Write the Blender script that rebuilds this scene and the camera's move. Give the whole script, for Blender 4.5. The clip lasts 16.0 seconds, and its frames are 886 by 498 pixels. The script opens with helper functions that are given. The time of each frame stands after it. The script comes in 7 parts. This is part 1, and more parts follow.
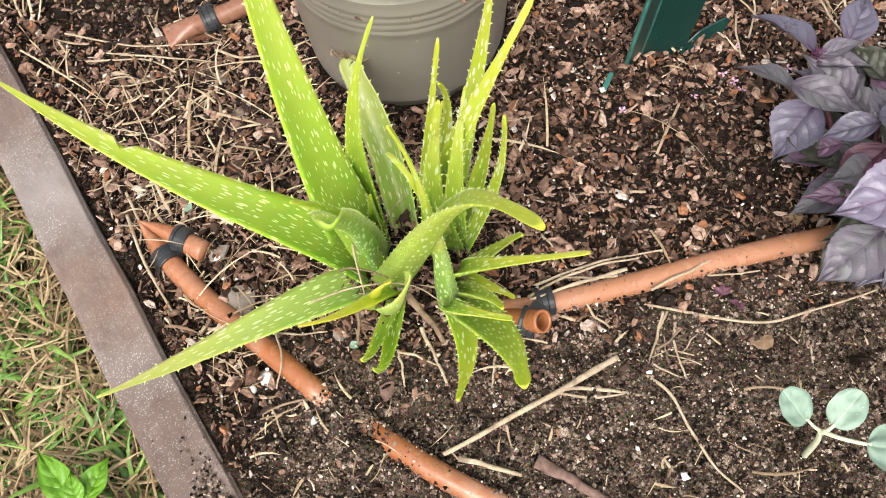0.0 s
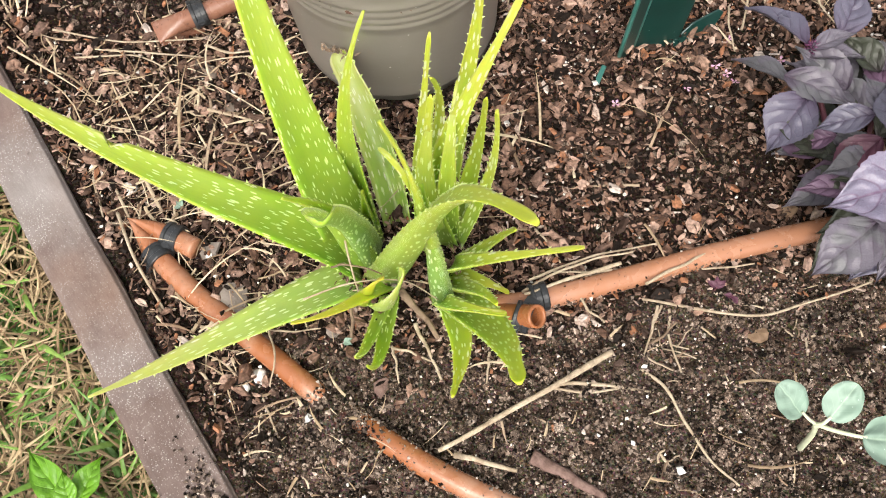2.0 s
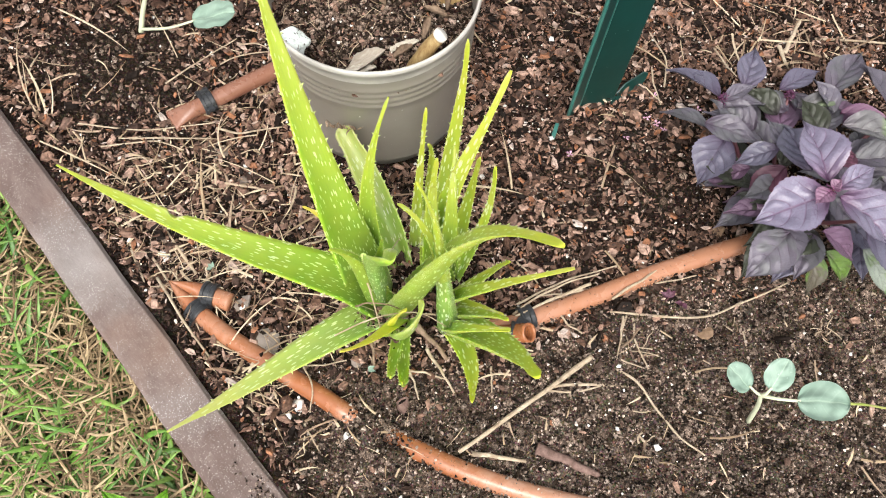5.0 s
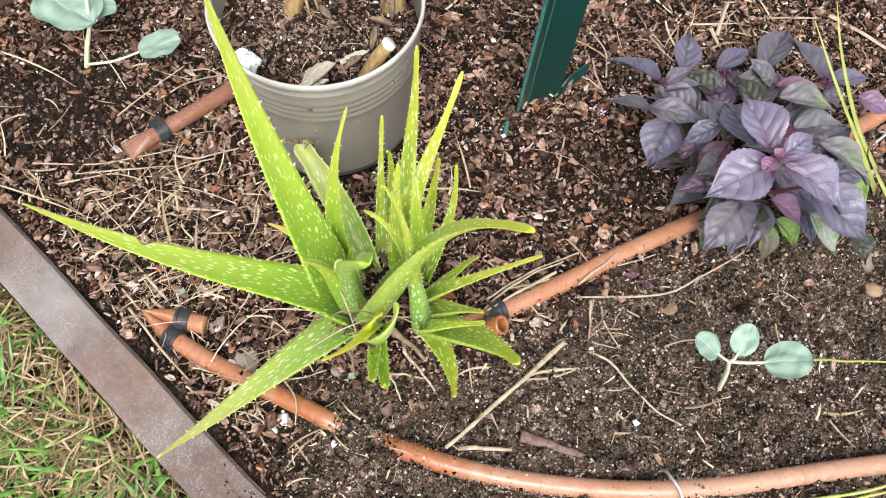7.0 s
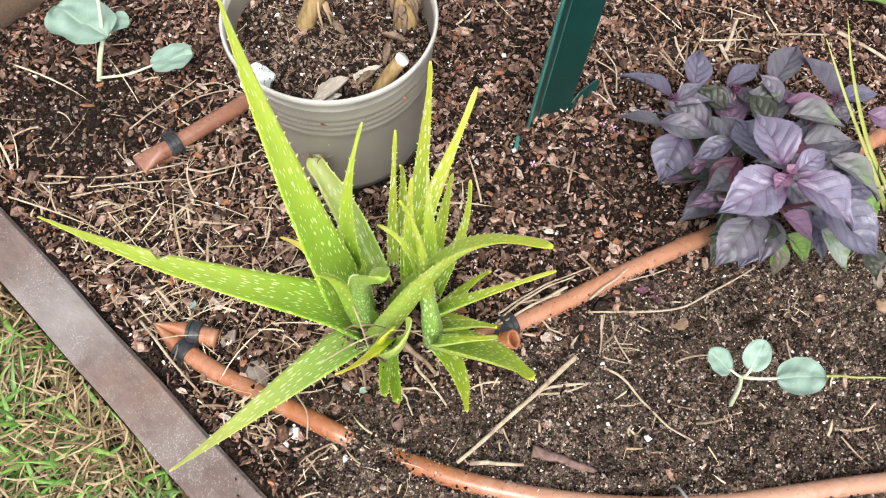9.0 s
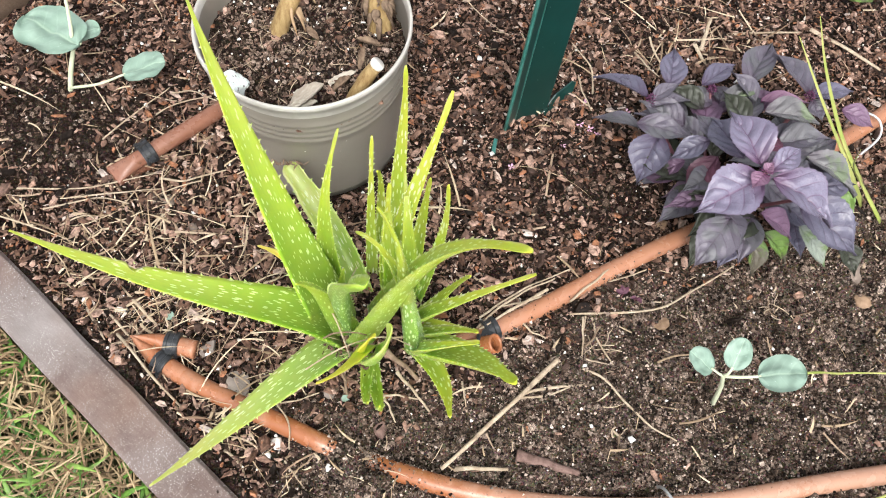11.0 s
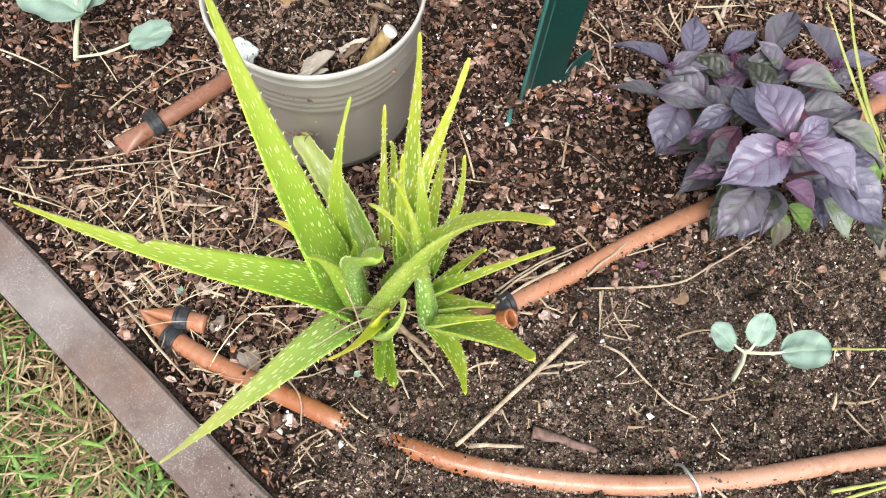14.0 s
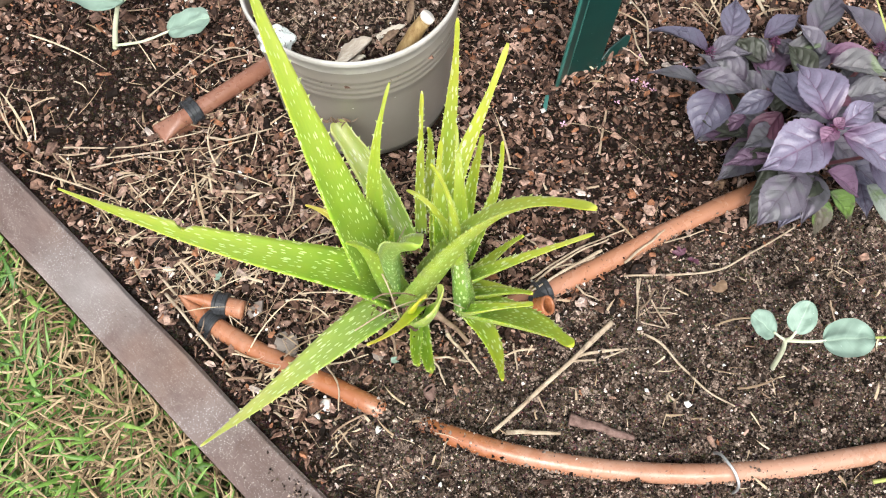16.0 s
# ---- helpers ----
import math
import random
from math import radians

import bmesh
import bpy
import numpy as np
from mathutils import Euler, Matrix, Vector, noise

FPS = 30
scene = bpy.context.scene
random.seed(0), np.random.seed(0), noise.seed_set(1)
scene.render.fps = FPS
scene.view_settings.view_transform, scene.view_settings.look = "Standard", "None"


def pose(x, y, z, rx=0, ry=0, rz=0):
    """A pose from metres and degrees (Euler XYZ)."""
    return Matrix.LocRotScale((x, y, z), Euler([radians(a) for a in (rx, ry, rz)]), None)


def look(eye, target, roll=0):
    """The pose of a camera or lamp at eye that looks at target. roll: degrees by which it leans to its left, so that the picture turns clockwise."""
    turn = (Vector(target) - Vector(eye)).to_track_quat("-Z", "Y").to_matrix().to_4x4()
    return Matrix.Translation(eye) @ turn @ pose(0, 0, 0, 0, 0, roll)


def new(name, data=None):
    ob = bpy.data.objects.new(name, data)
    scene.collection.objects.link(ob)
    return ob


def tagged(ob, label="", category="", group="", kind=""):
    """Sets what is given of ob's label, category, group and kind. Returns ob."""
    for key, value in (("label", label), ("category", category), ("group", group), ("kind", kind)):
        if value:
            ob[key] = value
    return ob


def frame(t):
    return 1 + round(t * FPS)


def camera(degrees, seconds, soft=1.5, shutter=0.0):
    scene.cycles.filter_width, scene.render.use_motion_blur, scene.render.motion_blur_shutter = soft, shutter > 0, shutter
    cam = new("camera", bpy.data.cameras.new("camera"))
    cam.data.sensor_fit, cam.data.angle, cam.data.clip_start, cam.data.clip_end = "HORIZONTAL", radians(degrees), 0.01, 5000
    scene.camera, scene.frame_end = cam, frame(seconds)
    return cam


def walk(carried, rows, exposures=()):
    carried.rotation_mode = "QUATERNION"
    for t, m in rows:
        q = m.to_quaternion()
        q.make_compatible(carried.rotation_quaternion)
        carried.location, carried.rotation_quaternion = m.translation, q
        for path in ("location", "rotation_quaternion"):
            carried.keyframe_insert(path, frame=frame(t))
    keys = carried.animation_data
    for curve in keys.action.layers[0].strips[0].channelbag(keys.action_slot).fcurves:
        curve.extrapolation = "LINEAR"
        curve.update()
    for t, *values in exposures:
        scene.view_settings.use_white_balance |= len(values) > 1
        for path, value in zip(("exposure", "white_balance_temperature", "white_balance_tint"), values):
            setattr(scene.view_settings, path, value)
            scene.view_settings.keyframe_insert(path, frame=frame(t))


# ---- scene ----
cam = camera(53.5, 16.0, 1.1)
METRES, EYE, TILT, LEAN, TURN = 8.0, 1.5, 0.0, 0.0, 0.0
PATH = [
    (0, (0.0315, -0.2435, 0.6176), (-0.0133, 0.1321, -0.3081), -5.68),
    (0.5, (0.0306, -0.243, 0.6166), (-0.0144, 0.1316, -0.3095), -5.86),
    (1, (0.0311, -0.2418, 0.6154), (-0.0108, 0.1308, -0.3117), -5.54),
    (1.5, (0.0304, -0.2412, 0.6146), (-0.0108, 0.1294, -0.3133), -5.60),
    (2, (0.0313, -0.2413, 0.6145), (-0.0058, 0.1284, -0.314), -5.14),
    (2.5, (0.0318, -0.2412, 0.6148), (-0.0025, 0.127, -0.3143), -4.84),
    (3, (0.0304, -0.2486, 0.634), (0.0013, 0.1184, -0.2958), -4.26),
    (3.5, (0.0302, -0.2575, 0.6465), (-0.001, 0.1094, -0.2832), -5.14),
    (4, (0.0173, -0.265, 0.6667), (0.0015, 0.1131, -0.2589), -3.32),
    (4.2, (0.0038, -0.2728, 0.6867), (0.0029, 0.1263, -0.2301), -1.53),
    (6.3, (-0.0519, -0.3147, 0.7369), (0.0584, 0.1066, -0.1632), 3.47),
    (6.5, (-0.052, -0.3147, 0.7363), (0.0583, 0.1062, -0.1641), 3.33),
    (7, (-0.0505, -0.3128, 0.7361), (0.0636, 0.1132, -0.1614), 3.53),
    (7.5, (-0.0471, -0.31, 0.7354), (0.0702, 0.1185, -0.1605), 3.78),
    (8, (-0.0546, -0.3083, 0.7344), (0.0627, 0.1265, -0.1585), 3.72),
    (8.5, (-0.058, -0.3092, 0.7374), (0.056, 0.1313, -0.1531), 3.28),
    (9, (-0.0597, -0.3099, 0.7377), (0.0559, 0.1287, -0.1536), 3.56),
    (9.5, (-0.0581, -0.3106, 0.738), (0.0617, 0.1276, -0.1529), 3.85),
    (10, (-0.0597, -0.3128, 0.7401), (0.0768, 0.1261, -0.148), 5.17),
    (12.5, (-0.056, -0.2946, 0.724), (0.0779, 0.1332, -0.1699), 4.49),
    (13, (-0.0599, -0.2952, 0.7232), (0.0701, 0.1281, -0.1735), 4.29),
    (13.5, (-0.0599, -0.2968, 0.7186), (0.0666, 0.1202, -0.1814), 4.15),
    (14, (-0.0613, -0.2985, 0.7185), (0.0624, 0.1142, -0.1839), 4.07),
    (14.5, (-0.0609, -0.3012, 0.7189), (0.059, 0.1084, -0.1855), 3.78),
    (15, (-0.0614, -0.2985, 0.7172), (0.0392, 0.1115, -0.1893), 1.54),
    (15.5, (-0.0637, -0.2987, 0.7168), (0.0265, 0.1115, -0.1907), 0.27),
    (16, (-0.0677, -0.2988, 0.7172), (0.0212, 0.1101, -0.191), 0.17),
]
walk(cam, [(t, look(eye, target, roll)) for t, eye, target, roll in PATH], [(0.0, 0.91, 6750, 10), (3.5, 0.91, 6750, 10), (6.5, 0.91, 6380, 10), (16.0, 0.91, 6380, 10)])

# ---- world and light: bright overcast ----
world = bpy.data.worlds.new("overcast_sky")
scene.world = world
world.use_nodes = True
wn, wl = world.node_tree.nodes, world.node_tree.links
wn.clear()
sky = wn.new("ShaderNodeTexSky")
sky.sky_type = "NISHITA"
sky.sun_disc = False
sky.sun_elevation = radians(55)
sky.sun_rotation = radians(192)
sky.dust_density = 4.0
cloud = wn.new("ShaderNodeHueSaturation")
cloud.inputs["Saturation"].default_value = 0.22
back = wn.new("ShaderNodeBackground")
back.inputs["Strength"].default_value = 0.145
wout = wn.new("ShaderNodeOutputWorld")
wl.new(sky.outputs["Color"], cloud.inputs["Color"])
wl.new(cloud.outputs["Color"], back.inputs["Color"])
wl.new(back.outputs["Background"], wout.inputs["Surface"])

sun_data = bpy.data.lights.new("sun", "SUN")
sun_data.energy = 1.75
sun_data.angle = radians(40)
sun_data.color = (1.0, 0.96, 0.9)
sun = new("sun", sun_data)
sun.matrix_world = look((-0.25, -1.25, 1.8), (0, 0, 0))

# ---- materials ----


class Mat:
    """A node material with a Principled shader and short ways to add textures."""

    def __init__(self, name, rough=0.6, spec=0.5, metal=0.0):
        self.m = bpy.data.materials.new(name)
        self.m.use_nodes = True
        self.t = self.m.node_tree
        self.p = self.t.nodes["Principled BSDF"]
        self.p.inputs["Roughness"].default_value = rough
        self.p.inputs["Specular IOR Level"].default_value = spec
        self.p.inputs["Metallic"].default_value = metal
        self.where = self.t.nodes.new("ShaderNodeTexCoord").outputs["Object"]

    def node(self, kind, **sets):
        n = self.t.nodes.new(kind)
        for k, v in sets.items():
            n.inputs[k.replace("_", " ")].default_value = v
        return n

    def link(self, a, b):
        self.t.links.new(a, b)

    def noise(self, scale, detail=3.0, rough=0.55, vec=None):
        n = self.node("ShaderNodeTexNoise", Scale=scale, Detail=detail, Roughness=rough)
        self.link(vec or self.where, n.inputs["Vector"])
        return n.outputs["Fac"]

    def voronoi(self, scale, vec=None, out="Distance", rand=1.0):
        n = self.node("ShaderNodeTexVoronoi", Scale=scale, Randomness=rand)
        self.link(vec or self.where, n.inputs["Vector"])
        return n.outputs[out]

    def scaled(self, vec, s, add=None):
        n = self.t.nodes.new("ShaderNodeVectorMath")
        n.operation = "MULTIPLY"
        self.link(vec, n.inputs[0])
        n.inputs[1].default_value = s
        out = n.outputs[0]
        if add is not None:
            n2 = self.t.nodes.new("ShaderNodeVectorMath")
            n2.operation = "ADD"
            self.link(out, n2.inputs[0])
            self.link(add, n2.inputs[1])
            out = n2.outputs[0]
        return out

    def ramp(self, fac, *stops, interp="LINEAR"):
        n = self.t.nodes.new("ShaderNodeValToRGB")
        n.color_ramp.interpolation = interp
        e = n.color_ramp.elements
        while len(e) < len(stops):
            e.new(0.5)
        for i, (pos, c) in enumerate(stops):
            e[i].position = pos
            e[i].color = (*c, 1) if isinstance(c, tuple) else (c, c, c, 1)
        self.link(fac, n.inputs["Fac"])
        return n.outputs["Color"]

    def mix(self, fac, a, b, blend="MIX"):
        n = self.t.nodes.new("ShaderNodeMix")
        n.data_type, n.blend_type = "RGBA", blend
        for sock, v in ((n.inputs[0], fac), (n.inputs[6], a), (n.inputs[7], b)):
            if isinstance(v, (int, float)):
                sock.default_value = v
            elif isinstance(v, tuple):
                sock.default_value = (*v, 1)
            else:
                self.link(v, sock)
        return n.outputs[2]

    def calc(self, op, a, b=0.0):
        n = self.t.nodes.new("ShaderNodeMath")
        n.operation = op
        for sock, v in ((n.inputs[0], a), (n.inputs[1], b)):
            if isinstance(v, (int, float)):
                sock.default_value = v
            else:
                self.link(v, sock)
        return n.outputs[0]

    def attr(self, name):
        n = self.t.nodes.new("ShaderNodeAttribute")
        n.attribute_name = name
        return n.outputs["Fac"]

    def island(self):
        return self.t.nodes.new("ShaderNodeNewGeometry").outputs["Random Per Island"]

    def each(self):
        return self.t.nodes.new("ShaderNodeObjectInfo").outputs["Random"]

    def uv(self):
        return self.t.nodes.new("ShaderNodeTexCoord").outputs["UV"]

    def bump(self, height, strength=0.4, distance=0.002):
        n = self.node("ShaderNodeBump", Strength=strength, Distance=distance)
        self.link(height, n.inputs["Height"])
        self.link(n.outputs["Normal"], self.p.inputs["Normal"])
        return self

    def color(self, out):
        if isinstance(out, tuple):
            self.p.inputs["Base Color"].default_value = (*out, 1)
        else:
            self.link(out, self.p.inputs["Base Color"])
        return self

    def rough(self, out):
        self.link(out, self.p.inputs["Roughness"])
        return self


def make_soil(name="dark_soil", loam=True):
    m = Mat(name, 0.9, 0.03)
    fine = m.noise(420, 5, 0.7)
    grain = m.voronoi(620, out="Color")
    c = m.ramp(fine, (0.35, (0.006, 0.0042, 0.0033)), (0.53, (0.026, 0.0175, 0.0135)), (0.74, (0.12, 0.085, 0.066)))
    if loam:
        sand = m.ramp(m.noise(560, 6, 0.75), (0.34, (0.01, 0.0075, 0.006)), (0.5, (0.105, 0.077, 0.057)), (0.65, (0.275, 0.21, 0.16)), (0.78, (0.52, 0.42, 0.34)))
        patch = m.ramp(m.noise(16, 4, 0.6), (0.3, 0.45), (0.7, 1.0))
        c = m.mix(m.calc("MULTIPLY", m.attr("loam"), patch), c, sand)
    c = m.mix(0.3, c, grain, "OVERLAY")
    m.color(c).bump(m.noise(300, 6, 0.75), 0.9, 0.004)
    return m.m


def make_chip(name, hues, rough=0.75, damp=0.0):
    m = Mat(name, rough, 0.09)
    c = m.ramp(m.calc("FRACT", m.calc("ADD", m.island(), m.each())), *hues, interp="CONSTANT")
    v = m.ramp(m.noise(260, 4, 0.65), (0.3, 0.45), (0.7, 1.62))
    stripes = m.ramp(m.noise(90, 3, 0.6, m.scaled(m.where, (1, 6, 1))), (0.35, 0.75), (0.65, 1.15))
    c = m.mix(1.0, m.mix(1.0, c, v, "MULTIPLY"), stripes, "MULTIPLY")
    if damp:
        wet = m.ramp(m.noise(26, 6, 0.7), (0.36, 1 - damp), (0.5, 1.0), (0.66, 1 + damp))
        c = m.mix(1.0, c, wet, "MULTIPLY")
    m.color(c).bump(m.noise(500, 4, 0.7), 0.5, 0.001)
    return m.m


def make_grit(name, hues, rough=0.85, damp=0.4):
    """Clods of earth: a dull body set with fine pale and dark grains."""
    m = Mat(name, rough, 0.04)
    c = m.ramp(m.island(), *hues, interp="CONSTANT")
    grains = m.node("ShaderNodeTexVoronoi", Scale=1150)
    m.link(m.where, grains.inputs["Vector"])
    c = m.mix(1.0, c, m.ramp(grains.outputs["Color"], (0.1, 0.25), (0.55, 1.0), (0.8, 1.5), (0.92, 2.6)), "MULTIPLY")
    wet = m.ramp(m.noise(26, 6, 0.7), (0.36, 1 - damp), (0.5, 1.0), (0.66, 1 + damp))
    c = m.mix(1.0, c, wet, "MULTIPLY")
    m.color(c).bump(grains.outputs["Distance"], 0.9, 0.0015)
    return m.m


def make_aloe(name, low, mid, tip, spot, amount=0.5, grain=(450, 74, 1), size=0.45):
    m = Mat(name, 0.36, 0.45)
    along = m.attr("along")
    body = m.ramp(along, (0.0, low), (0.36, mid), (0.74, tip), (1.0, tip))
    mott = m.noise(55, 4)
    streak = m.noise(1.0, 4, 0.6, m.scaled(m.uv(), (900, 40, 1)))
    body = m.mix(m.ramp(streak, (0.4, 0.0), (0.75, 0.3)), body, low)
    body = m.mix(m.ramp(mott, (0.35, 0.0), (0.75, 0.35)), body, tip)
    seed = m.t.nodes.new("ShaderNodeCombineXYZ")
    m.link(m.calc("MULTIPLY", m.each(), 40.0), seed.inputs[0])
    m.link(m.calc("MULTIPLY", m.each(), 17.0), seed.inputs[1])
    wob = m.scaled(m.uv(), grain, seed.outputs[0])
    vor = m.node("ShaderNodeTexVoronoi", Scale=1.0, Randomness=0.95)
    vor.voronoi_dimensions = "2D"
    m.link(wob, vor.inputs["Vector"])
    uneven = m.calc("ADD", vor.outputs["Distance"], m.calc("MULTIPLY", m.noise(95, 3), 0.5))
    sizes = m.calc("MULTIPLY", m.ramp(vor.outputs["Color"], (0.2, 0.0), (0.9, 1.0)), 0.14)
    dots = m.ramp(m.calc("ADD", uneven, sizes), (size, 1.0), (size + 0.09, 0.0))
    some = m.ramp(vor.outputs["Color"], (0.5 - 0.5 * amount, 0.0), (0.56 - 0.5 * amount, 1.0))
    fade = m.ramp(along, (0.0, 1.0), (0.6, 1.0), (0.84, 0.6), (0.97, 0.0))
    f = m.calc("MULTIPLY", m.calc("MULTIPLY", dots, some), fade)
    c = m.mix(f, body, spot)
    specks = m.ramp(m.voronoi(330), (0.04, 1.0), (0.1, 0.0))
    rare = m.ramp(m.noise(60, 2), (0.56, 0.0), (0.62, 0.5))
    c = m.mix(m.calc("MULTIPLY", specks, rare), c, (0.12, 0.12, 0.03))
    m.color(c).bump(m.noise(140, 3), 0.12, 0.001)
    m.p.inputs["Subsurface Weight"].default_value = 0.85
    m.p.inputs["Subsurface Radius"].default_value = (0.7, 1.0, 0.25)
    m.p.inputs["Subsurface Scale"].default_value = 0.012
    return m.m


def make_basil(name, face, vein, blotch=None, rough=0.42):
    m = Mat(name, rough, 0.42)
    vary = m.mix(m.calc("MULTIPLY", m.each(), 0.16), face, vein)
    c = m.mix(m.ramp(m.noise(70, 4, 0.6), (0.35, 0.0), (0.75, 0.2)), vary, vein)
    out = m.calc("ABSOLUTE", m.attr("across"))
    wave = m.calc("MULTIPLY", m.calc("SUBTRACT", m.noise(45, 2), 0.5), 0.3)
    q = m.calc("ADD", m.calc("SUBTRACT", m.calc("MULTIPLY", m.attr("along"), 5.2), m.calc("MULTIPLY", m.calc("POWER", out, 1.3), 1.5)), wave)
    off = m.calc("ABSOLUTE", m.calc("SUBTRACT", m.calc("FRACT", q), 0.5))
    lines = m.calc("MULTIPLY", m.ramp(off, (0.02, 0.5), (0.08, 0.0)), m.ramp(out, (0.6, 1.0), (0.95, 0.0)))
    midrib = m.ramp(out, (0.015, 0.75), (0.06, 0.0))
    c = m.mix(m.calc("MAXIMUM", lines, midrib), c, vein)
    net = m.node("ShaderNodeTexVoronoi", Scale=520)
    net.feature = "DISTANCE_TO_EDGE"
    m.link(m.where, net.inputs["Vector"])
    c = m.mix(m.ramp(net.outputs["Distance"], (0.03, 0.16), (0.12, 0.0)), c, vein)
    c = m.mix(m.ramp(m.attr("along"), (0.0, 1.0), (0.3, 0.0)), c, vein)
    c = m.mix(m.ramp(out, (0.92, 0.0), (1.0, 0.35)), c, vein)
    if blotch:
        c = m.mix(m.ramp(m.noise(45, 3), (0.5, 0.0), (0.58, 0.85)), c, blotch)
    wear = m.ramp(m.voronoi(160), (0.03, 0.45), (0.1, 0.0))
    c = m.mix(m.calc("MULTIPLY", wear, m.ramp(m.noise(25, 2), (0.55, 0.0), (0.65, 1.0))), c, (0.03, 0.02, 0.03))
    relief = m.calc("SUBTRACT", m.noise(150, 4, 0.6), m.calc("MULTIPLY", m.calc("MAXIMUM", lines, midrib), 0.5))
    m.color(c).bump(relief, 0.5, 0.002)
    m.rough(m.ramp(m.noise(40, 3), (0.35, rough - 0.08), (0.7, rough + 0.16)))
    return m.m


def make_hose(name, deep, light, chalk, share):
    m = Mat(name, 0.4, 0.5)
    c = m.mix(m.ramp(m.noise(14, 3), (0.35, 0.0), (0.7, 1.0)), deep, light)
    sep = m.t.nodes.new("ShaderNodeSeparateXYZ")
    m.link(m.where, sep.inputs[0])
    settled = m.calc("ADD", m.noise(16, 6, 0.7), m.ramp(sep.outputs["X"], (0.0, 0.0), (0.2, 0.26)))
    # pale coat: settled dust, and the sky's gloss on the hose painted with it
    dust_gloss = m.ramp(settled, (0.48, 0.0), (0.72, share))
    c = m.mix(dust_gloss, c, chalk)
    dirt = m.ramp(m.noise(75, 5, 0.7), (0.6, 0.0), (0.7, 0.55))
    c = m.mix(dirt, c, (0.2, 0.12, 0.08))
    dust = m.ramp(m.noise(330, 4, 0.7), (0.61, 0.0), (0.68, 0.8))
    c = m.mix(m.calc("MULTIPLY", dust, m.ramp(m.noise(20, 3), (0.4, 0.2), (0.6, 1.0))), c, (0.05, 0.037, 0.03))
    marks = m.ramp(m.noise(140, 5, 0.75), (0.69, 0.0), (0.73, 0.45))
    c = m.mix(marks, c, (0.5, 0.4, 0.33))
    m.color(c).rough(m.ramp(m.noise(60, 4), (0.35, 0.1), (0.65, 0.38)))
    m.bump(m.noise(260, 4), 0.2, 0.001)
    return m.m


def make_timber():
    m = Mat("weathered_timber_paint", 0.7, 0.3)
    along = m.scaled(m.where, (5, 2.0, 5))
    grain = m.noise(9, 5, 0.65, along)
    c = m.ramp(grain, (0.3, (0.1, 0.068, 0.058)), (0.52, (0.138, 0.099, 0.087)), (0.74, (0.19, 0.145, 0.13)))
    worn = m.ramp(m.noise(8, 6, 0.72), (0.5, 0.0), (0.68, 0.5))
    c = m.mix(worn, c, (0.265, 0.232, 0.22))
    spot = m.t.nodes.new("ShaderNodeVectorMath")
    spot.operation = "DISTANCE"
    spot.inputs[1].default_value = (0.0, 0.262, 0.055)
    m.link(m.where, spot.inputs[0])
    far = m.calc("ADD", spot.outputs["Value"], m.calc("MULTIPLY", m.noise(34, 5, 0.7), 0.09))
    dust = m.ramp(far, (0.05, 0.5), (0.12, 0.0))
    c = m.mix(dust, c, (0.33, 0.315, 0.305))
    tan = m.ramp(m.noise(5.0, 3, 0.6), (0.54, 0.0), (0.72, 0.6))
    c = m.mix(tan, c, (0.21, 0.125, 0.085))
    lone = m.ramp(m.voronoi(760, out="Color"), (0.45, 0.0), (0.5, 1.0))
    specks = m.calc("MULTIPLY", m.ramp(m.voronoi(760), (0.15, 1.0), (0.4, 0.0)), lone)
    few = m.ramp(m.noise(16, 6, 0.75), (0.42, 0.05), (0.66, 0.75))
    c = m.mix(m.calc("MULTIPLY", specks, few), c, (0.68, 0.66, 0.62))
    muck = m.ramp(m.noise(120, 5, 0.7), (0.66, 0.0), (0.72, 0.7))
    c = m.mix(muck, c, (0.075, 0.055, 0.045))
    m.color(c).bump(m.noise(60, 6, 0.7, m.scaled(m.where, (3, 1, 3))), 0.5, 0.002)
    return m.m


def make_pot():
    m = Mat("taupe_pot_plastic", 0.28, 0.65)
    c = m.mix(m.ramp(m.noise(18, 4), (0.35, 0.0), (0.7, 0.6)), (0.21, 0.19, 0.16), (0.262, 0.24, 0.207))
    scuff = m.ramp(m.noise(90, 5, 0.75, m.scaled(m.where, (1, 1, 3))), (0.67, 0.0), (0.72, 0.6))
    c = m.mix(scuff, c, (0.6, 0.57, 0.52))
    mud = m.ramp(m.noise(50, 5, 0.7), (0.64, 0.0), (0.72, 0.55))
    c = m.mix(mud, c, (0.23, 0.19, 0.155))
    lone = m.ramp(m.voronoi(130, out="Color"), (0.72, 0.0), (0.76, 1.0))
    flecks = m.calc("MULTIPLY", m.ramp(m.voronoi(130), (0.07, 0.9), (0.12, 0.0)), lone)
    c = m.mix(flecks, c, (0.75, 0.73, 0.7))
    m.color(c).bump(m.noise(200, 3), 0.08, 0.001)
    return m.m


def make_plain(name, a, b, rough=0.6, spec=0.4, scale=60, bump=0.3, metal=0.0, stretch=(1, 1, 1), each=False):
    m = Mat(name, rough, spec, metal)
    n = m.noise(scale, 4, 0.65, m.scaled(m.where, stretch))
    c = m.mix(m.ramp(n, (0.3, 0.0), (0.7, 1.0)), a, b)
    if each:
        c = m.mix(m.calc("MULTIPLY", m.each(), 0.6), c, b)
    m.color(c).bump(m.noise(scale * 4, 4, 0.7, m.scaled(m.where, stretch)), bump, 0.001)
    return m.m


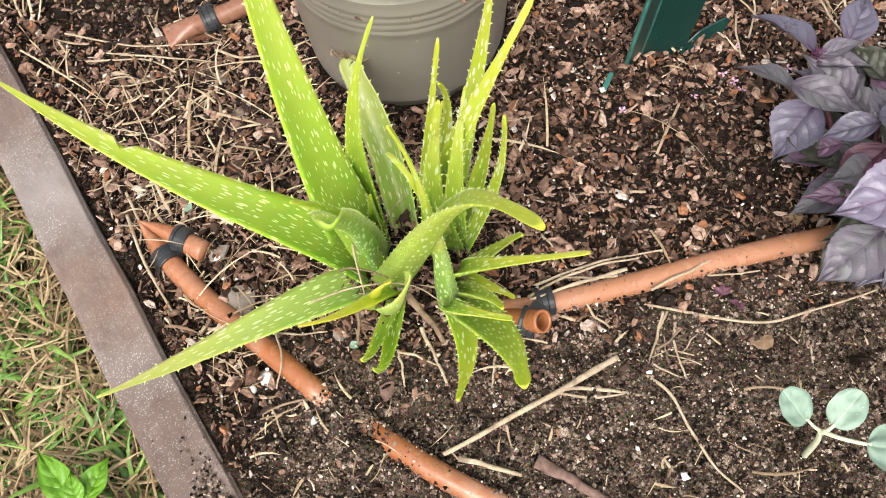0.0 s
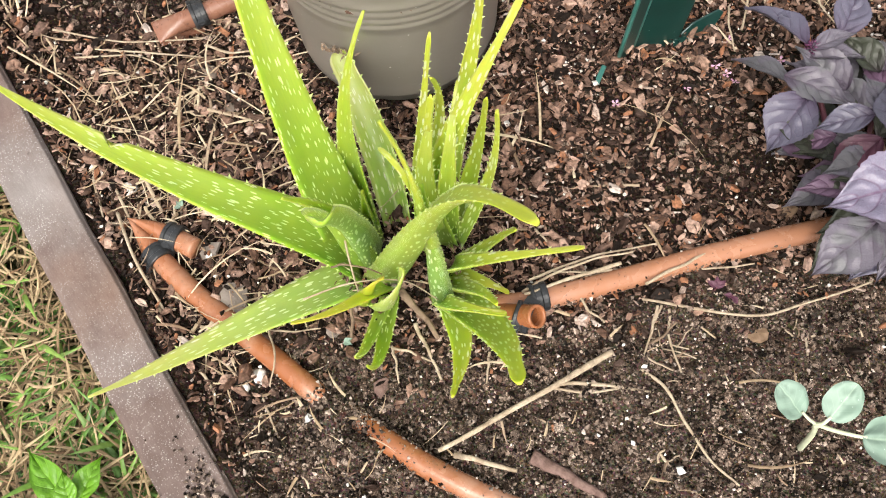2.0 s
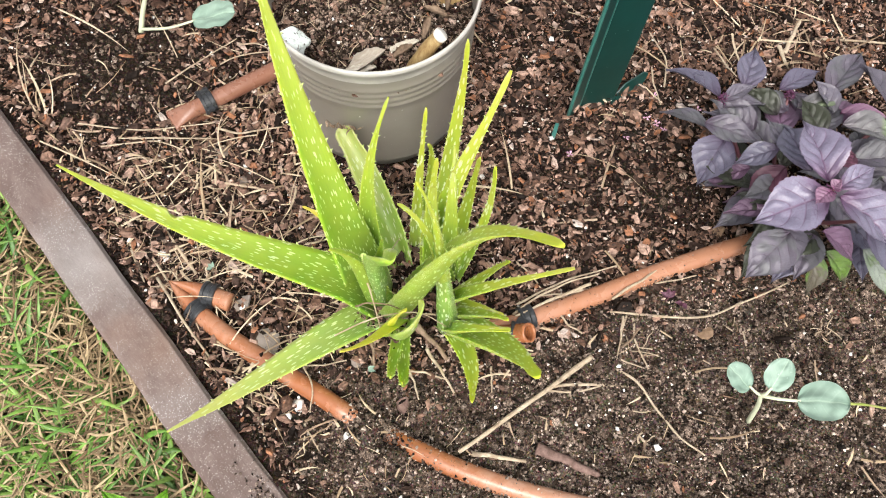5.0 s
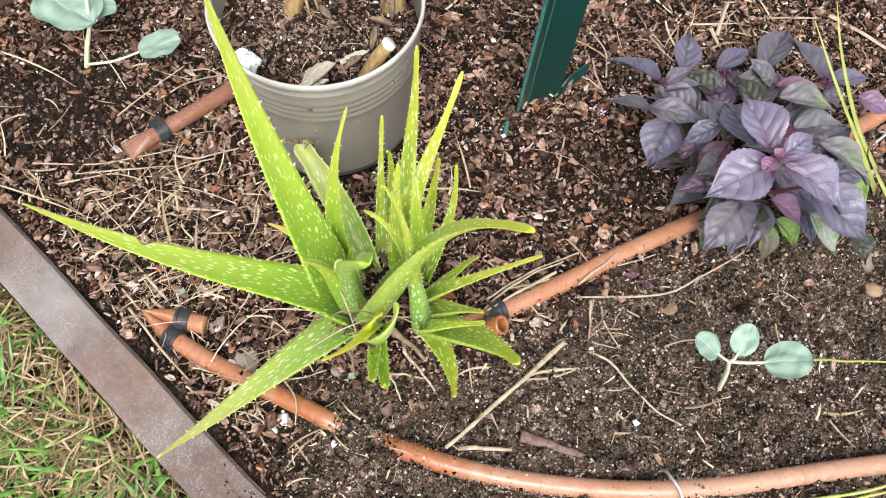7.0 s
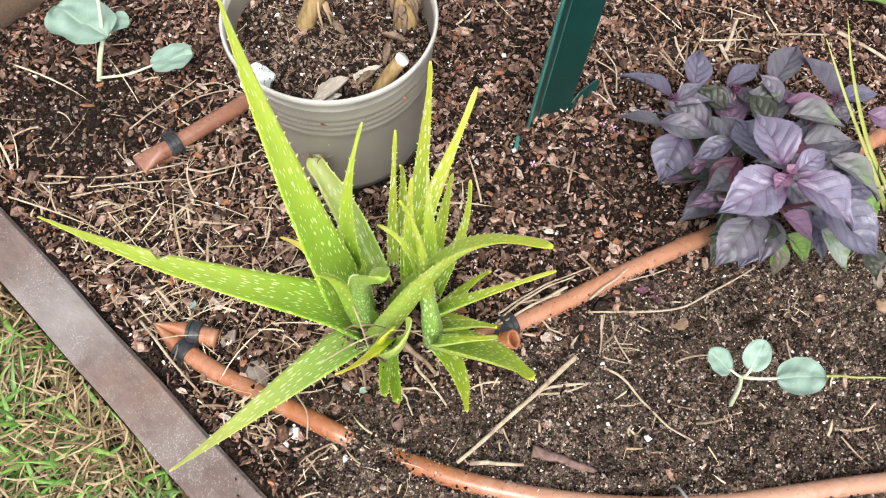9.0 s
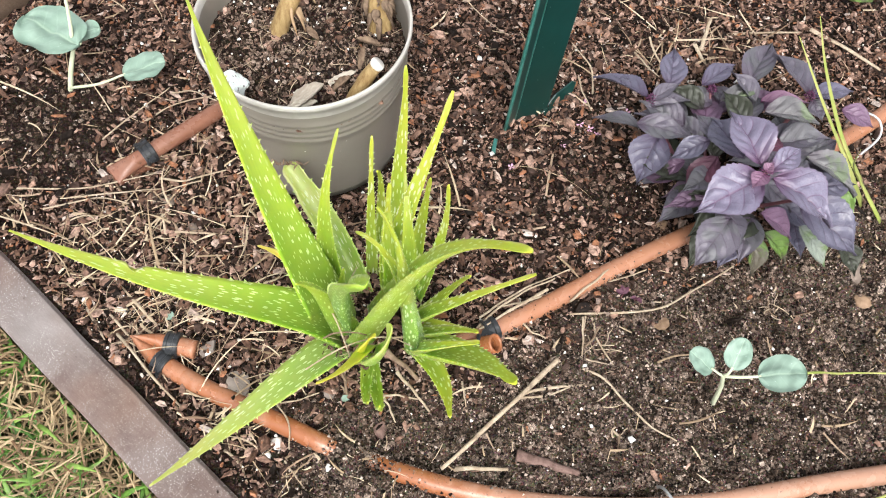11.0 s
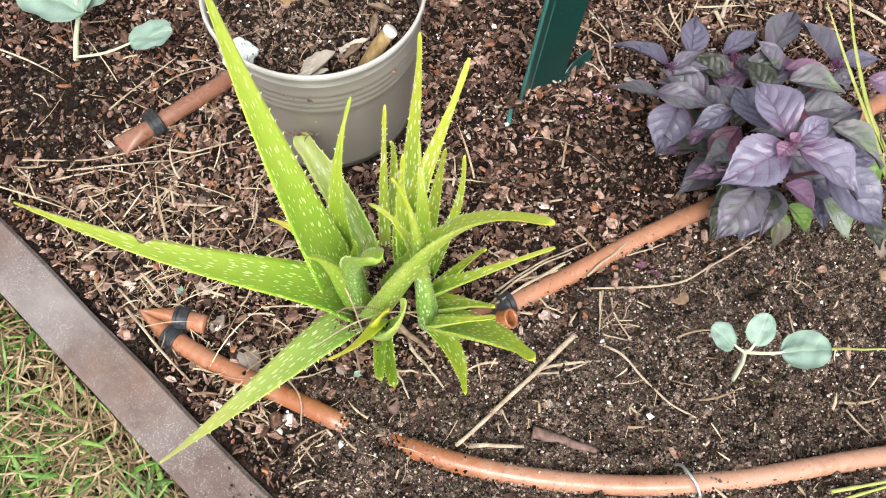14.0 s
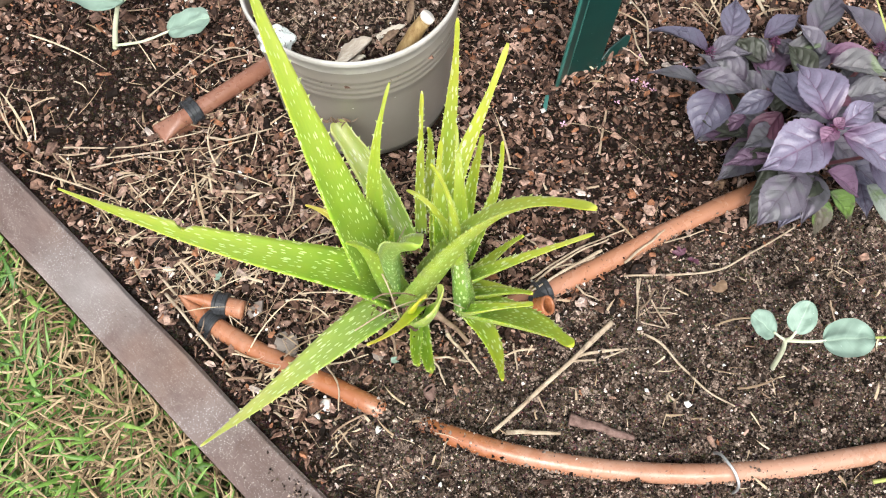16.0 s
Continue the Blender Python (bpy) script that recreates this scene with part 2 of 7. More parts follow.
def make_stuff(name, hues, rough=0.7, spec=0.35, scale=200):
    m = Mat(name, rough, spec)
    c = m.ramp(m.island(), *hues)
    c = m.mix(1.0, c, m.ramp(m.noise(scale, 3), (0.3, 0.72), (0.7, 1.2)), "MULTIPLY")
    m.color(c)
    return m.m


SOIL = make_soil()
POT_EARTH = make_soil("pot_soil_earth", False)
BARK = make_chip("bark_mulch", (
    (0.0, (0.013, 0.009, 0.007)), (0.16, (0.05, 0.031, 0.024)), (0.33, (0.112, 0.064, 0.045)), (0.49, (0.19, 0.116, 0.085)), (0.63, (0.285, 0.18, 0.135)),
    (0.75, (0.14, 0.088, 0.068)), (0.83, (0.38, 0.255, 0.2)), (0.905, (0.26, 0.12, 0.066)), (0.95, (0.43, 0.325, 0.27)), (0.985, (0.5, 0.42, 0.37))), 0.5)
CRUMB = make_chip("soil_crumbs", (
    (0.0, (0.01, 0.0075, 0.006)), (0.28, (0.06, 0.043, 0.034)), (0.48, (0.15, 0.112, 0.088)), (0.7, (0.25, 0.192, 0.155)), (0.88, (0.4, 0.32, 0.265)), (0.975, (0.6, 0.52, 0.46))), 0.75, 0.55)
SOIL_CLOD = make_grit("soil_clods", ((0.0, (0.045, 0.031, 0.023)), (0.25, (0.115, 0.082, 0.062)), (0.5, (0.18, 0.131, 0.102)), (0.75, (0.255, 0.192, 0.153)), (0.93, (0.35, 0.278, 0.226))), 0.85, 0.4)
PERLITE = make_plain("white_perlite", (0.72, 0.7, 0.66), (0.85, 0.84, 0.8), 0.9, 0.2, 300)
def make_foam():
    m = Mat("pitted_white_foam", 0.9, 0.2)
    pits = m.ramp(m.voronoi(300), (0.22, 1.0), (0.32, 0.0))
    c = m.mix(m.calc("MULTIPLY", pits, m.ramp(m.noise(90, 2), (0.4, 0.0), (0.5, 0.9))), (0.7, 0.76, 0.72), (0.12, 0.1, 0.09))
    m.color(c).bump(m.noise(150, 5, 0.7), 0.9, 0.003)
    return m.m


FOAM = make_foam()
STRAW = make_stuff("dry_straw", ((0.0, (0.16, 0.105, 0.065)), (0.3, (0.36, 0.265, 0.165)), (0.75, (0.58, 0.48, 0.34)), (1.0, (0.2, 0.12, 0.075))))
def make_stick():
    m = Mat("dry_stick", 0.75, 0.25)
    c = m.mix(m.ramp(m.noise(70, 5, 0.7), (0.3, 0.0), (0.7, 1.0)), (0.3, 0.225, 0.15), (0.54, 0.455, 0.34))
    c = m.mix(m.ramp(m.noise(420, 4, 0.7), (0.5, 0.0), (0.68, 0.6)), c, (0.2, 0.14, 0.095))
    c = m.mix(m.ramp(m.noise(45, 4, 0.7), (0.6, 0.0), (0.7, 0.65)), c, (0.13, 0.09, 0.065))
    m.color(c).bump(m.noise(600, 4, 0.7), 0.7, 0.001)
    return m.m


STICK = make_stick()
STICK_DARK = make_plain("dark_bark_stick", (0.1, 0.058, 0.046), (0.25, 0.165, 0.14), 0.8, 0.25, 150, 0.8, 0.0, (1, 1, 1))
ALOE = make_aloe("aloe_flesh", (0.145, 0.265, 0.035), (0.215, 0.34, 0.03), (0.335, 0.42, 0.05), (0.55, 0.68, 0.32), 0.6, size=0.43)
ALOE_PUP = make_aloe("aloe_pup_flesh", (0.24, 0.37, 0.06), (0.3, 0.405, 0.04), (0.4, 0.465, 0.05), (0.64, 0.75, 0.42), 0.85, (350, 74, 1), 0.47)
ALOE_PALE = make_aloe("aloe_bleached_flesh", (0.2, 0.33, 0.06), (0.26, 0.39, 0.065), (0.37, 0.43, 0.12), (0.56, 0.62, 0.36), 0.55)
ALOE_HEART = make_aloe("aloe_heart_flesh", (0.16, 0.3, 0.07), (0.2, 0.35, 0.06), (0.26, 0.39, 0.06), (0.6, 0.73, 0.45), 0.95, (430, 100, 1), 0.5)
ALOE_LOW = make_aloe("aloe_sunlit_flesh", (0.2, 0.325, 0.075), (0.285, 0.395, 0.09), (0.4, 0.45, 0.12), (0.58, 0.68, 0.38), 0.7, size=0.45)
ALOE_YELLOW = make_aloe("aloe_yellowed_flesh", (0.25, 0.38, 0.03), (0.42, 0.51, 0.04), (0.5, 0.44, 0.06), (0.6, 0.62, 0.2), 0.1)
TOOTH = make_plain("aloe_tooth", (0.44, 0.56, 0.16), (0.56, 0.66, 0.27), 0.4, 0.4)
HOSE = make_hose("brown_hose_plastic", (0.285, 0.1, 0.04), (0.335, 0.135, 0.065), (0.45, 0.27, 0.19), 0.75)
HOSE_DUSTY = make_hose("dusty_hose_plastic", (0.31, 0.115, 0.046), (0.36, 0.15, 0.075), (0.39, 0.215, 0.145), 0.45)
HOSE_CLEAN = make_hose("clean_hose_plastic", (0.3, 0.095, 0.03), (0.35, 0.125, 0.05), (0.36, 0.16, 0.08), 0.25)
HOSE_DULL = make_hose("dull_hose_plastic", (0.2, 0.085, 0.052), (0.26, 0.12, 0.078), (0.33, 0.19, 0.14), 0.5)
CLAMP = make_plain("black_clamp_plastic", (0.016, 0.017, 0.019), (0.04, 0.043, 0.047), 0.36, 0.5, 120, 0.2)
TIMBER = make_timber()
PLANK = make_plain("brown_plank", (0.19, 0.125, 0.085), (0.28, 0.2, 0.145), 0.75, 0.3, 40, 0.4, 0.0, (1, 8, 8))
POT = make_pot()
# pot plastic made paler: the sky's highlight on the rim, put into its colour
POT_LIP = make_plain("highlit_pot_lip", (0.38, 0.36, 0.325), (0.52, 0.5, 0.46), 0.3, 0.6, 40, 0.1)
def make_enamel():
    m = Mat("green_enamel_steel", 0.36, 0.5)
    c = m.mix(m.ramp(m.noise(25, 4), (0.35, 0.0), (0.7, 1.0)), (0.002, 0.027, 0.023), (0.004, 0.042, 0.036))
    c = m.mix(m.ramp(m.noise(9, 5, 0.7), (0.55, 0.0), (0.72, 0.35)), c, (0.06, 0.12, 0.1))
    specks = m.ramp(m.voronoi(170), (0.045, 0.9), (0.08, 0.0))
    c = m.mix(m.calc("MULTIPLY", specks, m.ramp(m.noise(30, 2), (0.5, 0.0), (0.56, 1.0))), c, (0.4, 0.42, 0.4))
    m.color(c).bump(m.noise(80, 4), 0.1, 0.001)
    return m.m


GREEN_STEEL = make_enamel()
# lighter green that paints the bright reflections along the post's edges
EDGE_STEEL = make_plain("highlight_green_steel", (0.012, 0.10, 0.08), (0.05, 0.17, 0.145), 0.35, 0.6, 60, 0.2)
WIRE = make_plain("galvanised_wire", (0.5, 0.51, 0.52), (0.62, 0.63, 0.63), 0.45, 0.5, 90, 0.2, 0.7)
LAWN = make_plain("lawn_thatch", (0.03, 0.035, 0.015), (0.1, 0.095, 0.04), 0.9, 0.2, 120, 0.9)
GRASS = make_stuff("grass_blades", ((0.0, (0.042, 0.115, 0.016)), (0.35, (0.105, 0.225, 0.03)), (0.7, (0.22, 0.35, 0.07)), (1.0, (0.062, 0.145, 0.03))), 0.45, 0.45, 150)
THATCH = make_stuff("dead_grass", ((0.0, (0.075, 0.047, 0.025)), (0.35, (0.25, 0.175, 0.092)), (0.75, (0.47, 0.365, 0.215)), (1.0, (0.15, 0.083, 0.042))), 0.75, 0.3, 150)
BASIL = {
    "violet": make_basil("basil_violet", (0.118, 0.115, 0.158), (0.058, 0.038, 0.07), None, 0.34),
    "lilac": make_basil("basil_lilac", (0.178, 0.168, 0.23), (0.095, 0.042, 0.092), None, 0.32),
    "dusk": make_basil("basil_dusk", (0.122, 0.112, 0.138), (0.065, 0.046, 0.07), (0.1, 0.1, 0.108)),
    "wine": make_basil("basil_wine", (0.12, 0.045, 0.07), (0.06, 0.015, 0.035)),
    "wine_light": make_basil("basil_wine_light", (0.2, 0.115, 0.17), (0.11, 0.03, 0.08)),
    "plum": make_basil("basil_plum", (0.16, 0.1, 0.155), (0.09, 0.04, 0.08)),
    "green": make_basil("basil_green", (0.13, 0.22, 0.045), (0.07, 0.11, 0.035), (0.085, 0.06, 0.06)),
    "spotted": make_basil("basil_spotted", (0.13, 0.13, 0.13), (0.085, 0.07, 0.085), (0.12, 0.155, 0.085)),
    "pale": make_basil("basil_pale", (0.28, 0.32, 0.27), (0.2, 0.22, 0.19), (0.14, 0.2, 0.08)),
    # near-black leaf colour that paints the shade low inside the bush
    "deep": make_basil("basil_shade_dark", (0.035, 0.042, 0.025), (0.025, 0.02, 0.02)),
}
BASIL_STEM = make_plain("basil_stem", (0.13, 0.04, 0.06), (0.2, 0.09, 0.09), 0.5, 0.4)
def make_cabbage():
    m = Mat("cabbage_leaf_skin", 0.5, 0.4)
    c = m.mix(m.ramp(m.noise(60, 4), (0.35, 0.0), (0.7, 1.0)), (0.185, 0.275, 0.215), (0.25, 0.345, 0.28))
    c = m.mix(m.calc("MULTIPLY", m.ramp(m.attr("rib"), (0.45, 0.0), (1.0, 1.0)), 0.5), c, (0.4, 0.52, 0.39))
    out = m.calc("ABSOLUTE", m.attr("across"))
    q = m.calc("ADD", m.calc("SUBTRACT", m.calc("MULTIPLY", m.attr("along"), 5.0), m.calc("MULTIPLY", out, 1.6)), m.calc("MULTIPLY", m.noise(60, 2), 0.9))
    off = m.calc("ABSOLUTE", m.calc("SUBTRACT", m.calc("FRACT", q), 0.5))
    veins = m.calc("MULTIPLY", m.ramp(off, (0.02, 0.11), (0.09, 0.0)), m.ramp(out, (0.5, 1.0), (0.9, 0.0)))
    c = m.mix(veins, c, (0.42, 0.53, 0.42))
    drops = m.ramp(m.voronoi(260), (0.05, 0.5), (0.12, 0.0))
    c = m.mix(m.calc("MULTIPLY", drops, m.ramp(m.noise(40, 2), (0.5, 0.0), (0.6, 1.0))), c, (0.7, 0.8, 0.75))
    m.color(c).bump(m.noise(120, 3), 0.2, 0.001)
    return m.m


CABBAGE = make_cabbage()
CABBAGE_STEM = make_plain("cabbage_stem", (0.5, 0.55, 0.37), (0.6, 0.63, 0.46), 0.5, 0.4)
WEED = make_basil("weed_leaf", (0.095, 0.235, 0.014), (0.14, 0.3, 0.024), None, 0.35)
REED = make_plain("yellow_green_stalk", (0.24, 0.32, 0.055), (0.44, 0.41, 0.16), 0.5, 0.4, 30)
PETAL = make_plain("pink_petal", (0.55, 0.26, 0.42), (0.72, 0.5, 0.62), 0.6, 0.3, 200)
STONE = make_plain("brown_stone", (0.16, 0.125, 0.1), (0.26, 0.21, 0.175), 0.75, 0.3, 70, 0.6)
GREY_STONE = make_plain("grey_brown_bark_piece", (0.2, 0.165, 0.14), (0.3, 0.26, 0.23), 0.8, 0.25, 60, 0.6)
CUT_STEM = make_plain("brown_cut_stem", (0.2, 0.115, 0.04), (0.44, 0.32, 0.15), 0.6, 0.35, 70, 0.6, 0.0, (3, 3, 0.6))
PITH = make_plain("pale_pith", (0.72, 0.66, 0.56), (0.8, 0.76, 0.7), 0.8, 0.2, 120)
DRY_LEAF = make_plain("dry_grey_leaf", (0.3, 0.255, 0.205), (0.44, 0.4, 0.34), 0.8, 0.2, 160, 0.7, 0.0, (1, 6, 1))
PAPERY = make_plain("pale_papery_leaf", (0.36, 0.32, 0.26), (0.6, 0.56, 0.48), 0.8, 0.2, 140, 0.6, 0.0, (1, 5, 1))
PEELED = make_plain("peeled_tan_bark", (0.3, 0.18, 0.09), (0.52, 0.38, 0.24), 0.75, 0.25, 90, 0.6, 0.0, (2, 2, 0.6))
TAN_CHIP = make_plain("tan_wood_chip", (0.2, 0.125, 0.075), (0.36, 0.25, 0.165), 0.75, 0.25, 90, 0.6)
DEAD_BROWN = make_plain("shrivelled_brown_leaf", (0.09, 0.058, 0.04), (0.29, 0.21, 0.145), 0.85, 0.2, 100, 0.7)

# ---- mesh helpers ----


def mesh_from(name, verts, faces, material, smooth=True):
    """A mesh from a vertex array and faces of one size (array) or of several (list)."""
    me = bpy.data.meshes.new(name)
    verts = np.asarray(verts, dtype=np.float32)
    if isinstance(faces, np.ndarray):
        k = faces.shape[1]
        me.vertices.add(len(verts))
        me.vertices.foreach_set("co", verts.ravel())
        me.loops.add(faces.size)
        me.loops.foreach_set("vertex_index", faces.astype(np.int32).ravel())
        me.polygons.add(len(faces))
        me.polygons.foreach_set("loop_start", np.arange(0, faces.size, k, dtype=np.int32))
        me.polygons.foreach_set("loop_total", np.full(len(faces), k, dtype=np.int32))
        me.update(calc_edges=True)
    else:
        me.from_pydata([tuple(v) for v in verts.tolist()], [], faces)
    me.validate()
    me.polygons.foreach_set("use_smooth", np.full(len(me.polygons), smooth))
    me.materials.append(material)
    return me


def part(name, me, parent, label=""):
    ob = new(name, me)
    ob.parent = parent
    return tagged(ob, label)


def thing(name, me, label, category, group="", kind="", at=(0, 0, 0)):
    ob = tagged(new(name, me), label, category, group, kind)
    ob.location = at
    return ob


def lattice(seed):
    return np.random.default_rng(seed).random((256, 256))


LATTICES = [lattice(s) for s in range(8)]


def vnoise(x, y, seed=0):
    """Smooth value noise on a unit lattice, 0 to 1."""
    g = LATTICES[seed % 8]
    xi, yi = np.floor(x).astype(int), np.floor(y).astype(int)
    fx, fy = x - xi, y - yi
    fx, fy = fx * fx * (3 - 2 * fx), fy * fy * (3 - 2 * fy)
    a, b = g[xi % 256, yi % 256], g[(xi + 1) % 256, yi % 256]
    c, d = g[xi % 256, (yi + 1) % 256], g[(xi + 1) % 256, (yi + 1) % 256]
    return (a * (1 - fx) + b * fx) * (1 - fy) + (c * (1 - fx) + d * fx) * fy


def smooth_line(points, count):
    """A Catmull-Rom line through the points, resampled to count places."""
    p = np.asarray(points, float)
    p = np.vstack([2 * p[0] - p[1], p, 2 * p[-1] - p[-2]])
    out = []
    segs = len(p) - 3
    for s in np.linspace(0, segs - 1e-6, count):
        i = int(s)
        t = s - i
        a, b, c, d = p[i], p[i + 1], p[i + 2], p[i + 3]
        out.append(0.5 * (2 * b + (c - a) * t + (2 * a - 5 * b + 4 * c - d) * t * t + (3 * b - a - 3 * c + d) * t ** 3))
    return np.array(out)


def tube_arrays(line, wide, high=None, sides=12, cap=True, up=(0, 0, 1)):
    """A tube along a line with half-widths per place."""
    n = len(line)
    wide = np.broadcast_to(np.asarray(wide, float), n)
    high = wide if high is None else np.broadcast_to(np.asarray(high, float), n)
    tang = np.gradient(line, axis=0)
    tang /= np.linalg.norm(tang, axis=1)[:, None] + 1e-12
    side = np.cross(tang, up)
    weak = np.linalg.norm(side, axis=1) < 1e-3
    side[weak] = np.cross(tang[weak], (1, 0.3, 0))
    side /= np.linalg.norm(side, axis=1)[:, None]
    nor = np.cross(side, tang)
    a = np.linspace(0, 2 * math.pi, sides, endpoint=False)
    v = line[:, None] + side[:, None] * (np.cos(a)[None, :, None] * wide[:, None, None]) + nor[:, None] * (np.sin(a)[None, :, None] * high[:, None, None])
    faces = []
    for i in range(n - 1):
        for j in range(sides):
            k = (j + 1) % sides
            faces.append((i * sides + j, i * sides + k, (i + 1) * sides + k, (i + 1) * sides + j))
    if cap:
        faces.append(tuple(range(sides))[::-1])
        faces.append(tuple((n - 1) * sides + j for j in range(sides)))
    return v.reshape(-1, 3), faces


def tube(name, points, radius, material, count=40, sides=12, high=None, cap=True):
    line = smooth_line(points, count)
    v, f = tube_arrays(line, radius, high, sides, cap)
    return mesh_from(name, v, f, material)


def box_arrays(sx, sy, sz, bevel=0.002):
    bm = bmesh.new()
    bmesh.ops.create_cube(bm, size=1)
    bmesh.ops.scale(bm, vec=(sx, sy, sz), verts=bm.verts)
    if bevel:
        bmesh.ops.bevel(bm, geom=bm.edges[:], offset=bevel, segments=2, affect="EDGES")
    return bm


def bm_mesh(name, bm, material, smooth=False):
    me = bpy.data.meshes.new(name)
    bm.normal_update()
    bm.to_mesh(me)
    bm.free()
    me.materials.append(material)
    me.polygons.foreach_set("use_smooth", np.full(len(me.polygons), smooth))
    return me


def lump(name, size, material, seed, squash=0.6, rough=0.35, level=2):
    """An uneven stone-like lump."""
    bm = bmesh.new()
    bmesh.ops.create_icosphere(bm, subdivisions=level, radius=size)
    for v in bm.verts:
        k = 1 + rough * noise.noise(v.co * (1.6 / size) + Vector((seed, seed * 2, 0)))
        v.co = Vector((v.co.x * k, v.co.y * k * 0.8, v.co.z * k * squash))
    return bm_mesh(name, bm, material, True)


# ---- lie of the land ----
EDGE_AT, EDGE_WAY = np.array((-0.248, 0.0)), np.array((-0.562, 0.827))
EDGE_OUT = np.array((-0.827, -0.562))


def from_edge(x, y):
    """Metres inward from the inner face of the timber edging."""
    return -((x - EDGE_AT[0]) * EDGE_OUT[0] + (y - EDGE_AT[1]) * EDGE_OUT[1])


def dark_patch(x, y):
    """1 where finer dark mulch lies at the back of the bed."""
    far = 1.25 * np.exp(-(((x + 0.288) / 0.085) ** 2 + ((y - 0.268) / 0.075) ** 2))
    near = 0.66 * np.exp(-(((x - 0.205) / 0.085) ** 2 + ((y - 0.085) / 0.06) ** 2))
    strip = 0.62 * np.exp(-((from_edge(x, y) - 0.055) / 0.05) ** 2) / (1 + np.exp((y - 0.03) / 0.03))
    return np.clip(np.maximum(np.maximum(far, near), strip), 0, 0.95)


def soil_height(x, y):
    x, y = np.asarray(x, float), np.asarray(y, float)
    z = 0.012 * (vnoise(x * 7 + 40, y * 7 + 40, 1) - 0.5) + 0.008 * (vnoise(x * 24 + 90, y * 24 + 70, 2) - 0.5)
    z = z + 0.008 * (vnoise(x * 70 + 90, y * 70 + 70, 3) - 0.5) - 0.002
    z = z + 0.010 * (vnoise(x * 110 + 11, y * 110 + 17, 8) - 0.5) * (0.2 + 0.8 * fine_share(x, y))
    z = z + 0.010 * (vnoise(x * 48 + 31, y * 48 + 7, 5) - 0.5) * fine_share(x, y)
    z = z + 0.015 * np.exp(-((from_edge(x, y)) / 0.018) ** 2)
    z = z + 0.017 * np.exp(-(((x + 0.069) / 0.013) ** 2 + ((y + 0.119) / 0.014) ** 2)) + 0.010 * np.exp(-(((x + 0.070) / 0.022) ** 2 + ((y + 0.140) / 0.018) ** 2))
    z = z + 0.015 * np.exp(-(((x + 0.047) / 0.017) ** 2 + ((y + 0.146) / 0.010) ** 2)) + 0.012 * np.exp(-(((x + 0.022) / 0.012) ** 2 + ((y + 0.160) / 0.008) ** 2))
    z = z + 0.010 * np.exp(-(((x - 0.07) / 0.07) ** 2 + ((y + 0.13) / 0.06) ** 2)) - 0.008 * np.exp(-(((x - 0.245) / 0.075) ** 2 + ((y + 0.125) / 0.06) ** 2))
    z = z + 0.013 * np.exp(-(((x - 0.105) / 0.025) ** 2 + ((y + 0.217) / 0.010) ** 2))
    z = z + 0.008 * np.exp(-(((x - 0.235) / 0.03) ** 2 + ((y + 0.212) / 0.010) ** 2))
    return z


def fine_share(x, y):
    """1 where the bed is bare crumbly soil, 0 where bark mulch covers it."""
    right = 1 / (1 + np.exp(-(-0.055 + 0.22 * np.clip(x - 0.08, -0.05, 1) - y + 0.03 * (vnoise(x * 18, y * 18, 4) - 0.5)) / 0.012))
    left = 1 / (1 + np.exp((-0.11 - 0.045 / (1 + np.exp((y + 0.118) / 0.008)) - x - 0.25 * (y + 0.1) + 0.04 * (vnoise(x * 22 + 5, y * 22, 5) - 0.5)) / 0.014))
    return np.clip(right * left, 0, 1)


# ---- ground, lawn, bed ----
LAWN_Z = -0.03
gv, gf = [], []
rings = [0.0, 0.3, 0.6, 1.0, 2.0, 5.0, 15.0, 60.0, 300.0, 1500.0]
for i, r in enumerate(rings[1:]):
    for j in range(48):
        a = 2 * math.pi * j / 48
        gv.append((r * math.cos(a), r * math.sin(a), LAWN_Z - 0.02 + (0.006 * noise.noise(Vector((r * math.cos(a) * 3, r * math.sin(a) * 3, 0))))))
for j in range(48):
    gf.append((j, (j + 1) % 48, len(rings[1:]) * 48))
gv.append((0, 0, LAWN_Z - 0.02))
for i in range(len(rings) - 2):
    for j in range(48):
        k = (j + 1) % 48
        gf.append((i * 48 + j, (i + 1) * 48 + j, (i + 1) * 48 + k, i * 48 + k))
thing("ground", mesh_from("ground", gv, gf, LAWN), "brown and green lawn ground round the bed", "ground", kind="structure")

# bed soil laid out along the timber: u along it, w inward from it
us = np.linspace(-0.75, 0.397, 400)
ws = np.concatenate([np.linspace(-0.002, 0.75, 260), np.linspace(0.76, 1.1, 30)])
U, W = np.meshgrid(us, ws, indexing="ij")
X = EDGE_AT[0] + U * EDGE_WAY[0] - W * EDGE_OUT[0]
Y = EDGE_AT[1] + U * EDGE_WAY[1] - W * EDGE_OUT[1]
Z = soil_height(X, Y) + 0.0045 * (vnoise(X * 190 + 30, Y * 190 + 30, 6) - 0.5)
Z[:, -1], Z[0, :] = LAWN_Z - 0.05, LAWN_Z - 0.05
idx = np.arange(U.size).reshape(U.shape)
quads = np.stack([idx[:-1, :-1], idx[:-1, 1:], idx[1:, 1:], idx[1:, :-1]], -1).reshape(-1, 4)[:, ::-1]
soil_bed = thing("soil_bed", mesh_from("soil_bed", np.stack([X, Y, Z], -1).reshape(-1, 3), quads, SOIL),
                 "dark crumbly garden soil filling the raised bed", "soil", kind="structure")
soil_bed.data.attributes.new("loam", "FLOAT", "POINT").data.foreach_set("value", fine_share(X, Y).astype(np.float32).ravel())


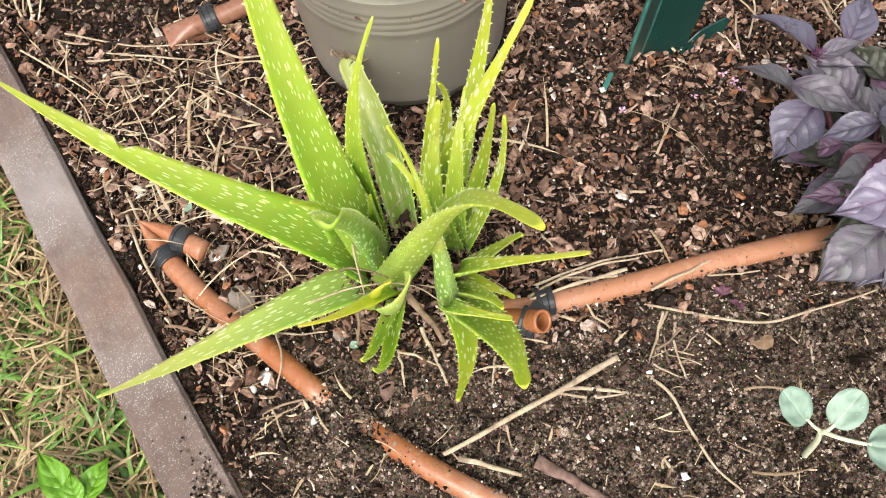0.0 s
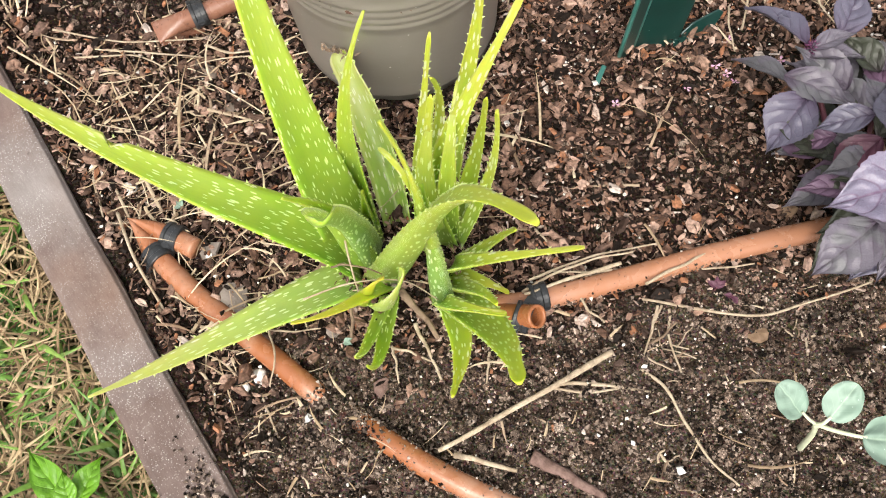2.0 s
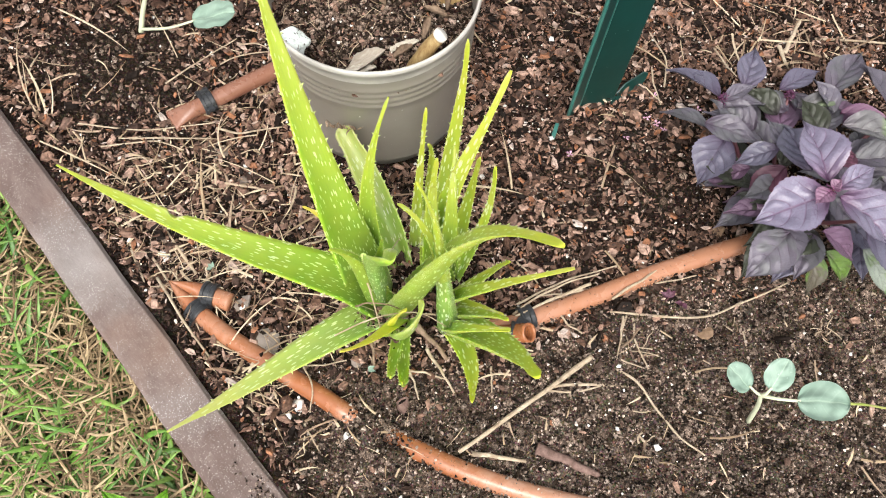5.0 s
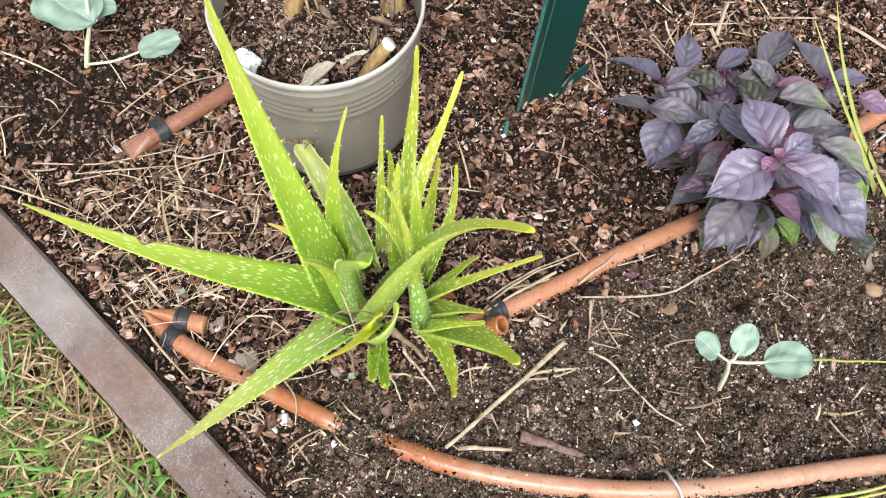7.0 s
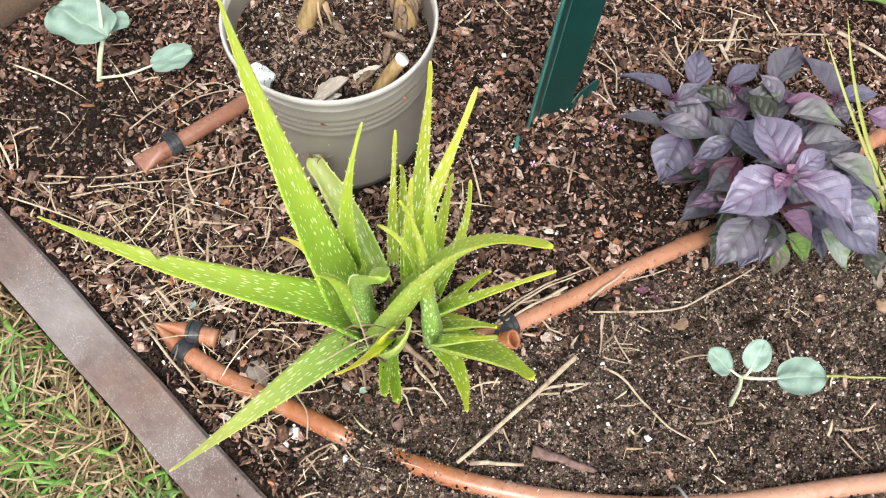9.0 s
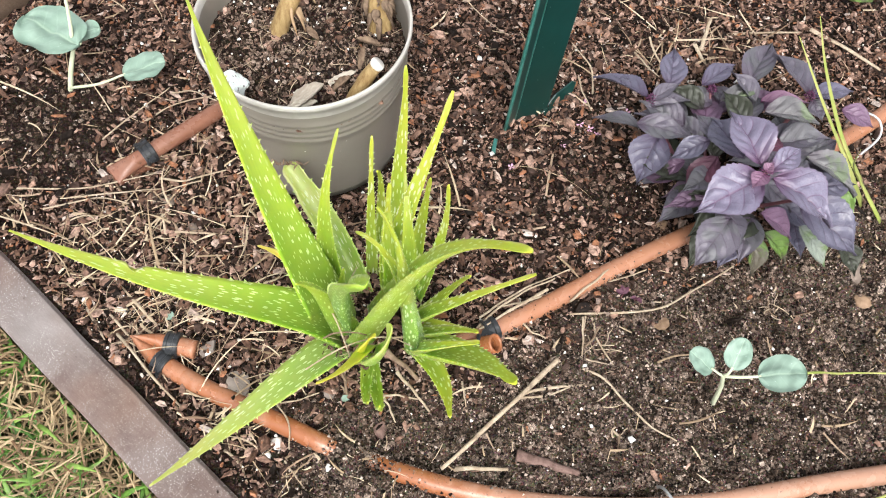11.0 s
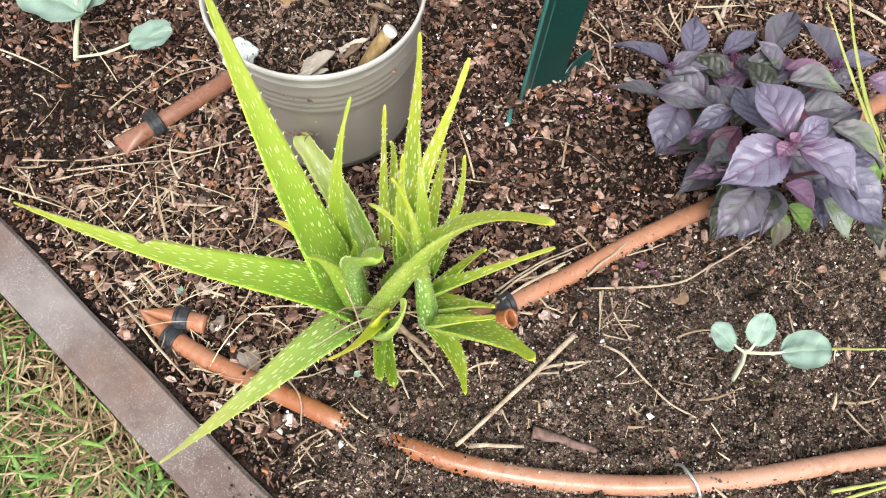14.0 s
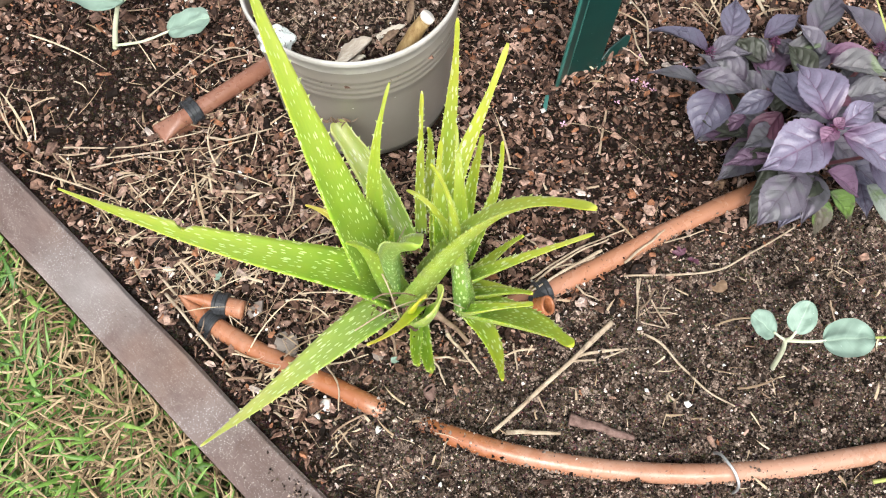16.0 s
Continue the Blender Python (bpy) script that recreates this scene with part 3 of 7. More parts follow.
def beam(name, length, width, height, material, seed):
    bm = bmesh.new()
    bmesh.ops.create_cube(bm, size=1)
    bmesh.ops.scale(bm, vec=(width, length, height), verts=bm.verts)
    bmesh.ops.bisect_plane(bm, geom=bm.verts[:] + bm.edges[:] + bm.faces[:], plane_co=(0, 0, 0), plane_no=(0, 1, 0))
    for k in range(1, 60):
        bmesh.ops.bisect_plane(bm, geom=bm.verts[:] + bm.edges[:] + bm.faces[:], plane_co=(0, -length / 2 + length * k / 60, 0), plane_no=(0, 1, 0))
    long_edges = [e for e in bm.edges if abs(e.verts[0].co.y - e.verts[1].co.y) > 1e-4 and abs(abs(e.verts[0].co.x) - width / 2) < 1e-4 and abs(abs(e.verts[0].co.z) - height / 2) < 1e-4]
    bmesh.ops.bevel(bm, geom=long_edges, offset=0.0022, segments=2, affect="EDGES")
    for co, no in (((width / 2 - 0.004, 0, 0), (1, 0, 0)), ((0.004 - width / 2, 0, 0), (1, 0, 0)), ((0, 0, height / 2 - 0.004), (0, 0, 1))):
        bmesh.ops.bisect_plane(bm, geom=bm.verts[:] + bm.edges[:] + bm.faces[:], plane_co=co, plane_no=no)
    for v in bm.verts:
        v.co.x += 0.0016 * noise.noise(Vector((v.co.x * 5, v.co.y * 14 + seed, v.co.z * 9)))
        v.co.z += 0.0012 * noise.noise(Vector((v.co.x * 40, v.co.y * 17 + seed, 3)))
    return bm_mesh(name, bm, material, True)


turn = math.degrees(math.atan2(EDGE_WAY[1], EDGE_WAY[0])) - 90
edging = thing("timber_edging", beam("timber_edging", 1.25, 0.043, 0.11, TIMBER, 3), "weathered brown-painted timber edging board, worn and specked white", "timber edging", kind="structure")
mid = EDGE_AT + EDGE_OUT * 0.0225 - EDGE_WAY * 0.19
edging.matrix_world = pose(mid[0], mid[1], 0.020 - 0.055, 0, 0, turn)
back_edge = thing("timber_edging", beam("timber_edging", 1.1, 0.04, 0.11, PLANK, 8), "brown timber plank closing the back of the bed", "timber edging", kind="structure")
mid = EDGE_AT - EDGE_OUT * 0.553 + EDGE_WAY * 0.416
back_edge.matrix_world = pose(mid[0], mid[1], 0.0, 0, 0, turn + 90)


# ---- loose cover: chips, crumbs, perlite, straw ----
def in_view(n, seed):
    r = np.random.default_rng(seed)
    x, y = r.uniform(-0.56, 0.66, n), r.uniform(-0.31, 0.56, n)
    keep = (from_edge(x, y) > 0.004) & (np.hypot(x + 0.0346, y - 0.2138) > 0.086) & (y < 0.40 + 0.68 * (x + 0.35)) & (y < 0.47 - 0.36 * x) & (y > -0.29)
    return x[keep], y[keep], r


def turned(r, n, tilt):
    """n random turns, with the flat side mostly up."""
    yaw, a, b = r.uniform(0, 2 * math.pi, n), r.normal(0, tilt, n), r.normal(0, tilt, n)
    cy, sy, ca, sa, cb, sb = np.cos(yaw), np.sin(yaw), np.cos(a), np.sin(a), np.cos(b), np.sin(b)
    o, z = np.ones(n), np.zeros(n)
    Rz = np.stack([cy, -sy, z, sy, cy, z, z, z, o], -1).reshape(n, 3, 3)
    Rx = np.stack([o, z, z, z, ca, -sa, z, sa, ca], -1).reshape(n, 3, 3)
    Ry = np.stack([cb, z, sb, z, o, z, -sb, z, cb], -1).reshape(n, 3, 3)
    return Rz @ Rx @ Ry


def chip_shapes(r, n, long, wide, thick):
    """n irregular flat six-sided chips; the top is inset."""
    a = np.linspace(0, 2 * math.pi, 6, endpoint=False)[None] + r.normal(0, 0.22, (n, 6))
    rad = r.uniform(0.65, 1.1, (n, 6))
    px, py = np.cos(a) * rad * long[:, None], np.sin(a) * rad * wide[:, None]
    lift = r.normal(0, 0.2, (n, 6)) * thick[:, None]
    low = np.stack([px, py, -thick[:, None] * 0.5 + lift * 0.5], -1)
    top = np.stack([px * 0.8, py * 0.75, thick[:, None] * 0.5 + lift], -1)
    return np.concatenate([low, top], 1)


CHIP_FACES = [(6, 7, 8), (8, 9, 10), (10, 11, 6), (6, 8, 10)] + [f for j in range(6) for f in ((j, (j + 1) % 6, 6 + (j + 1) % 6), (j, 6 + (j + 1) % 6, 6 + j))]


CRUMB_FACES = [(0, 2, 4), (2, 1, 4), (1, 3, 4), (3, 0, 4), (2, 0, 5), (1, 2, 5), (3, 1, 5), (0, 3, 5)]


def crumb_shapes(r, n, size):
    """n uneven eight-sided grains."""
    base = np.array([(1, 0, 0), (-1, 0, 0), (0, 1, 0), (0, -1, 0), (0, 0, 0.85), (0, 0, -0.85)], float)[None]
    return (base * r.uniform(0.55, 1.25, (n, 6, 1)) + r.normal(0, 0.16, (n, 6, 3))) * size[:, None, None]


def lump_faces():
    """The faces of an octahedron whose edges are halved: 18 points, 32 triangles."""
    mids, faces = {}, []

    def middle(a, b):
        return mids.setdefault((min(a, b), max(a, b)), 6 + len(mids))

    for a, b, c in CRUMB_FACES:
        ab, bc, ca = middle(a, b), middle(b, c), middle(c, a)
        faces += [(a, ab, ca), (ab, b, bc), (ca, bc, c), (ab, bc, ca)]
    return faces, sorted(mids, key=mids.get)


LUMP_FACES, LUMP_EDGES = lump_faces()


def lump_shapes(r, n, size):
    """n knobbly clods of earth."""
    base = np.array([(1, 0, 0), (-1, 0, 0), (0, 1, 0), (0, -1, 0), (0, 0, 1), (0, 0, -1)], float)
    mid = np.array([(base[a] + base[b]) / math.sqrt(2) for a, b in LUMP_EDGES])
    unit = np.concatenate([base, mid])[None]
    return unit * r.uniform(0.62, 1.25, (n, 18, 1)) * r.uniform(0.65, 1.15, (n, 1, 3)) * size[:, None, None]


def scatter_clods(name, n, seed, size, spread, material, label, cover):
    x, y, r = in_view(n, seed)
    keep = r.random(len(x)) < cover(x, y)
    x, y = x[keep], y[keep]
    n = len(x)
    big = np.clip(size * np.exp(r.normal(0, spread, n)), size * 0.4, size * 2.3)
    v = np.einsum("nij,nkj->nki", turned(r, n, 0.9), lump_shapes(r, n, big)) + np.stack([x, y, soil_height(x, y) + big * r.uniform(-0.1, 0.5, n)], -1)[:, None]
    f = np.array(LUMP_FACES)[None] + (np.arange(n) * 18)[:, None, None]
    return thing(name, mesh_from(name, v.reshape(-1, 3), f.reshape(-1, 3), material, False), label, "soil", kind="stuff")


def scatter_chips(name, n, seed, size, spread, material, label, cover, tilt=0.4, lift=0.3, aspect=(0.35, 0.9), crumbs=False):
    x, y, r = in_view(n, seed)
    keep = r.random(len(x)) < cover(x, y)
    x, y = x[keep], y[keep]
    n = len(x)
    long = np.clip(size * np.exp(r.normal(0, spread, n)), size * 0.35, size * 3.2)
    wide = long * r.uniform(*aspect, n)
    thick = np.minimum(long, wide) * r.uniform(0.18, 0.5, n)
    v = crumb_shapes(r, n, long) if crumbs else chip_shapes(r, n, long, wide, thick)
    v = np.einsum("nij,nkj->nki", turned(r, n, tilt), v)
    z = soil_height(x, y) + thick * lift + (r.uniform(0, 0.003, n) if crumbs else r.uniform(-0.002, 0.009, n))
    v += np.stack([x, y, z], -1)[:, None]
    f = np.array(CRUMB_FACES if crumbs else CHIP_FACES)[None] + (np.arange(n) * v.shape[1])[:, None, None]
    return thing(name, mesh_from(name, v.reshape(-1, 3), f.reshape(-1, 3), material, False), label, "mulch", kind="stuff")


scatter_chips("bark_mulch", 172000, 11, 0.0026, 0.5, BARK, "brown and reddish shredded bark mulch chips on the bed", lambda x, y: 0.015 + 0.985 * (1 - fine_share(x, y)) * (1 - dark_patch(x, y)), 0.5, 0.3, (0.2, 0.7))
scatter_clods("soil_clods", 62000, 15, 0.0018, 0.42, SOIL_CLOD, "clods of dark brown soil lying in the bare patch", lambda x, y: 0.03 + 0.85 * fine_share(x, y) * np.clip(0.15 + 1.3 * vnoise(x * 45, y * 45, 6), 0, 1) + 0.5 * dark_patch(x, y))
scatter_chips("soil_crumbs", 430000, 12, 0.00078, 0.5, CRUMB, "dark moist crumbs of soil strewn over the bed", lambda x, y: 0.06 + 0.94 * fine_share(x, y), 0.9, 0.5, (0.6, 1.0), True)


def scatter_perlite():
    x, y, r = in_view(3200, 13)
    keep = r.random(len(x)) < (1 - 0.82 * fine_share(x, y)) * (1 - 0.6 * dark_patch(x, y))
    x, y = x[keep], y[keep]
    n = len(x)
    s = np.clip(0.0008 * np.exp(r.normal(0, 0.55, n)), 0.0004, 0.0032)
    v = chip_shapes(r, n, s, s * r.uniform(0.7, 1, n), s * 1.3)
    v = np.einsum("nij,nkj->nki", turned(r, n, 0.8), v) + np.stack([x, y, soil_height(x, y) + 0.0035 + s * 0.6], -1)[:, None]
    f = np.array(CHIP_FACES)[None] + (np.arange(n) * 12)[:, None, None]
    thing("perlite", mesh_from("perlite", v.reshape(-1, 3), f.reshape(-1, 3), PERLITE, True), "white perlite grains dotted through the soil", "perlite", kind="stuff")


scatter_perlite()


def blades(r, x, y, z, length, width, yaw, pitch, bend, steps=6, sag=0.0):
    """Bent ribbons with a folded cross-section, three points a step."""
    n = len(x)
    s = np.linspace(0, 1, steps)
    head = yaw[:, None] + bend[:, None] * s[None]
    elev = pitch[:, None] - sag * s[None] ** 1.5
    dx, dy, dz = np.cos(head) * np.cos(elev), np.sin(head) * np.cos(elev), np.sin(elev)
    step = (length / (steps - 1))[:, None]
    px = x[:, None] + np.concatenate([np.zeros((n, 1)), np.cumsum(dx[:, :-1] * step, 1)], 1)
    py = y[:, None] + np.concatenate([np.zeros((n, 1)), np.cumsum(dy[:, :-1] * step, 1)], 1)
    pz = z[:, None] + np.concatenate([np.zeros((n, 1)), np.cumsum(dz[:, :-1] * step, 1)], 1)
    w = width[:, None] * 0.5 * np.clip(np.minimum(1.0, 1.8 * (1.02 - s[None])), 0.08, 1)
    nx, ny = -np.sin(head), np.cos(head)
    mid = np.stack([px, py, pz], -1)
    off = np.stack([nx * w, ny * w, np.zeros_like(w)], -1)
    fold = np.stack([np.zeros_like(w), np.zeros_like(w), w * 0.55], -1)
    v = np.stack([mid - off, mid + fold, mid + off], 2).reshape(n, steps * 3, 3)
    f = [q for i in range(steps - 1) for q in ((i * 3, i * 3 + 1, i * 3 + 4, i * 3 + 3), (i * 3 + 1, i * 3 + 2, i * 3 + 5, i * 3 + 4))]
    faces = np.array(f)[None] + (np.arange(n) * steps * 3)[:, None, None]
    return v.reshape(-1, 3), faces.reshape(-1, 4)


def scatter_straw():
    x, y, r = in_view(17000, 14)
    litter = 0.05 + 0.85 * np.exp(-(((x + 0.19) / 0.11) ** 2 + ((y - 0.08) / 0.13) ** 2)) + 0.3 * np.exp(-((from_edge(x, y) - 0.02) / 0.025) ** 2)
    litter += 0.8 * np.exp(-(((x - 0.37) / 0.06) ** 2 + ((y - 0.24) / 0.05) ** 2)) + 0.05 * (y > 0.05)
    litter += 0.06 * fine_share(x, y) + 0.95 * np.exp(-((from_edge(x, y) - 0.045) / 0.04) ** 2) * (y < 0.06) * (1 - 0.8 * fine_share(x, y))
    litter *= 1 - 0.8 * np.exp(-(((x - 0.19) / 0.10) ** 2 + ((y - 0.09) / 0.08) ** 2))
    litter *= 0.3 + 1.2 * vnoise(x * 16, y * 16, 7)
    keep = r.random(len(x)) < 0.8 * litter
    x, y = x[keep], y[keep]
    n = len(x)
    length = np.clip(0.022 * np.exp(r.normal(0, 0.75, n)), 0.005, 0.1) * (1 - 0.55 * fine_share(x, y))
    yaw = r.uniform(0, 6.28, n)
    inside = from_edge(x + length * np.cos(yaw), y + length * np.sin(yaw)) > 0.012
    inside &= np.hypot(x - 0.118, y + 0.205) > 0.035
    x, y, length, yaw = x[inside], y[inside], length[inside], yaw[inside]
    n = len(x)
    v, f = blades(r, x, y, soil_height(x, y) + 0.004 + r.uniform(0, 0.006, n), length, 0.0006 + 0.0019 * r.random(n) ** 1.8, yaw, r.normal(0.06, 0.14, n), r.normal(0, 0.55, n), 7, 0.18)
    thing("straw_litter", mesh_from("straw_litter", v, f, STRAW), "pale dry straw and grass clippings littering the mulch", "straw", kind="stuff")


scatter_straw()


def lawn():
    r = np.random.default_rng(21)
    for name, n, mat, label in (("dead_grass", 15000, THATCH, "straw-coloured dead grass thatch in the lawn"), ("grass", 8800, GRASS, "green mown lawn grass beside the timber edging")):
        u, w = r.uniform(-0.5, 0.5, n), r.uniform(0.0, 0.36, n) ** 1.0
        x = EDGE_AT[0] + EDGE_OUT[0] * (0.047 + w) + EDGE_WAY[0] * u
        y = EDGE_AT[1] + EDGE_OUT[1] * (0.047 + w) + EDGE_WAY[1] * u
        dead = name == "dead_grass"
        patch = vnoise(x * 14 + 3, y * 14 + 8, 2)
        keep = r.random(n) < (0.55 + 0.6 * (1 - patch) if dead else 0.36 + 1.1 * patch)
        x, y, w = x[keep], y[keep], w[keep]
        n = len(x)
        if dead:
            v, f = blades(r, x, y, LAWN_Z - 0.012 + r.uniform(0, 0.022, n), r.uniform(0.014, 0.055, n), r.uniform(0.001, 0.0025, n), r.uniform(0, 6.28, n), r.normal(0.1, 0.22, n), r.normal(0, 0.5, n), 5, 0.3)
        else:
            v, f = blades(r, x, y, LAWN_Z - 0.01 + np.zeros(n), r.uniform(0.025, 0.062, n), r.uniform(0.002, 0.0056, n), r.uniform(0, 6.28, n), r.uniform(0.12, 0.9, n), r.normal(0, 0.55, n), 6, 0.9)
        # blades do not grow through the board
        inside = (v[:, 0] - EDGE_AT[0]) * EDGE_OUT[0] + (v[:, 1] - EDGE_AT[1]) * EDGE_OUT[1]
        push = np.clip(0.0465 - inside, 0, None)
        v[:, 0] += EDGE_OUT[0] * push
        v[:, 1] += EDGE_OUT[1] * push
        thing(name, mesh_from(name, v, f, mat), label, "grass", kind="stuff")


lawn()


# ---- drip hose ----
R = 0.0083


def limb(name, points, parent, flat_start=0.0, flat_end=0.0, count=50, upright=True, label="", material=None):
    """A length of hose; flat_start and flat_end are the metres over which it is squashed towards a fold."""
    line = smooth_line(points, count)
    d = np.concatenate([[0], np.cumsum(np.linalg.norm(np.diff(line, axis=0), axis=1))])
    squash = np.zeros(count)
    if flat_start:
        squash = np.maximum(squash, np.clip(1 - d / flat_start, 0, 1))
    if flat_end:
        squash = np.maximum(squash, np.clip(1 - (d[-1] - d) / flat_end, 0, 1))
    squash = squash ** 1.3
    big, small = R * (1 + 0.45 * squash), R * (1 - 0.78 * squash)
    v, f = tube_arrays(line, small if upright else big, big if upright else small, 20, True)
    return part(name, mesh_from(name, v, f, material or HOSE), parent, label)


def ring_mesh(inner, outer, width, material, sides=24, stretch=1.0):
    """A band round the y axis."""
    w = width / 2
    prof = [(inner, -w), (outer - 0.0005, -w), (outer, -w + 0.0008), (outer, -w * 0.55), (outer - 0.0009, -w * 0.45), (outer - 0.0009, w * 0.2), (outer, w * 0.3), (outer, w - 0.0008), (outer - 0.0005, w), (inner, w)]
    v, f = [], []
    for i in range(sides):
        a = 2 * math.pi * i / sides
        for r, y in prof:
            v.append((r * math.cos(a) * stretch, y, r * math.sin(a)))
    k = len(prof)
    for i in range(sides):
        for j in range(k):
            f.append((i * k + j, i * k + (j + 1) % k, ((i + 1) % sides) * k + (j + 1) % k, ((i + 1) % sides) * k + j))
    return mesh_from("ring", v, f, material, False)


def clamp(a, a_yaw, b, b_yaw, label):
    """A figure-eight end clamp: two bands and the bridge between them."""
    base = tagged(new("hose_clamp"), label, "hose clamp", "clamps on the drip hose")
    base.location = a
    for p, yaw in ((a, a_yaw), (b, b_yaw)):
        ring = part("band", ring_mesh(R + 0.0002, R + 0.0026, 0.0125, CLAMP), base)
        ring.matrix_local = Matrix.Translation(-Vector(a)) @ pose(p[0], p[1], p[2], 0, 0, yaw)
    mid = (Vector(a) + Vector(b)) / 2
    gap = (Vector(b) - Vector(a)).length
    bm = box_arrays(max(gap - 2 * R + 0.004, 0.008), 0.011, 0.007, 0.001)
    bar = part("bridge", bm_mesh("bridge", bm, CLAMP), base)
    way = math.degrees(math.atan2(b[1] - a[1], b[0] - a[0]))
    bar.matrix_local = Matrix.Translation(-Vector(a)) @ pose(mid.x, mid.y, mid.z + 0.003, 0, 0, way)
    bm = box_arrays(0.006, 0.007, 0.004, 0.001)
    lug = part("lug", bm_mesh("lug", bm, CLAMP), base)
    out = (Vector(a) - Vector(b)).normalized()
    lug.matrix_local = Matrix.Translation(out * (R + 0.004)) @ pose(0, 0, -0.002, 0, 0, way)
    return base


def yaw_of(a, b):
    return math.degrees(math.atan2(b[1] - a[1], b[0] - a[0])) - 90


def hose_end(label, group="drip hoses in the bed"):
    return tagged(new("drip_hose"), label, "garden hose", group)


# the front hose: folded end by the timber, buried for a hand's width, then out to the right
front = hose_end("brown drip hose with folded, clamped end, half buried in soil")
FOLD = (-0.2283, 0.0192, 0.0090)
limb("hose_run", [FOLD, (-0.2049, -0.0085, 0.0090), (-0.1736, -0.0371, 0.0080), (-0.1374, -0.0647, 0.0070), (-0.1032, -0.0909, 0.0070), (-0.0846, -0.1057, 0.0071), (-0.0669, -0.1164, 0.0022), (-0.0473, -0.1288, 0.0016),
                  (-0.0239, -0.1445, 0.0057), (0.0091, -0.1637, 0.0087), (0.0521, -0.1831, 0.0094), (0.0988, -0.1984, 0.0051), (0.1427, -0.2102, 0.0043), (0.1827, -0.2182, 0.0047),
                  (0.2328, -0.2242, 0.0035), (0.2789, -0.2273, 0.0047), (0.3262, -0.2305, 0.0059), (0.4479, -0.2400, 0.0080), (0.7064, -0.2506, 0.0000)], front, 0.03, 0, 150)
limb("folded_tail", [FOLD, (-0.2127, 0.0148, 0.0100), (-0.1971, 0.0080, 0.0100), (-0.1776, -0.0014, 0.0100)], front, 0.03, 0, 30)
clamp((-0.2063, -0.0070, 0.0090), yaw_of(FOLD, (-0.19, -0.022)), (-0.1956, 0.0080, 0.0100), yaw_of(FOLD, (-0.179, -0.001)), "black plastic figure-eight clamp on the folded hose end")

# the right hose: open folded end beside the aloe
right = hose_end("brown drip hose with open folded end leading under the basil")
FOLD2 = (0.0262, -0.0452, 0.0100)
limb("hose_run", [FOLD2, (0.0599, -0.0432, 0.0102), (0.0790, -0.0389, 0.0090), (0.1344, -0.0242, 0.0081), (0.1942, -0.0064, 0.0079), (0.2543, 0.0093, 0.0079), (0.3097, 0.0230, 0.0080),
                  (0.3843, 0.0493, 0.0080), (0.4575, 0.0779, 0.0090), (0.5230, 0.1015, 0.0080), (0.6169, 0.1404, 0.0060), (0.8339, 0.2178, 0.0000)], right, 0.02, 0, 90, material=HOSE_DUSTY)
tail_line = smooth_line([FOLD2, (0.0477, -0.0512, 0.0120), (0.0618, -0.0555, 0.0220), (0.0741, -0.0602, 0.0350)], 24)
v1, f1 = tube_arrays(tail_line, R, None, 24, False)
v2, f2 = tube_arrays(tail_line[4:], R - 0.0019, None, 24, False)
last, base2 = 23 * 24, len(v1) + (len(tail_line) - 5) * 24
rim = [(last + j, last + (j + 1) % 24, base2 + (j + 1) % 24, base2 + j) for j in range(24)]
f2 = [tuple(q + len(v1) for q in f[::-1]) for f in f2]
part("open_tail", mesh_from("open_tail", np.vstack([v1, v2]), f1 + f2 + rim, HOSE_CLEAN), right, "open cut end of the hose")
clamp((0.0644, -0.0566, 0.0220), yaw_of((0.0477, -0.0512), (0.0741, -0.0602)), (0.0766, -0.0387, 0.0120), yaw_of((0.062, -0.043), (0.09, -0.036)), "grey-black plastic clamp holding the open hose end")

# the back hose: squashed end beside the pot
backhose = hose_end("brown drip hose with squashed, clamped end beside the pot")
limb("hose_run", [(-0.2357, 0.1921, 0.0100), (-0.2181, 0.2015, 0.0100), (-0.2003, 0.2110, 0.0090), (-0.1658, 0.2290, 0.0090), (-0.1310, 0.2481, 0.0080), (-0.0891, 0.2736, 0.0080), (-0.0186, 0.3320, 0.0070), (0.0839, 0.4339, 0.0060), (0.2108, 0.6296, 0.0000)], backhose, 0.026, 0, 70, False, material=HOSE_DULL)
limb("folded_tail", [(-0.2365, 0.1933, 0.0040), (-0.2196, 0.2031, -0.0030), (-0.1979, 0.2147, -0.0060)], backhose, 0.02, 0, 20, False, material=HOSE_DULL)
clamp((-0.2013, 0.2105, 0.0090), yaw_of((-0.22, 0.202), (-0.167, 0.228)), (-0.2046, 0.2177, 0.0050), yaw_of((-0.22, 0.202), (-0.167, 0.228)), "black plastic clamp on the squashed hose end")


def peg(points, label):
    return thing("wire_peg", tube("wire_peg", points, 0.0013, WIRE, 40, 8), label, "wire peg", "pegs on the hoses")


peg([(0.1811, -0.1972, -0.0207), (0.1804, -0.2023, 0.0074), (0.1813, -0.2117, 0.0181), (0.1841, -0.2217, 0.0185), (0.1851, -0.2314, 0.0118), (0.1868, -0.2331, -0.0201)], "bent galvanised wire peg pinning the front hose")
peg([(0.4978, 0.1134, -0.0200), (0.5001, 0.1074, 0.0120), (0.5081, 0.1041, 0.0220), (0.5171, 0.0917, 0.0220), (0.5148, 0.0785, 0.0120), (0.4885, 0.0660, 0.0030)], "bent galvanised wire peg hooked over the hose")


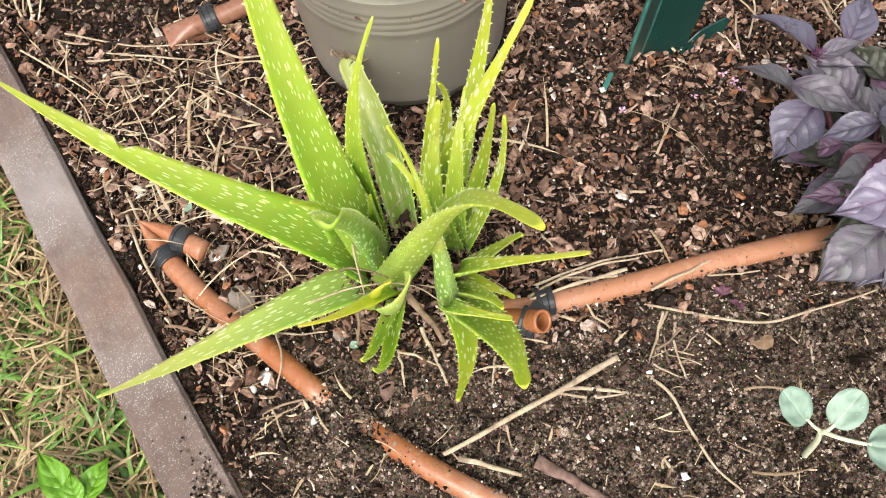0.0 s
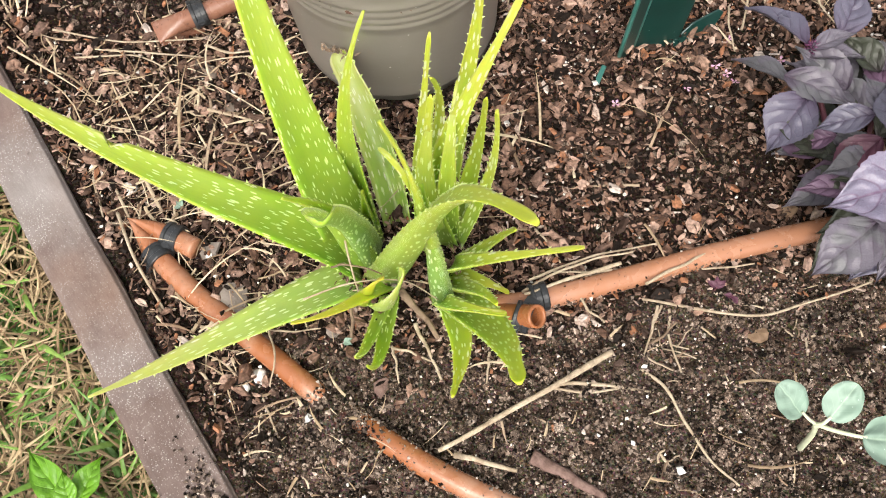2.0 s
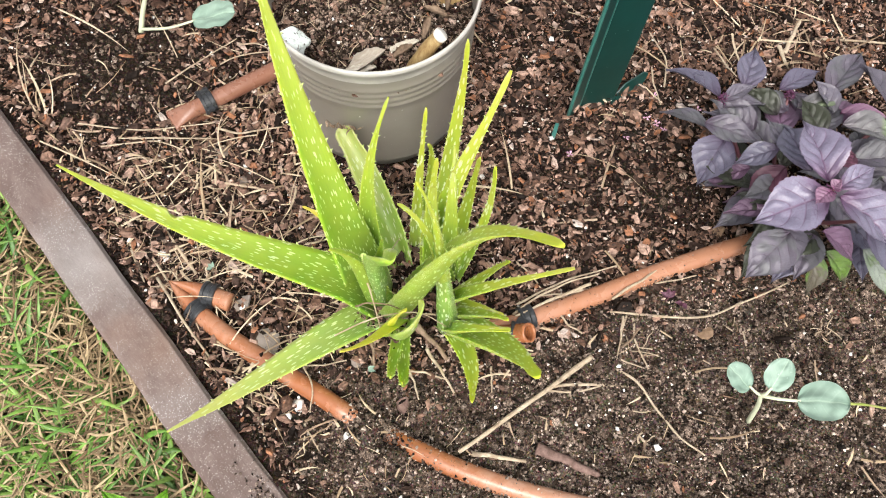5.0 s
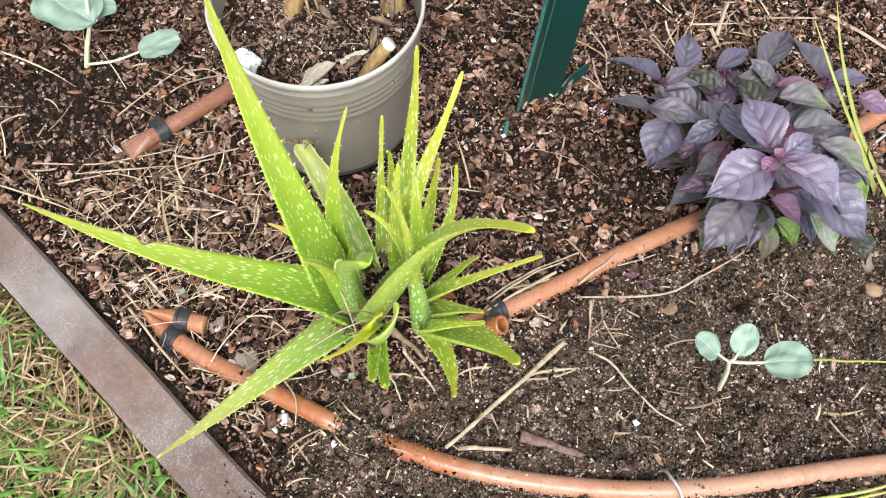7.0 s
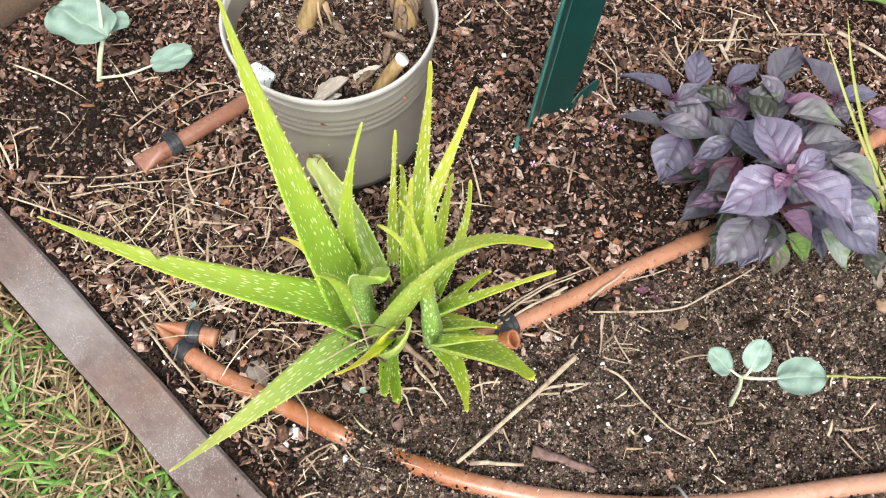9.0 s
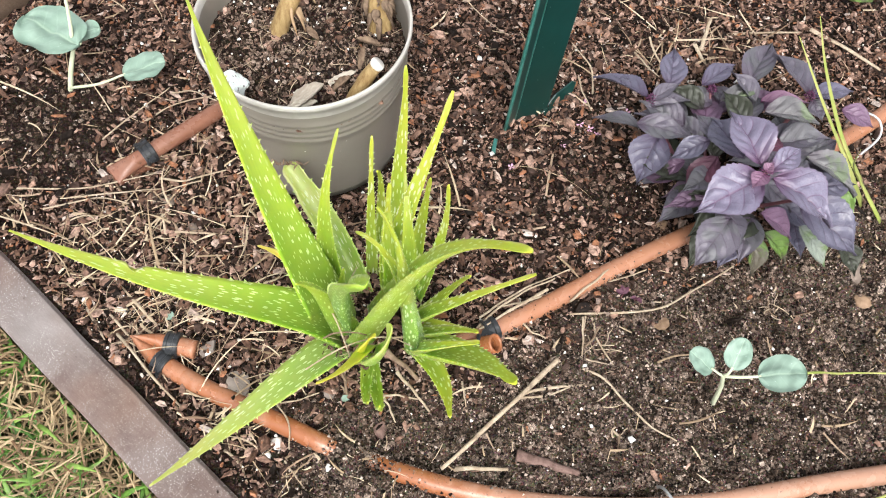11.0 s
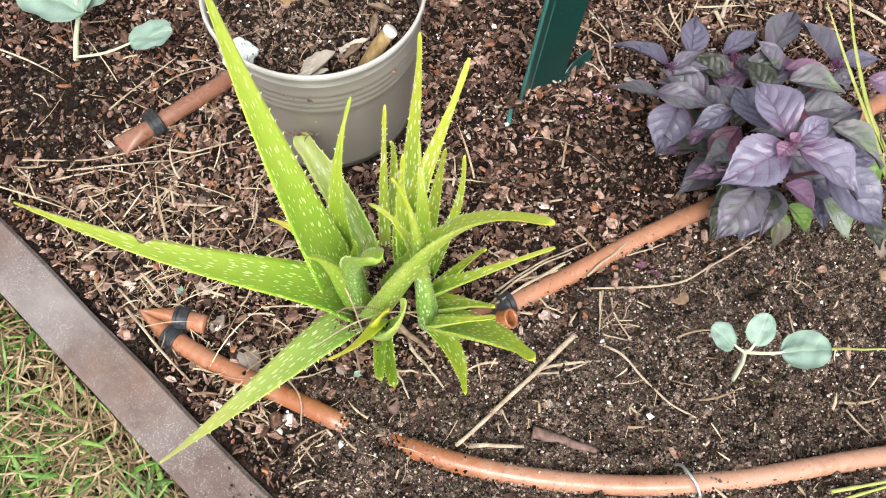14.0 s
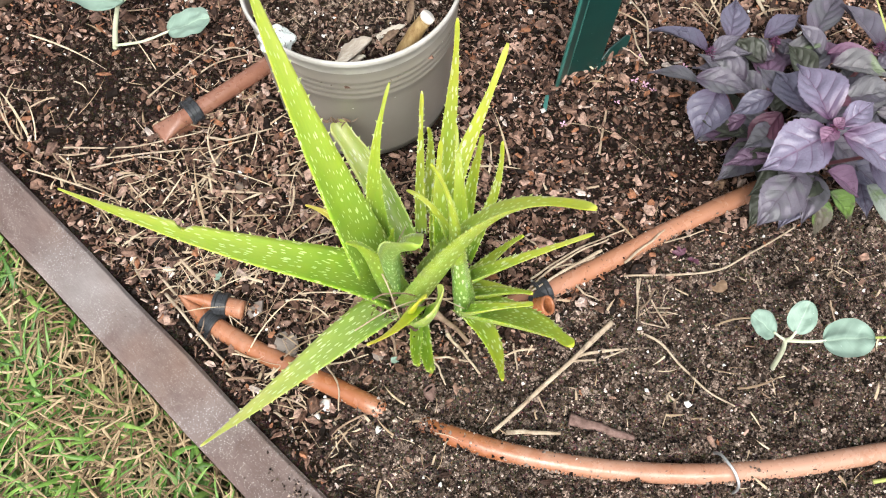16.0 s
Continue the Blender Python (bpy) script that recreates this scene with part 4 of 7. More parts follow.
def hose_dirt():
    """Crumbs lying on top of the hoses, thickest where they come out of the soil."""
    r = np.random.default_rng(61)
    v, n_all = [], 0
    for pts, heaps in (([(-0.1032, -0.0909, 0.0070), (-0.0846, -0.1057, 0.0071), (-0.0669, -0.1164, 0.0022), (-0.0473, -0.1288, 0.0016), (-0.0239, -0.1445, 0.0057), (0.0091, -0.1637, 0.0087), (0.0521, -0.1831, 0.0094), (0.0988, -0.1984, 0.0051), (0.1427, -0.2102, 0.0043),
                         (0.1827, -0.2182, 0.0047), (0.2328, -0.2242, 0.0035), (0.2789, -0.2273, 0.0047), (0.3262, -0.2305, 0.0059)], ((0.165, 0.025, 700), (0.235, 0.02, 450), (0.305, 0.008, 160), (0.26, 0.035, 220), (0.36, 0.012, 120), (0.5, 0.04, 320), (0.5, 0.3, 160), (0.78, 0.04, 300))),
                       ([(0.0599, -0.0432, 0.0102), (0.0790, -0.0389, 0.0090), (0.1344, -0.0242, 0.0081), (0.1942, -0.0064, 0.0079), (0.2543, 0.0093, 0.0079), (0.3097, 0.0230, 0.0080)], ((0.3, 0.06, 120), (0.5, 0.3, 60), (0.62, 0.05, 120)))):
        line = smooth_line(pts, 200)
        for centre, spread, count in heaps:
            k = np.clip((r.normal(centre, spread, count) * 199), 0, 199).astype(int)
            way = np.gradient(line, axis=0)[k]
            side = np.stack([-way[:, 1], way[:, 0], np.zeros(count)], -1)
            side /= np.linalg.norm(side, axis=1)[:, None]
            top = r.random(count) < (0.75 if centre < 0.3 and len(pts) > 8 else 0.05)
            a = np.where(top, r.normal(0, 0.7, count), np.where(r.random(count) < 0.5, -1, 1) * r.normal(1.3, 0.22, count)).clip(-1.6, 1.6)
            size = np.clip(0.0008 * np.exp(r.normal(0, 0.5, count)), 0.0003, 0.0026)
            at = line[k] + side * (np.sin(a) * (R + 0.0003))[:, None] + np.stack([0 * a, 0 * a, np.cos(a) * (R + 0.0003)], -1)
            v.append(np.einsum("nij,nkj->nki", turned(r, count, 0.8), crumb_shapes(r, count, size)) + at[:, None])
    v = np.concatenate(v)
    f = np.array(CRUMB_FACES)[None] + (np.arange(len(v)) * 6)[:, None, None]
    thing("hose_dirt", mesh_from("hose_dirt", v.reshape(-1, 3), f.reshape(-1, 3), CRUMB, False), "soil crumbs clinging to the drip hoses", "soil", kind="stuff")


hose_dirt()

# ---- pot ----
def pot():
    prof = [(0.070, 0.002), (0.079, 0.0), (0.0815, 0.003), (0.0822, 0.010), (0.083, 0.0115), (0.0838, 0.030), (0.0855, 0.052), (0.0864, 0.070)]
    z = 0.104
    prof += [(0.0885, 0.096)]
    for k in range(4):
        prof += [(0.0893 + k * 0.0004, z), (0.0899 + k * 0.0004, z + 0.0014), (0.0899 + k * 0.0004, z + 0.0046), (0.0893 + k * 0.0004, z + 0.006)]
        z += 0.0075
    prof += [(0.0915, 0.142), (0.0925, 0.152), (0.0945, 0.1535), (0.0955, 0.156), (0.0955, 0.1595), (0.0942, 0.161), (0.0928, 0.1600), (0.0915, 0.152), (0.0905, 0.14), (0.086, 0.09), (0.0835, 0.05)]
    prof = [(r * (1 - 0.16 * h), h) for r, h in prof]
    n = 96
    ob = tagged(new("plant_pot"), "taupe plastic plant pot with ribbed bands, filled with soil", "plant pot")
    ob.location = (-0.0346, 0.2138, -0.002)

    def turned_part(name, outline, material=POT):
        v = [(r * math.cos(2 * math.pi * i / n), r * math.sin(2 * math.pi * i / n), h) for i in range(n) for r, h in outline]
        k = len(outline)
        f = [(i * k + j, ((i + 1) % n) * k + j, ((i + 1) % n) * k + j + 1, i * k + j + 1) for i in range(n) for j in range(k - 1)]
        part(name, mesh_from(name, v, f, material), ob)

    turned_part("pot_foot", prof[:5])
    turned_part("pot_wall", prof[4:9])
    turned_part("ribbed_band", prof[8:26])
    turned_part("pot_rim", prof[25:33], POT_LIP)
    turned_part("inner_wall", prof[32:])
    return ob


POT_AT = Vector((-0.0346, 0.2138, -0.002))
POT_SOIL = 0.124
plant_pot = pot()


def pot_height(x, y):
    return POT_SOIL + 0.010 * (vnoise(x * 30 + 7, y * 30 + 9, 1) - 0.5) + 0.005 * (vnoise(x * 110, y * 110, 2) - 0.5) + 0.003 * (vnoise(x * 300, y * 300, 3) - 0.5)


def pot_soil():
    g = np.linspace(-0.0877, 0.0877, 90)
    A, B = np.meshgrid(g, g, indexing="ij")
    s = np.maximum(np.abs(A), np.abs(B)) / np.maximum(np.hypot(A, B), 1e-9)
    A, B = A * s, B * s
    Zp = pot_height(A, B)
    ii = np.arange(A.size).reshape(A.shape)
    q = np.stack([ii[:-1, :-1], ii[1:, :-1], ii[1:, 1:], ii[:-1, 1:]], -1).reshape(-1, 4)
    thing("pot_soil", mesh_from("pot_soil", np.stack([A, B, Zp], -1).reshape(-1, 3), q, POT_EARTH), "dark potting soil inside the taupe pot", "soil", at=POT_AT)
    r = np.random.default_rng(31)
    for name, n, size, mat, label, asp in (("pot_mulch", 650, 0.0026, BARK, "fine bark bits on the pot soil", (0.25, 0.8)), ("pot_crumbs", 4200, 0.0014, SOIL_CLOD, "dark crumbs on the pot soil", (0.5, 1.0)), ("pot_perlite", 110, 0.0013, PERLITE, "white perlite on the pot soil", (0.7, 1.0))):
        a, d = r.uniform(0, 6.283, n), 0.087 * np.sqrt(r.random(n))
        x, y = d * np.cos(a), d * np.sin(a)
        long = np.clip(size * np.exp(r.normal(0, 0.45, n)), size * 0.4, size * 2.6)
        wide = long * r.uniform(*asp, n)
        thick = wide * r.uniform(0.3, 0.8, n)
        v = np.einsum("nij,nkj->nki", turned(r, n, 0.5), chip_shapes(r, n, long, wide, thick)) + np.stack([x, y, pot_height(x, y) + 0.0015], -1)[:, None]
        f = np.array(CHIP_FACES)[None] + (np.arange(n) * 12)[:, None, None]
        thing(name, mesh_from(name, v.reshape(-1, 3), f.reshape(-1, 3), mat, False), label, "mulch", kind="stuff", at=POT_AT)


pot_soil()


def pot_fibres():
    r = np.random.default_rng(33)
    n = 130
    a, d = r.uniform(0, 6.283, n), 0.078 * np.sqrt(r.random(n))
    x, y = d * np.cos(a), d * np.sin(a)
    v, f = blades(r, x, y, pot_height(x, y) + 0.002 + r.uniform(0, 0.003, n), r.uniform(0.006, 0.024, n), r.uniform(0.0003, 0.0008, n), r.uniform(0, 6.28, n), r.normal(0.02, 0.12, n), r.normal(0, 0.6, n), 7, 0.1)
    thing("root_fibres", mesh_from("root_fibres", v, f, STRAW), "fine dry roots and straw on the pot soil", "roots", kind="stuff", at=POT_AT)


pot_fibres()


def cut_stem(points, radius, label, cut=True):
    base = tagged(new("cut_stem"), label, "plant stem")
    base.location = points[0]
    line = smooth_line([np.array(p) - np.array(points[0]) for p in points], 16)
    rad = radius * np.linspace(1.12, 0.95, 16) * (1 + 0.03 * np.sin(np.arange(16) * 0.9))
    v, f = tube_arrays(line, rad, rad * 0.9, 14, True)
    part("stalk", mesh_from("stalk", v, f, CUT_STEM), base)
    if cut:
        way = line[-1] - line[-2]
        way /= np.linalg.norm(way)
        end = np.array([line[-1] - way * 0.002, line[-1] + way * 0.0018])
        v, f = tube_arrays(end, radius * 0.98, radius * 0.9, 14, True)
        part("cut_face", mesh_from("cut_face", v, f, PITH), base, "pale fresh-cut end")
    return base


cut_stem([(-0.0066, 0.1513, 0.1160), (0.0014, 0.1518, 0.1340), (0.0094, 0.1528, 0.1480), (0.0174, 0.1538, 0.1590)], 0.0065, "cut brown stem stump with a white end in the pot")


def crumpled(name, at, length, width, yaw, curl, material, label, seed, category="leaf litter", tilt=0.0):
    """A dry curled leaf with thickness."""
    nu, nv = 16, 9
    v = []
    for i in range(nu):
        s = i / (nu - 1)
        w = width * (math.sin(math.pi * min(1, 0.08 + s * 0.92)) ** 0.7) * (1 + 0.18 * noise.noise(Vector((s * 5, seed, 0))))
        for j in range(nv):
            u = j / (nv - 1) * 2 - 1
            a = u * curl
            x = (s - 0.5) * length
            y = math.sin(a) * w / max(curl, 0.2) * 0.5
            z = (1 - math.cos(a)) * w / max(curl, 0.2) * 0.5 + 0.0018 * noise.noise(Vector((s * 9, u * 3, seed))) + 0.0008 * math.sin(u * 9)
            v.append((x, y, z))
    top = len(v)
    v += [(x, y, z - 0.0006) for x, y, z in v]
    f = []
    for i in range(nu - 1):
        for j in range(nv - 1):
            q = (i * nv + j, (i + 1) * nv + j, (i + 1) * nv + j + 1, i * nv + j + 1)
            f += [q, tuple(k + top for k in q[::-1])]
    ob = thing(name, mesh_from(name, v, f, material), label, category)
    ob.matrix_world = pose(at[0], at[1], at[2], 0, tilt, yaw)
    return ob


crumpled("dry_leaf", (-0.0426, 0.1548, 0.1310), 0.034, 0.021, 24, 1.5, DRY_LEAF, "curled grey dry leaf lying on the pot soil", 2.0, tilt=-16)
crumpled("dry_leaf", (-0.0486, 0.1488, 0.1280), 0.026, 0.009, 4, 1.0, PAPERY, "pale papery shred of leaf under the grey one", 9.0, tilt=-4)
crumpled("dry_leaf", (-0.0106, 0.1698, 0.1290), 0.026, 0.008, 12, 1.0, PAPERY, "thin pale papery leaf beside the cut stem", 5.0, tilt=-10)
crumpled("dry_leaf", (-0.0276, 0.2218, 0.1300), 0.018, 0.007, -62, 0.8, DEAD_BROWN, "small tan-brown dry leaf in the pot", 3.0)
for k, (px, py, yaw) in enumerate(((0.0094, 0.1858, 70), (0.0174, 0.1998, 150), (-0.0126, 0.1578, 40))):
    crumpled("dry_leaf", (px, py, 0.131 + 0.003 * (k % 3)), 0.022, 0.011, yaw, 1.7, DEAD_BROWN, "shrivelled brown leaf remains in the pot", 7.0 + k, tilt=10 * (k % 3) - 10)


def shredded_stump(points, radius, count, material, label, seed):
    """A dead stem whose bark hangs off in strips."""
    base = cut_stem(points, radius * 0.8, label, False)
    r = random.Random(seed)
    line = smooth_line([np.array(p) - np.array(points[0]) for p in points], 20)
    for k in range(count):
        a = r.uniform(0, 6.283)
        i = r.randrange(7, 20)
        o = np.array((math.cos(a), math.sin(a), 0.0))
        top = line[i] + o * radius * 0.85
        drop = r.uniform(0.35, 0.9) * line[i][2]
        away = r.uniform(0.9, 1.7) * radius
        pts = [top, top + o * away * 0.25 - np.array((0, 0, drop * 0.35)), line[i] + o * away + np.array((r.uniform(-1, 1) * 0.003, r.uniform(-1, 1) * 0.003, -drop))]
        sl = smooth_line(pts, 9)
        w = radius * r.uniform(0.1, 0.32) * np.array([0.7, 1, 1.1, 1, 0.9, 1, 0.8, 0.6, 0.25])
        v, f = tube_arrays(sl, w, 0.0007, 6, True)
        part("bark_strip", mesh_from("bark_strip", v, f, material), base, "peeling dry bark strip")


shredded_stump([(-0.0586, 0.2358, 0.1160), (-0.0526, 0.2368, 0.1320), (-0.0456, 0.2378, 0.1480), (-0.0366, 0.2418, 0.1620)], 0.0105, 9, PEELED, "thick tan plant stump with peeling bark in the pot", 3)
shredded_stump([(0.0334, 0.2258, 0.1160), (0.0334, 0.2288, 0.1350), (0.0324, 0.2328, 0.1520), (0.0324, 0.2368, 0.1650)], 0.0125, 26, DEAD_BROWN, "ragged dead stump with shredded brown fibres in the pot", 5)
foam = thing("foam_lump", lump("foam_lump", 0.0145, FOAM, 4.0, 0.7, 0.35, 4), "rough white foam lump on the pot's inner edge", "foam lump")
foam.matrix_world = pose(-0.1036, 0.1698, 0.142, 20, 30, 20)


# ---- green post ----
def sheet_mesh(name, outline, thick, material):
    """A plate from an outline in its own x and z."""
    bm = bmesh.new()
    face = bm.faces.new([bm.verts.new((x, 0, z)) for x, z in outline])
    side = bmesh.ops.extrude_face_region(bm, geom=[face])
    bmesh.ops.translate(bm, vec=(0, thick, 0), verts=[g for g in side["geom"] if isinstance(g, bmesh.types.BMVert)])
    bmesh.ops.recalc_face_normals(bm, faces=bm.faces)
    bmesh.ops.bevel(bm, geom=bm.edges[:], offset=0.0005, segments=1, affect="EDGES")
    return bm_mesh(name, bm, material)


post = tagged(new("garden_post"), "dark green enamelled steel garden post with a spade fin", "garden post")
post.matrix_world = pose(0.1765, 0.1820, -0.004, 1.4, 2.2, 10)
face = part("face", sheet_mesh("face", [(-0.019, -0.05), (0.019, -0.05), (0.019, 0.9), (-0.019, 0.9)], 0.002, GREEN_STEEL), post)
flange = part("flange", sheet_mesh("flange", [(0, -0.05), (0.017, -0.03), (0.017, 0.9), (0, 0.9)], 0.002, GREEN_STEEL), post)
flange.matrix_local = pose(-0.0185, 0.001, 0, 0, 0, -148)
# thin ribs added at crease and flange, coloured as their highlights
for x, y in ((-0.0188, 0.0), (-0.0325, -0.0085)):
    part("rolled_edge", tube("rolled_edge", [(x, y, -0.04), (x, y, 0.4), (x, y, 0.9)], 0.0019, EDGE_STEEL, 12, 8), post, "edge highlight painted as a thin lighter rib")
flange2 = part("flange", sheet_mesh("flange", [(0, -0.05), (0.012, -0.03), (0.012, 0.9), (0, 0.9)], 0.002, GREEN_STEEL), post)
flange2.matrix_local = pose(0.0185, 0.0, 0, 0, 0, 60)
fin = part("fin", sheet_mesh("fin", [(0, -0.022), (0.012, -0.016), (0.038, 0.004), (0.045, 0.014), (0.040, 0.018), (0.016, 0.014), (0, 0.004)], 0.002, GREEN_STEEL), post)
fin.matrix_local = pose(0.016, -0.002, 0.008, -22, 0, 14)
shard = thing("metal_shard", sheet_mesh("metal_shard", [(-0.009, -0.002), (0.009, 0.0), (0.007, 0.004), (-0.007, 0.003)], 0.001, EDGE_STEEL), "small green metal shard in the mulch", "metal shard")
shard.matrix_world = pose(0.132, 0.150, 0.010, -60, 0, 62)


# ---- aloe ----
def bezier(c, s):
    c = np.asarray(c, float)
    s = np.asarray(s)[:, None]
    return (1 - s) ** 3 * c[0] + 3 * (1 - s) ** 2 * s * c[1] + 3 * (1 - s) * s * s * c[2] + s ** 3 * c[3]


def aloe_leaf(parent, heart, c, width, material=None, hollow=0.5, taper=1.25, thick=0.26, roll=0.0, spines=True, blunt=0.0, label="", hook=None, notch=None):
    """A fleshy toothed leaf along a Bezier line; width in metres at its widest, hollow the depth of its channel."""
    steps, width = 44, width * 1.33
    s = np.linspace(0, 1, steps)
    line = bezier(c, s)
    if hook is not None:
        k = np.clip((s - 0.82) / 0.18, 0, 1)[:, None] ** 1.6
        line = line + k * np.asarray(hook)
    d = np.concatenate([[0], np.cumsum(np.linalg.norm(np.diff(line, axis=0), axis=1))])
    s = d / d[-1]
    w = 0.5 * width * np.clip(1 - s ** taper, 0, 1) ** 0.95 * (0.86 + 0.14 * np.sin(np.clip(s * 5, 0, math.pi / 2)))
    w = np.maximum(w, 0.0012 + (blunt + (0.045 if material is ALOE_PUP else 0.004)) * width)
    w[1:] = np.minimum(w[1:], w[:-1] + 0.0006)
    w[-2:] *= (0.85, 0.45)
    tang = np.gradient(line, axis=0)
    tang /= np.linalg.norm(tang, axis=1)[:, None]
    out = np.array((line[-1][0] - heart[0], line[-1][1] - heart[1], 0.0))
    out /= np.linalg.norm(out) + 1e-9
    ref = np.array((0, 0, 1.0)) - 0.8 * out
    nor = ref[None] - tang * (tang @ ref)[:, None]
    nor /= np.linalg.norm(nor, axis=1)[:, None]
    side = np.cross(tang, nor)
    if roll:
        ca, sa = math.cos(radians(roll)), math.sin(radians(roll))
        nor, side = nor * ca + side * sa, side * ca - nor * sa
    th = np.maximum(2 * w * thick, 0.0022) * (1.15 - 0.4 * s)
    deep = hollow * w * (1 - 0.55 * s)
    us_top = np.linspace(-1, 1, 9)
    us_low = np.linspace(1, -1, 9)[1:-1]
    ring, flat = [], []
    seed = float(width * 977 + line[-1][0] * 131)
    for u in us_top:
        ring.append((u, deep * (u * u - 0.5)))
    for u in us_low:
        ring.append((u, deep * (u * u - 0.5) - th * math.sqrt(1 - u * u)))
    wave = np.array([0.05 * noise.noise(Vector((x * 7, seed, 0))) for x in s])
    k = len(ring)
    v = np.zeros((steps, k, 3))
    uv = np.zeros((steps, k, 2))
    for j, (u, h) in enumerate(ring):
        ww = w.copy()
        if notch is not None and u * notch[1] > 0.6:
            ww = ww * (1 - notch[2] * np.exp(-((s - notch[0]) / 0.014) ** 2) * (abs(u) - 0.6) / 0.4)
        v[:, j] = line + side * (u * ww)[:, None] + nor * (h + wave * w * u)[:, None]
        uv[:, j, 0], uv[:, j, 1] = u * w + (0.2 if j >= 9 else 0), d
    faces = []
    for i in range(steps - 1):
        for j in range(k):
            j2 = (j + 1) % k
            faces.append((i * k + j, i * k + j2, (i + 1) * k + j2, (i + 1) * k + j))
    faces.append(tuple((steps - 1) * k + j for j in range(k)))
    faces.append(tuple(range(k))[::-1])
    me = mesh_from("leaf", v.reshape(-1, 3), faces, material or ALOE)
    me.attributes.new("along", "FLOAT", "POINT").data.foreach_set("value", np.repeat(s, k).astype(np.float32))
    layer = me.uv_layers.new(name="UVMap")
    loops = np.zeros(len(me.loops), dtype=np.int32)
    me.loops.foreach_get("vertex_index", loops)
    layer.data.foreach_set("uv", uv.reshape(-1, 2)[loops].astype(np.float32).ravel())
    leaf = part("leaf", me, parent, label)
    if spines:
        tv, tf = [], []
        gap = 0.0055 + 0.15 * width
        at = 0.012
        r = random.Random(int(seed * 100) % 9999)
        while at < d[-1] * 0.9:
            i = int(np.searchsorted(d, at)) - 1
            f = (at - d[i]) / (d[i + 1] - d[i])
            for sign in (-1, 1):
                p = line[i] * (1 - f) + line[i + 1] * f
                ww = w[i] * (1 - f) + w[i + 1] * f
                hh = deep[i] * 0.5
                root = p + side[i] * sign * ww * 0.96 + nor[i] * hh
                size = min(0.0019, 0.0010 + ww * 0.07) * r.uniform(0.75, 1.2)
                b0, b1 = root - tang[i] * size * 0.7, root + tang[i] * size * 0.7
                b2 = root + nor[i] * size * 0.45
                b3 = root - nor[i] * size * 0.45
                tip = root + side[i] * sign * size * 1.25 + tang[i] * size * 0.75
                o = len(tv)
                tv += [b0, b2, b1, b3, tip]
                tf += [(o, o + 1, o + 4), (o + 1, o + 2, o + 4), (o + 2, o + 3, o + 4), (o + 3, o, o + 4)]
            at += gap * r.uniform(0.75, 1.25)
        if tv:
            part("toothed_margin", mesh_from("toothed_margin", np.array(tv), tf, TOOTH, False), leaf, "small pale teeth along the leaf edge")
    return leaf


HEART = (-0.045, -0.005)
aloe = tagged(new("aloe_plant"), "large bright green aloe with pale-spotted, toothed fleshy leaves", "aloe plant", "aloe clump")
aloe_leaf(aloe, HEART, [(-0.0495, -0.0070, 0.0000), (-0.0794, -0.0043, 0.0800), (-0.1524, -0.0154, 0.1220), (-0.2664, 0.0433, 0.1820)], 0.037, hollow=0.35, taper=1.0, label="long leaf arching over the timber, nicked at its edge", notch=(0.70, 1, 1.0))
aloe_leaf(aloe, HEART, [(-0.0553, 0.0010, 0.0000), (-0.0643, 0.0002, 0.0900), (-0.0950, 0.0508, 0.1910), (-0.1105, 0.1163, 0.3060)], 0.035, hollow=0.4, taper=1.1, label="tall broad upright leaf with spotted base")
aloe_leaf(aloe, HEART, [(-0.0503, 0.0141, 0.0000), (-0.0538, 0.0323, 0.1080), (-0.0523, 0.0223, 0.1810), (-0.0292, 0.0505, 0.2260)], 0.024, hollow=0.6, taper=0.8)
aloe_leaf(aloe, HEART, [(-0.0267, 0.0222, 0.0050), (-0.0332, 0.0546, 0.0283), (-0.0499, 0.0940, 0.0517), (-0.0711, 0.1305, 0.0720)], 0.0185, ALOE_PALE, 1.0, 7.0, blunt=0.3, roll=-14, label="bleached leaf torn off brown at its end")
aloe_leaf(aloe, HEART, [(-0.0366, -0.0099, 0.0000), (0.0103, -0.0263, 0.1577), (0.0211, -0.0611, 0.2603), (0.0539, -0.1104, 0.3130)], 0.034, ALOE_PUP, hollow=0.55, taper=1.05, label="leaf arching up and over with drooping tip")
aloe_leaf(aloe, HEART, [(-0.0545, -0.0180, 0.0000), (-0.1014, -0.0542, 0.0450), (-0.1602, -0.0944, 0.0500), (-0.2095, -0.1284, 0.0800)], 0.0285, ALOE_LOW, hollow=0.3, taper=1.05, label="long low leaf reaching across hose and timber")
aloe_leaf(aloe, HEART, [(-0.0460, -0.0080, 0.0200), (-0.0520, -0.0120, 0.1000), (-0.0480, -0.0450, 0.1800), (-0.0420, -0.0880, 0.2680)], 0.0175, ALOE_HEART, hollow=1.5, taper=1.1, thick=0.22, blunt=0.27, hook=(0.006, 0.000, -0.003), label="young channelled inner leaf with curled end")
aloe_leaf(aloe, HEART, [(-0.0460, 0.0120, 0.0200), (-0.0450, 0.0100, 0.0500), (-0.0440, 0.0060, 0.0800), (-0.0421, 0.0011, 0.1055)], 0.010, hollow=0.6)
aloe_leaf(aloe, HEART, [(-0.0300, -0.0360, 0.0300), (-0.0360, -0.0520, 0.0700), (-0.0509, -0.0807, 0.1000), (-0.0778, -0.0908, 0.1180)], 0.0105, ALOE_YELLOW, 0.3, 1.6, spines=False, label="yellowing small leaf with withered tip")
aloe_leaf(aloe, HEART, [(-0.0319, -0.0340, 0.0030), (-0.0425, -0.0716, 0.0150), (-0.0445, -0.0936, 0.0420), (-0.0431, -0.1024, 0.0860)], 0.010, hollow=0.4)
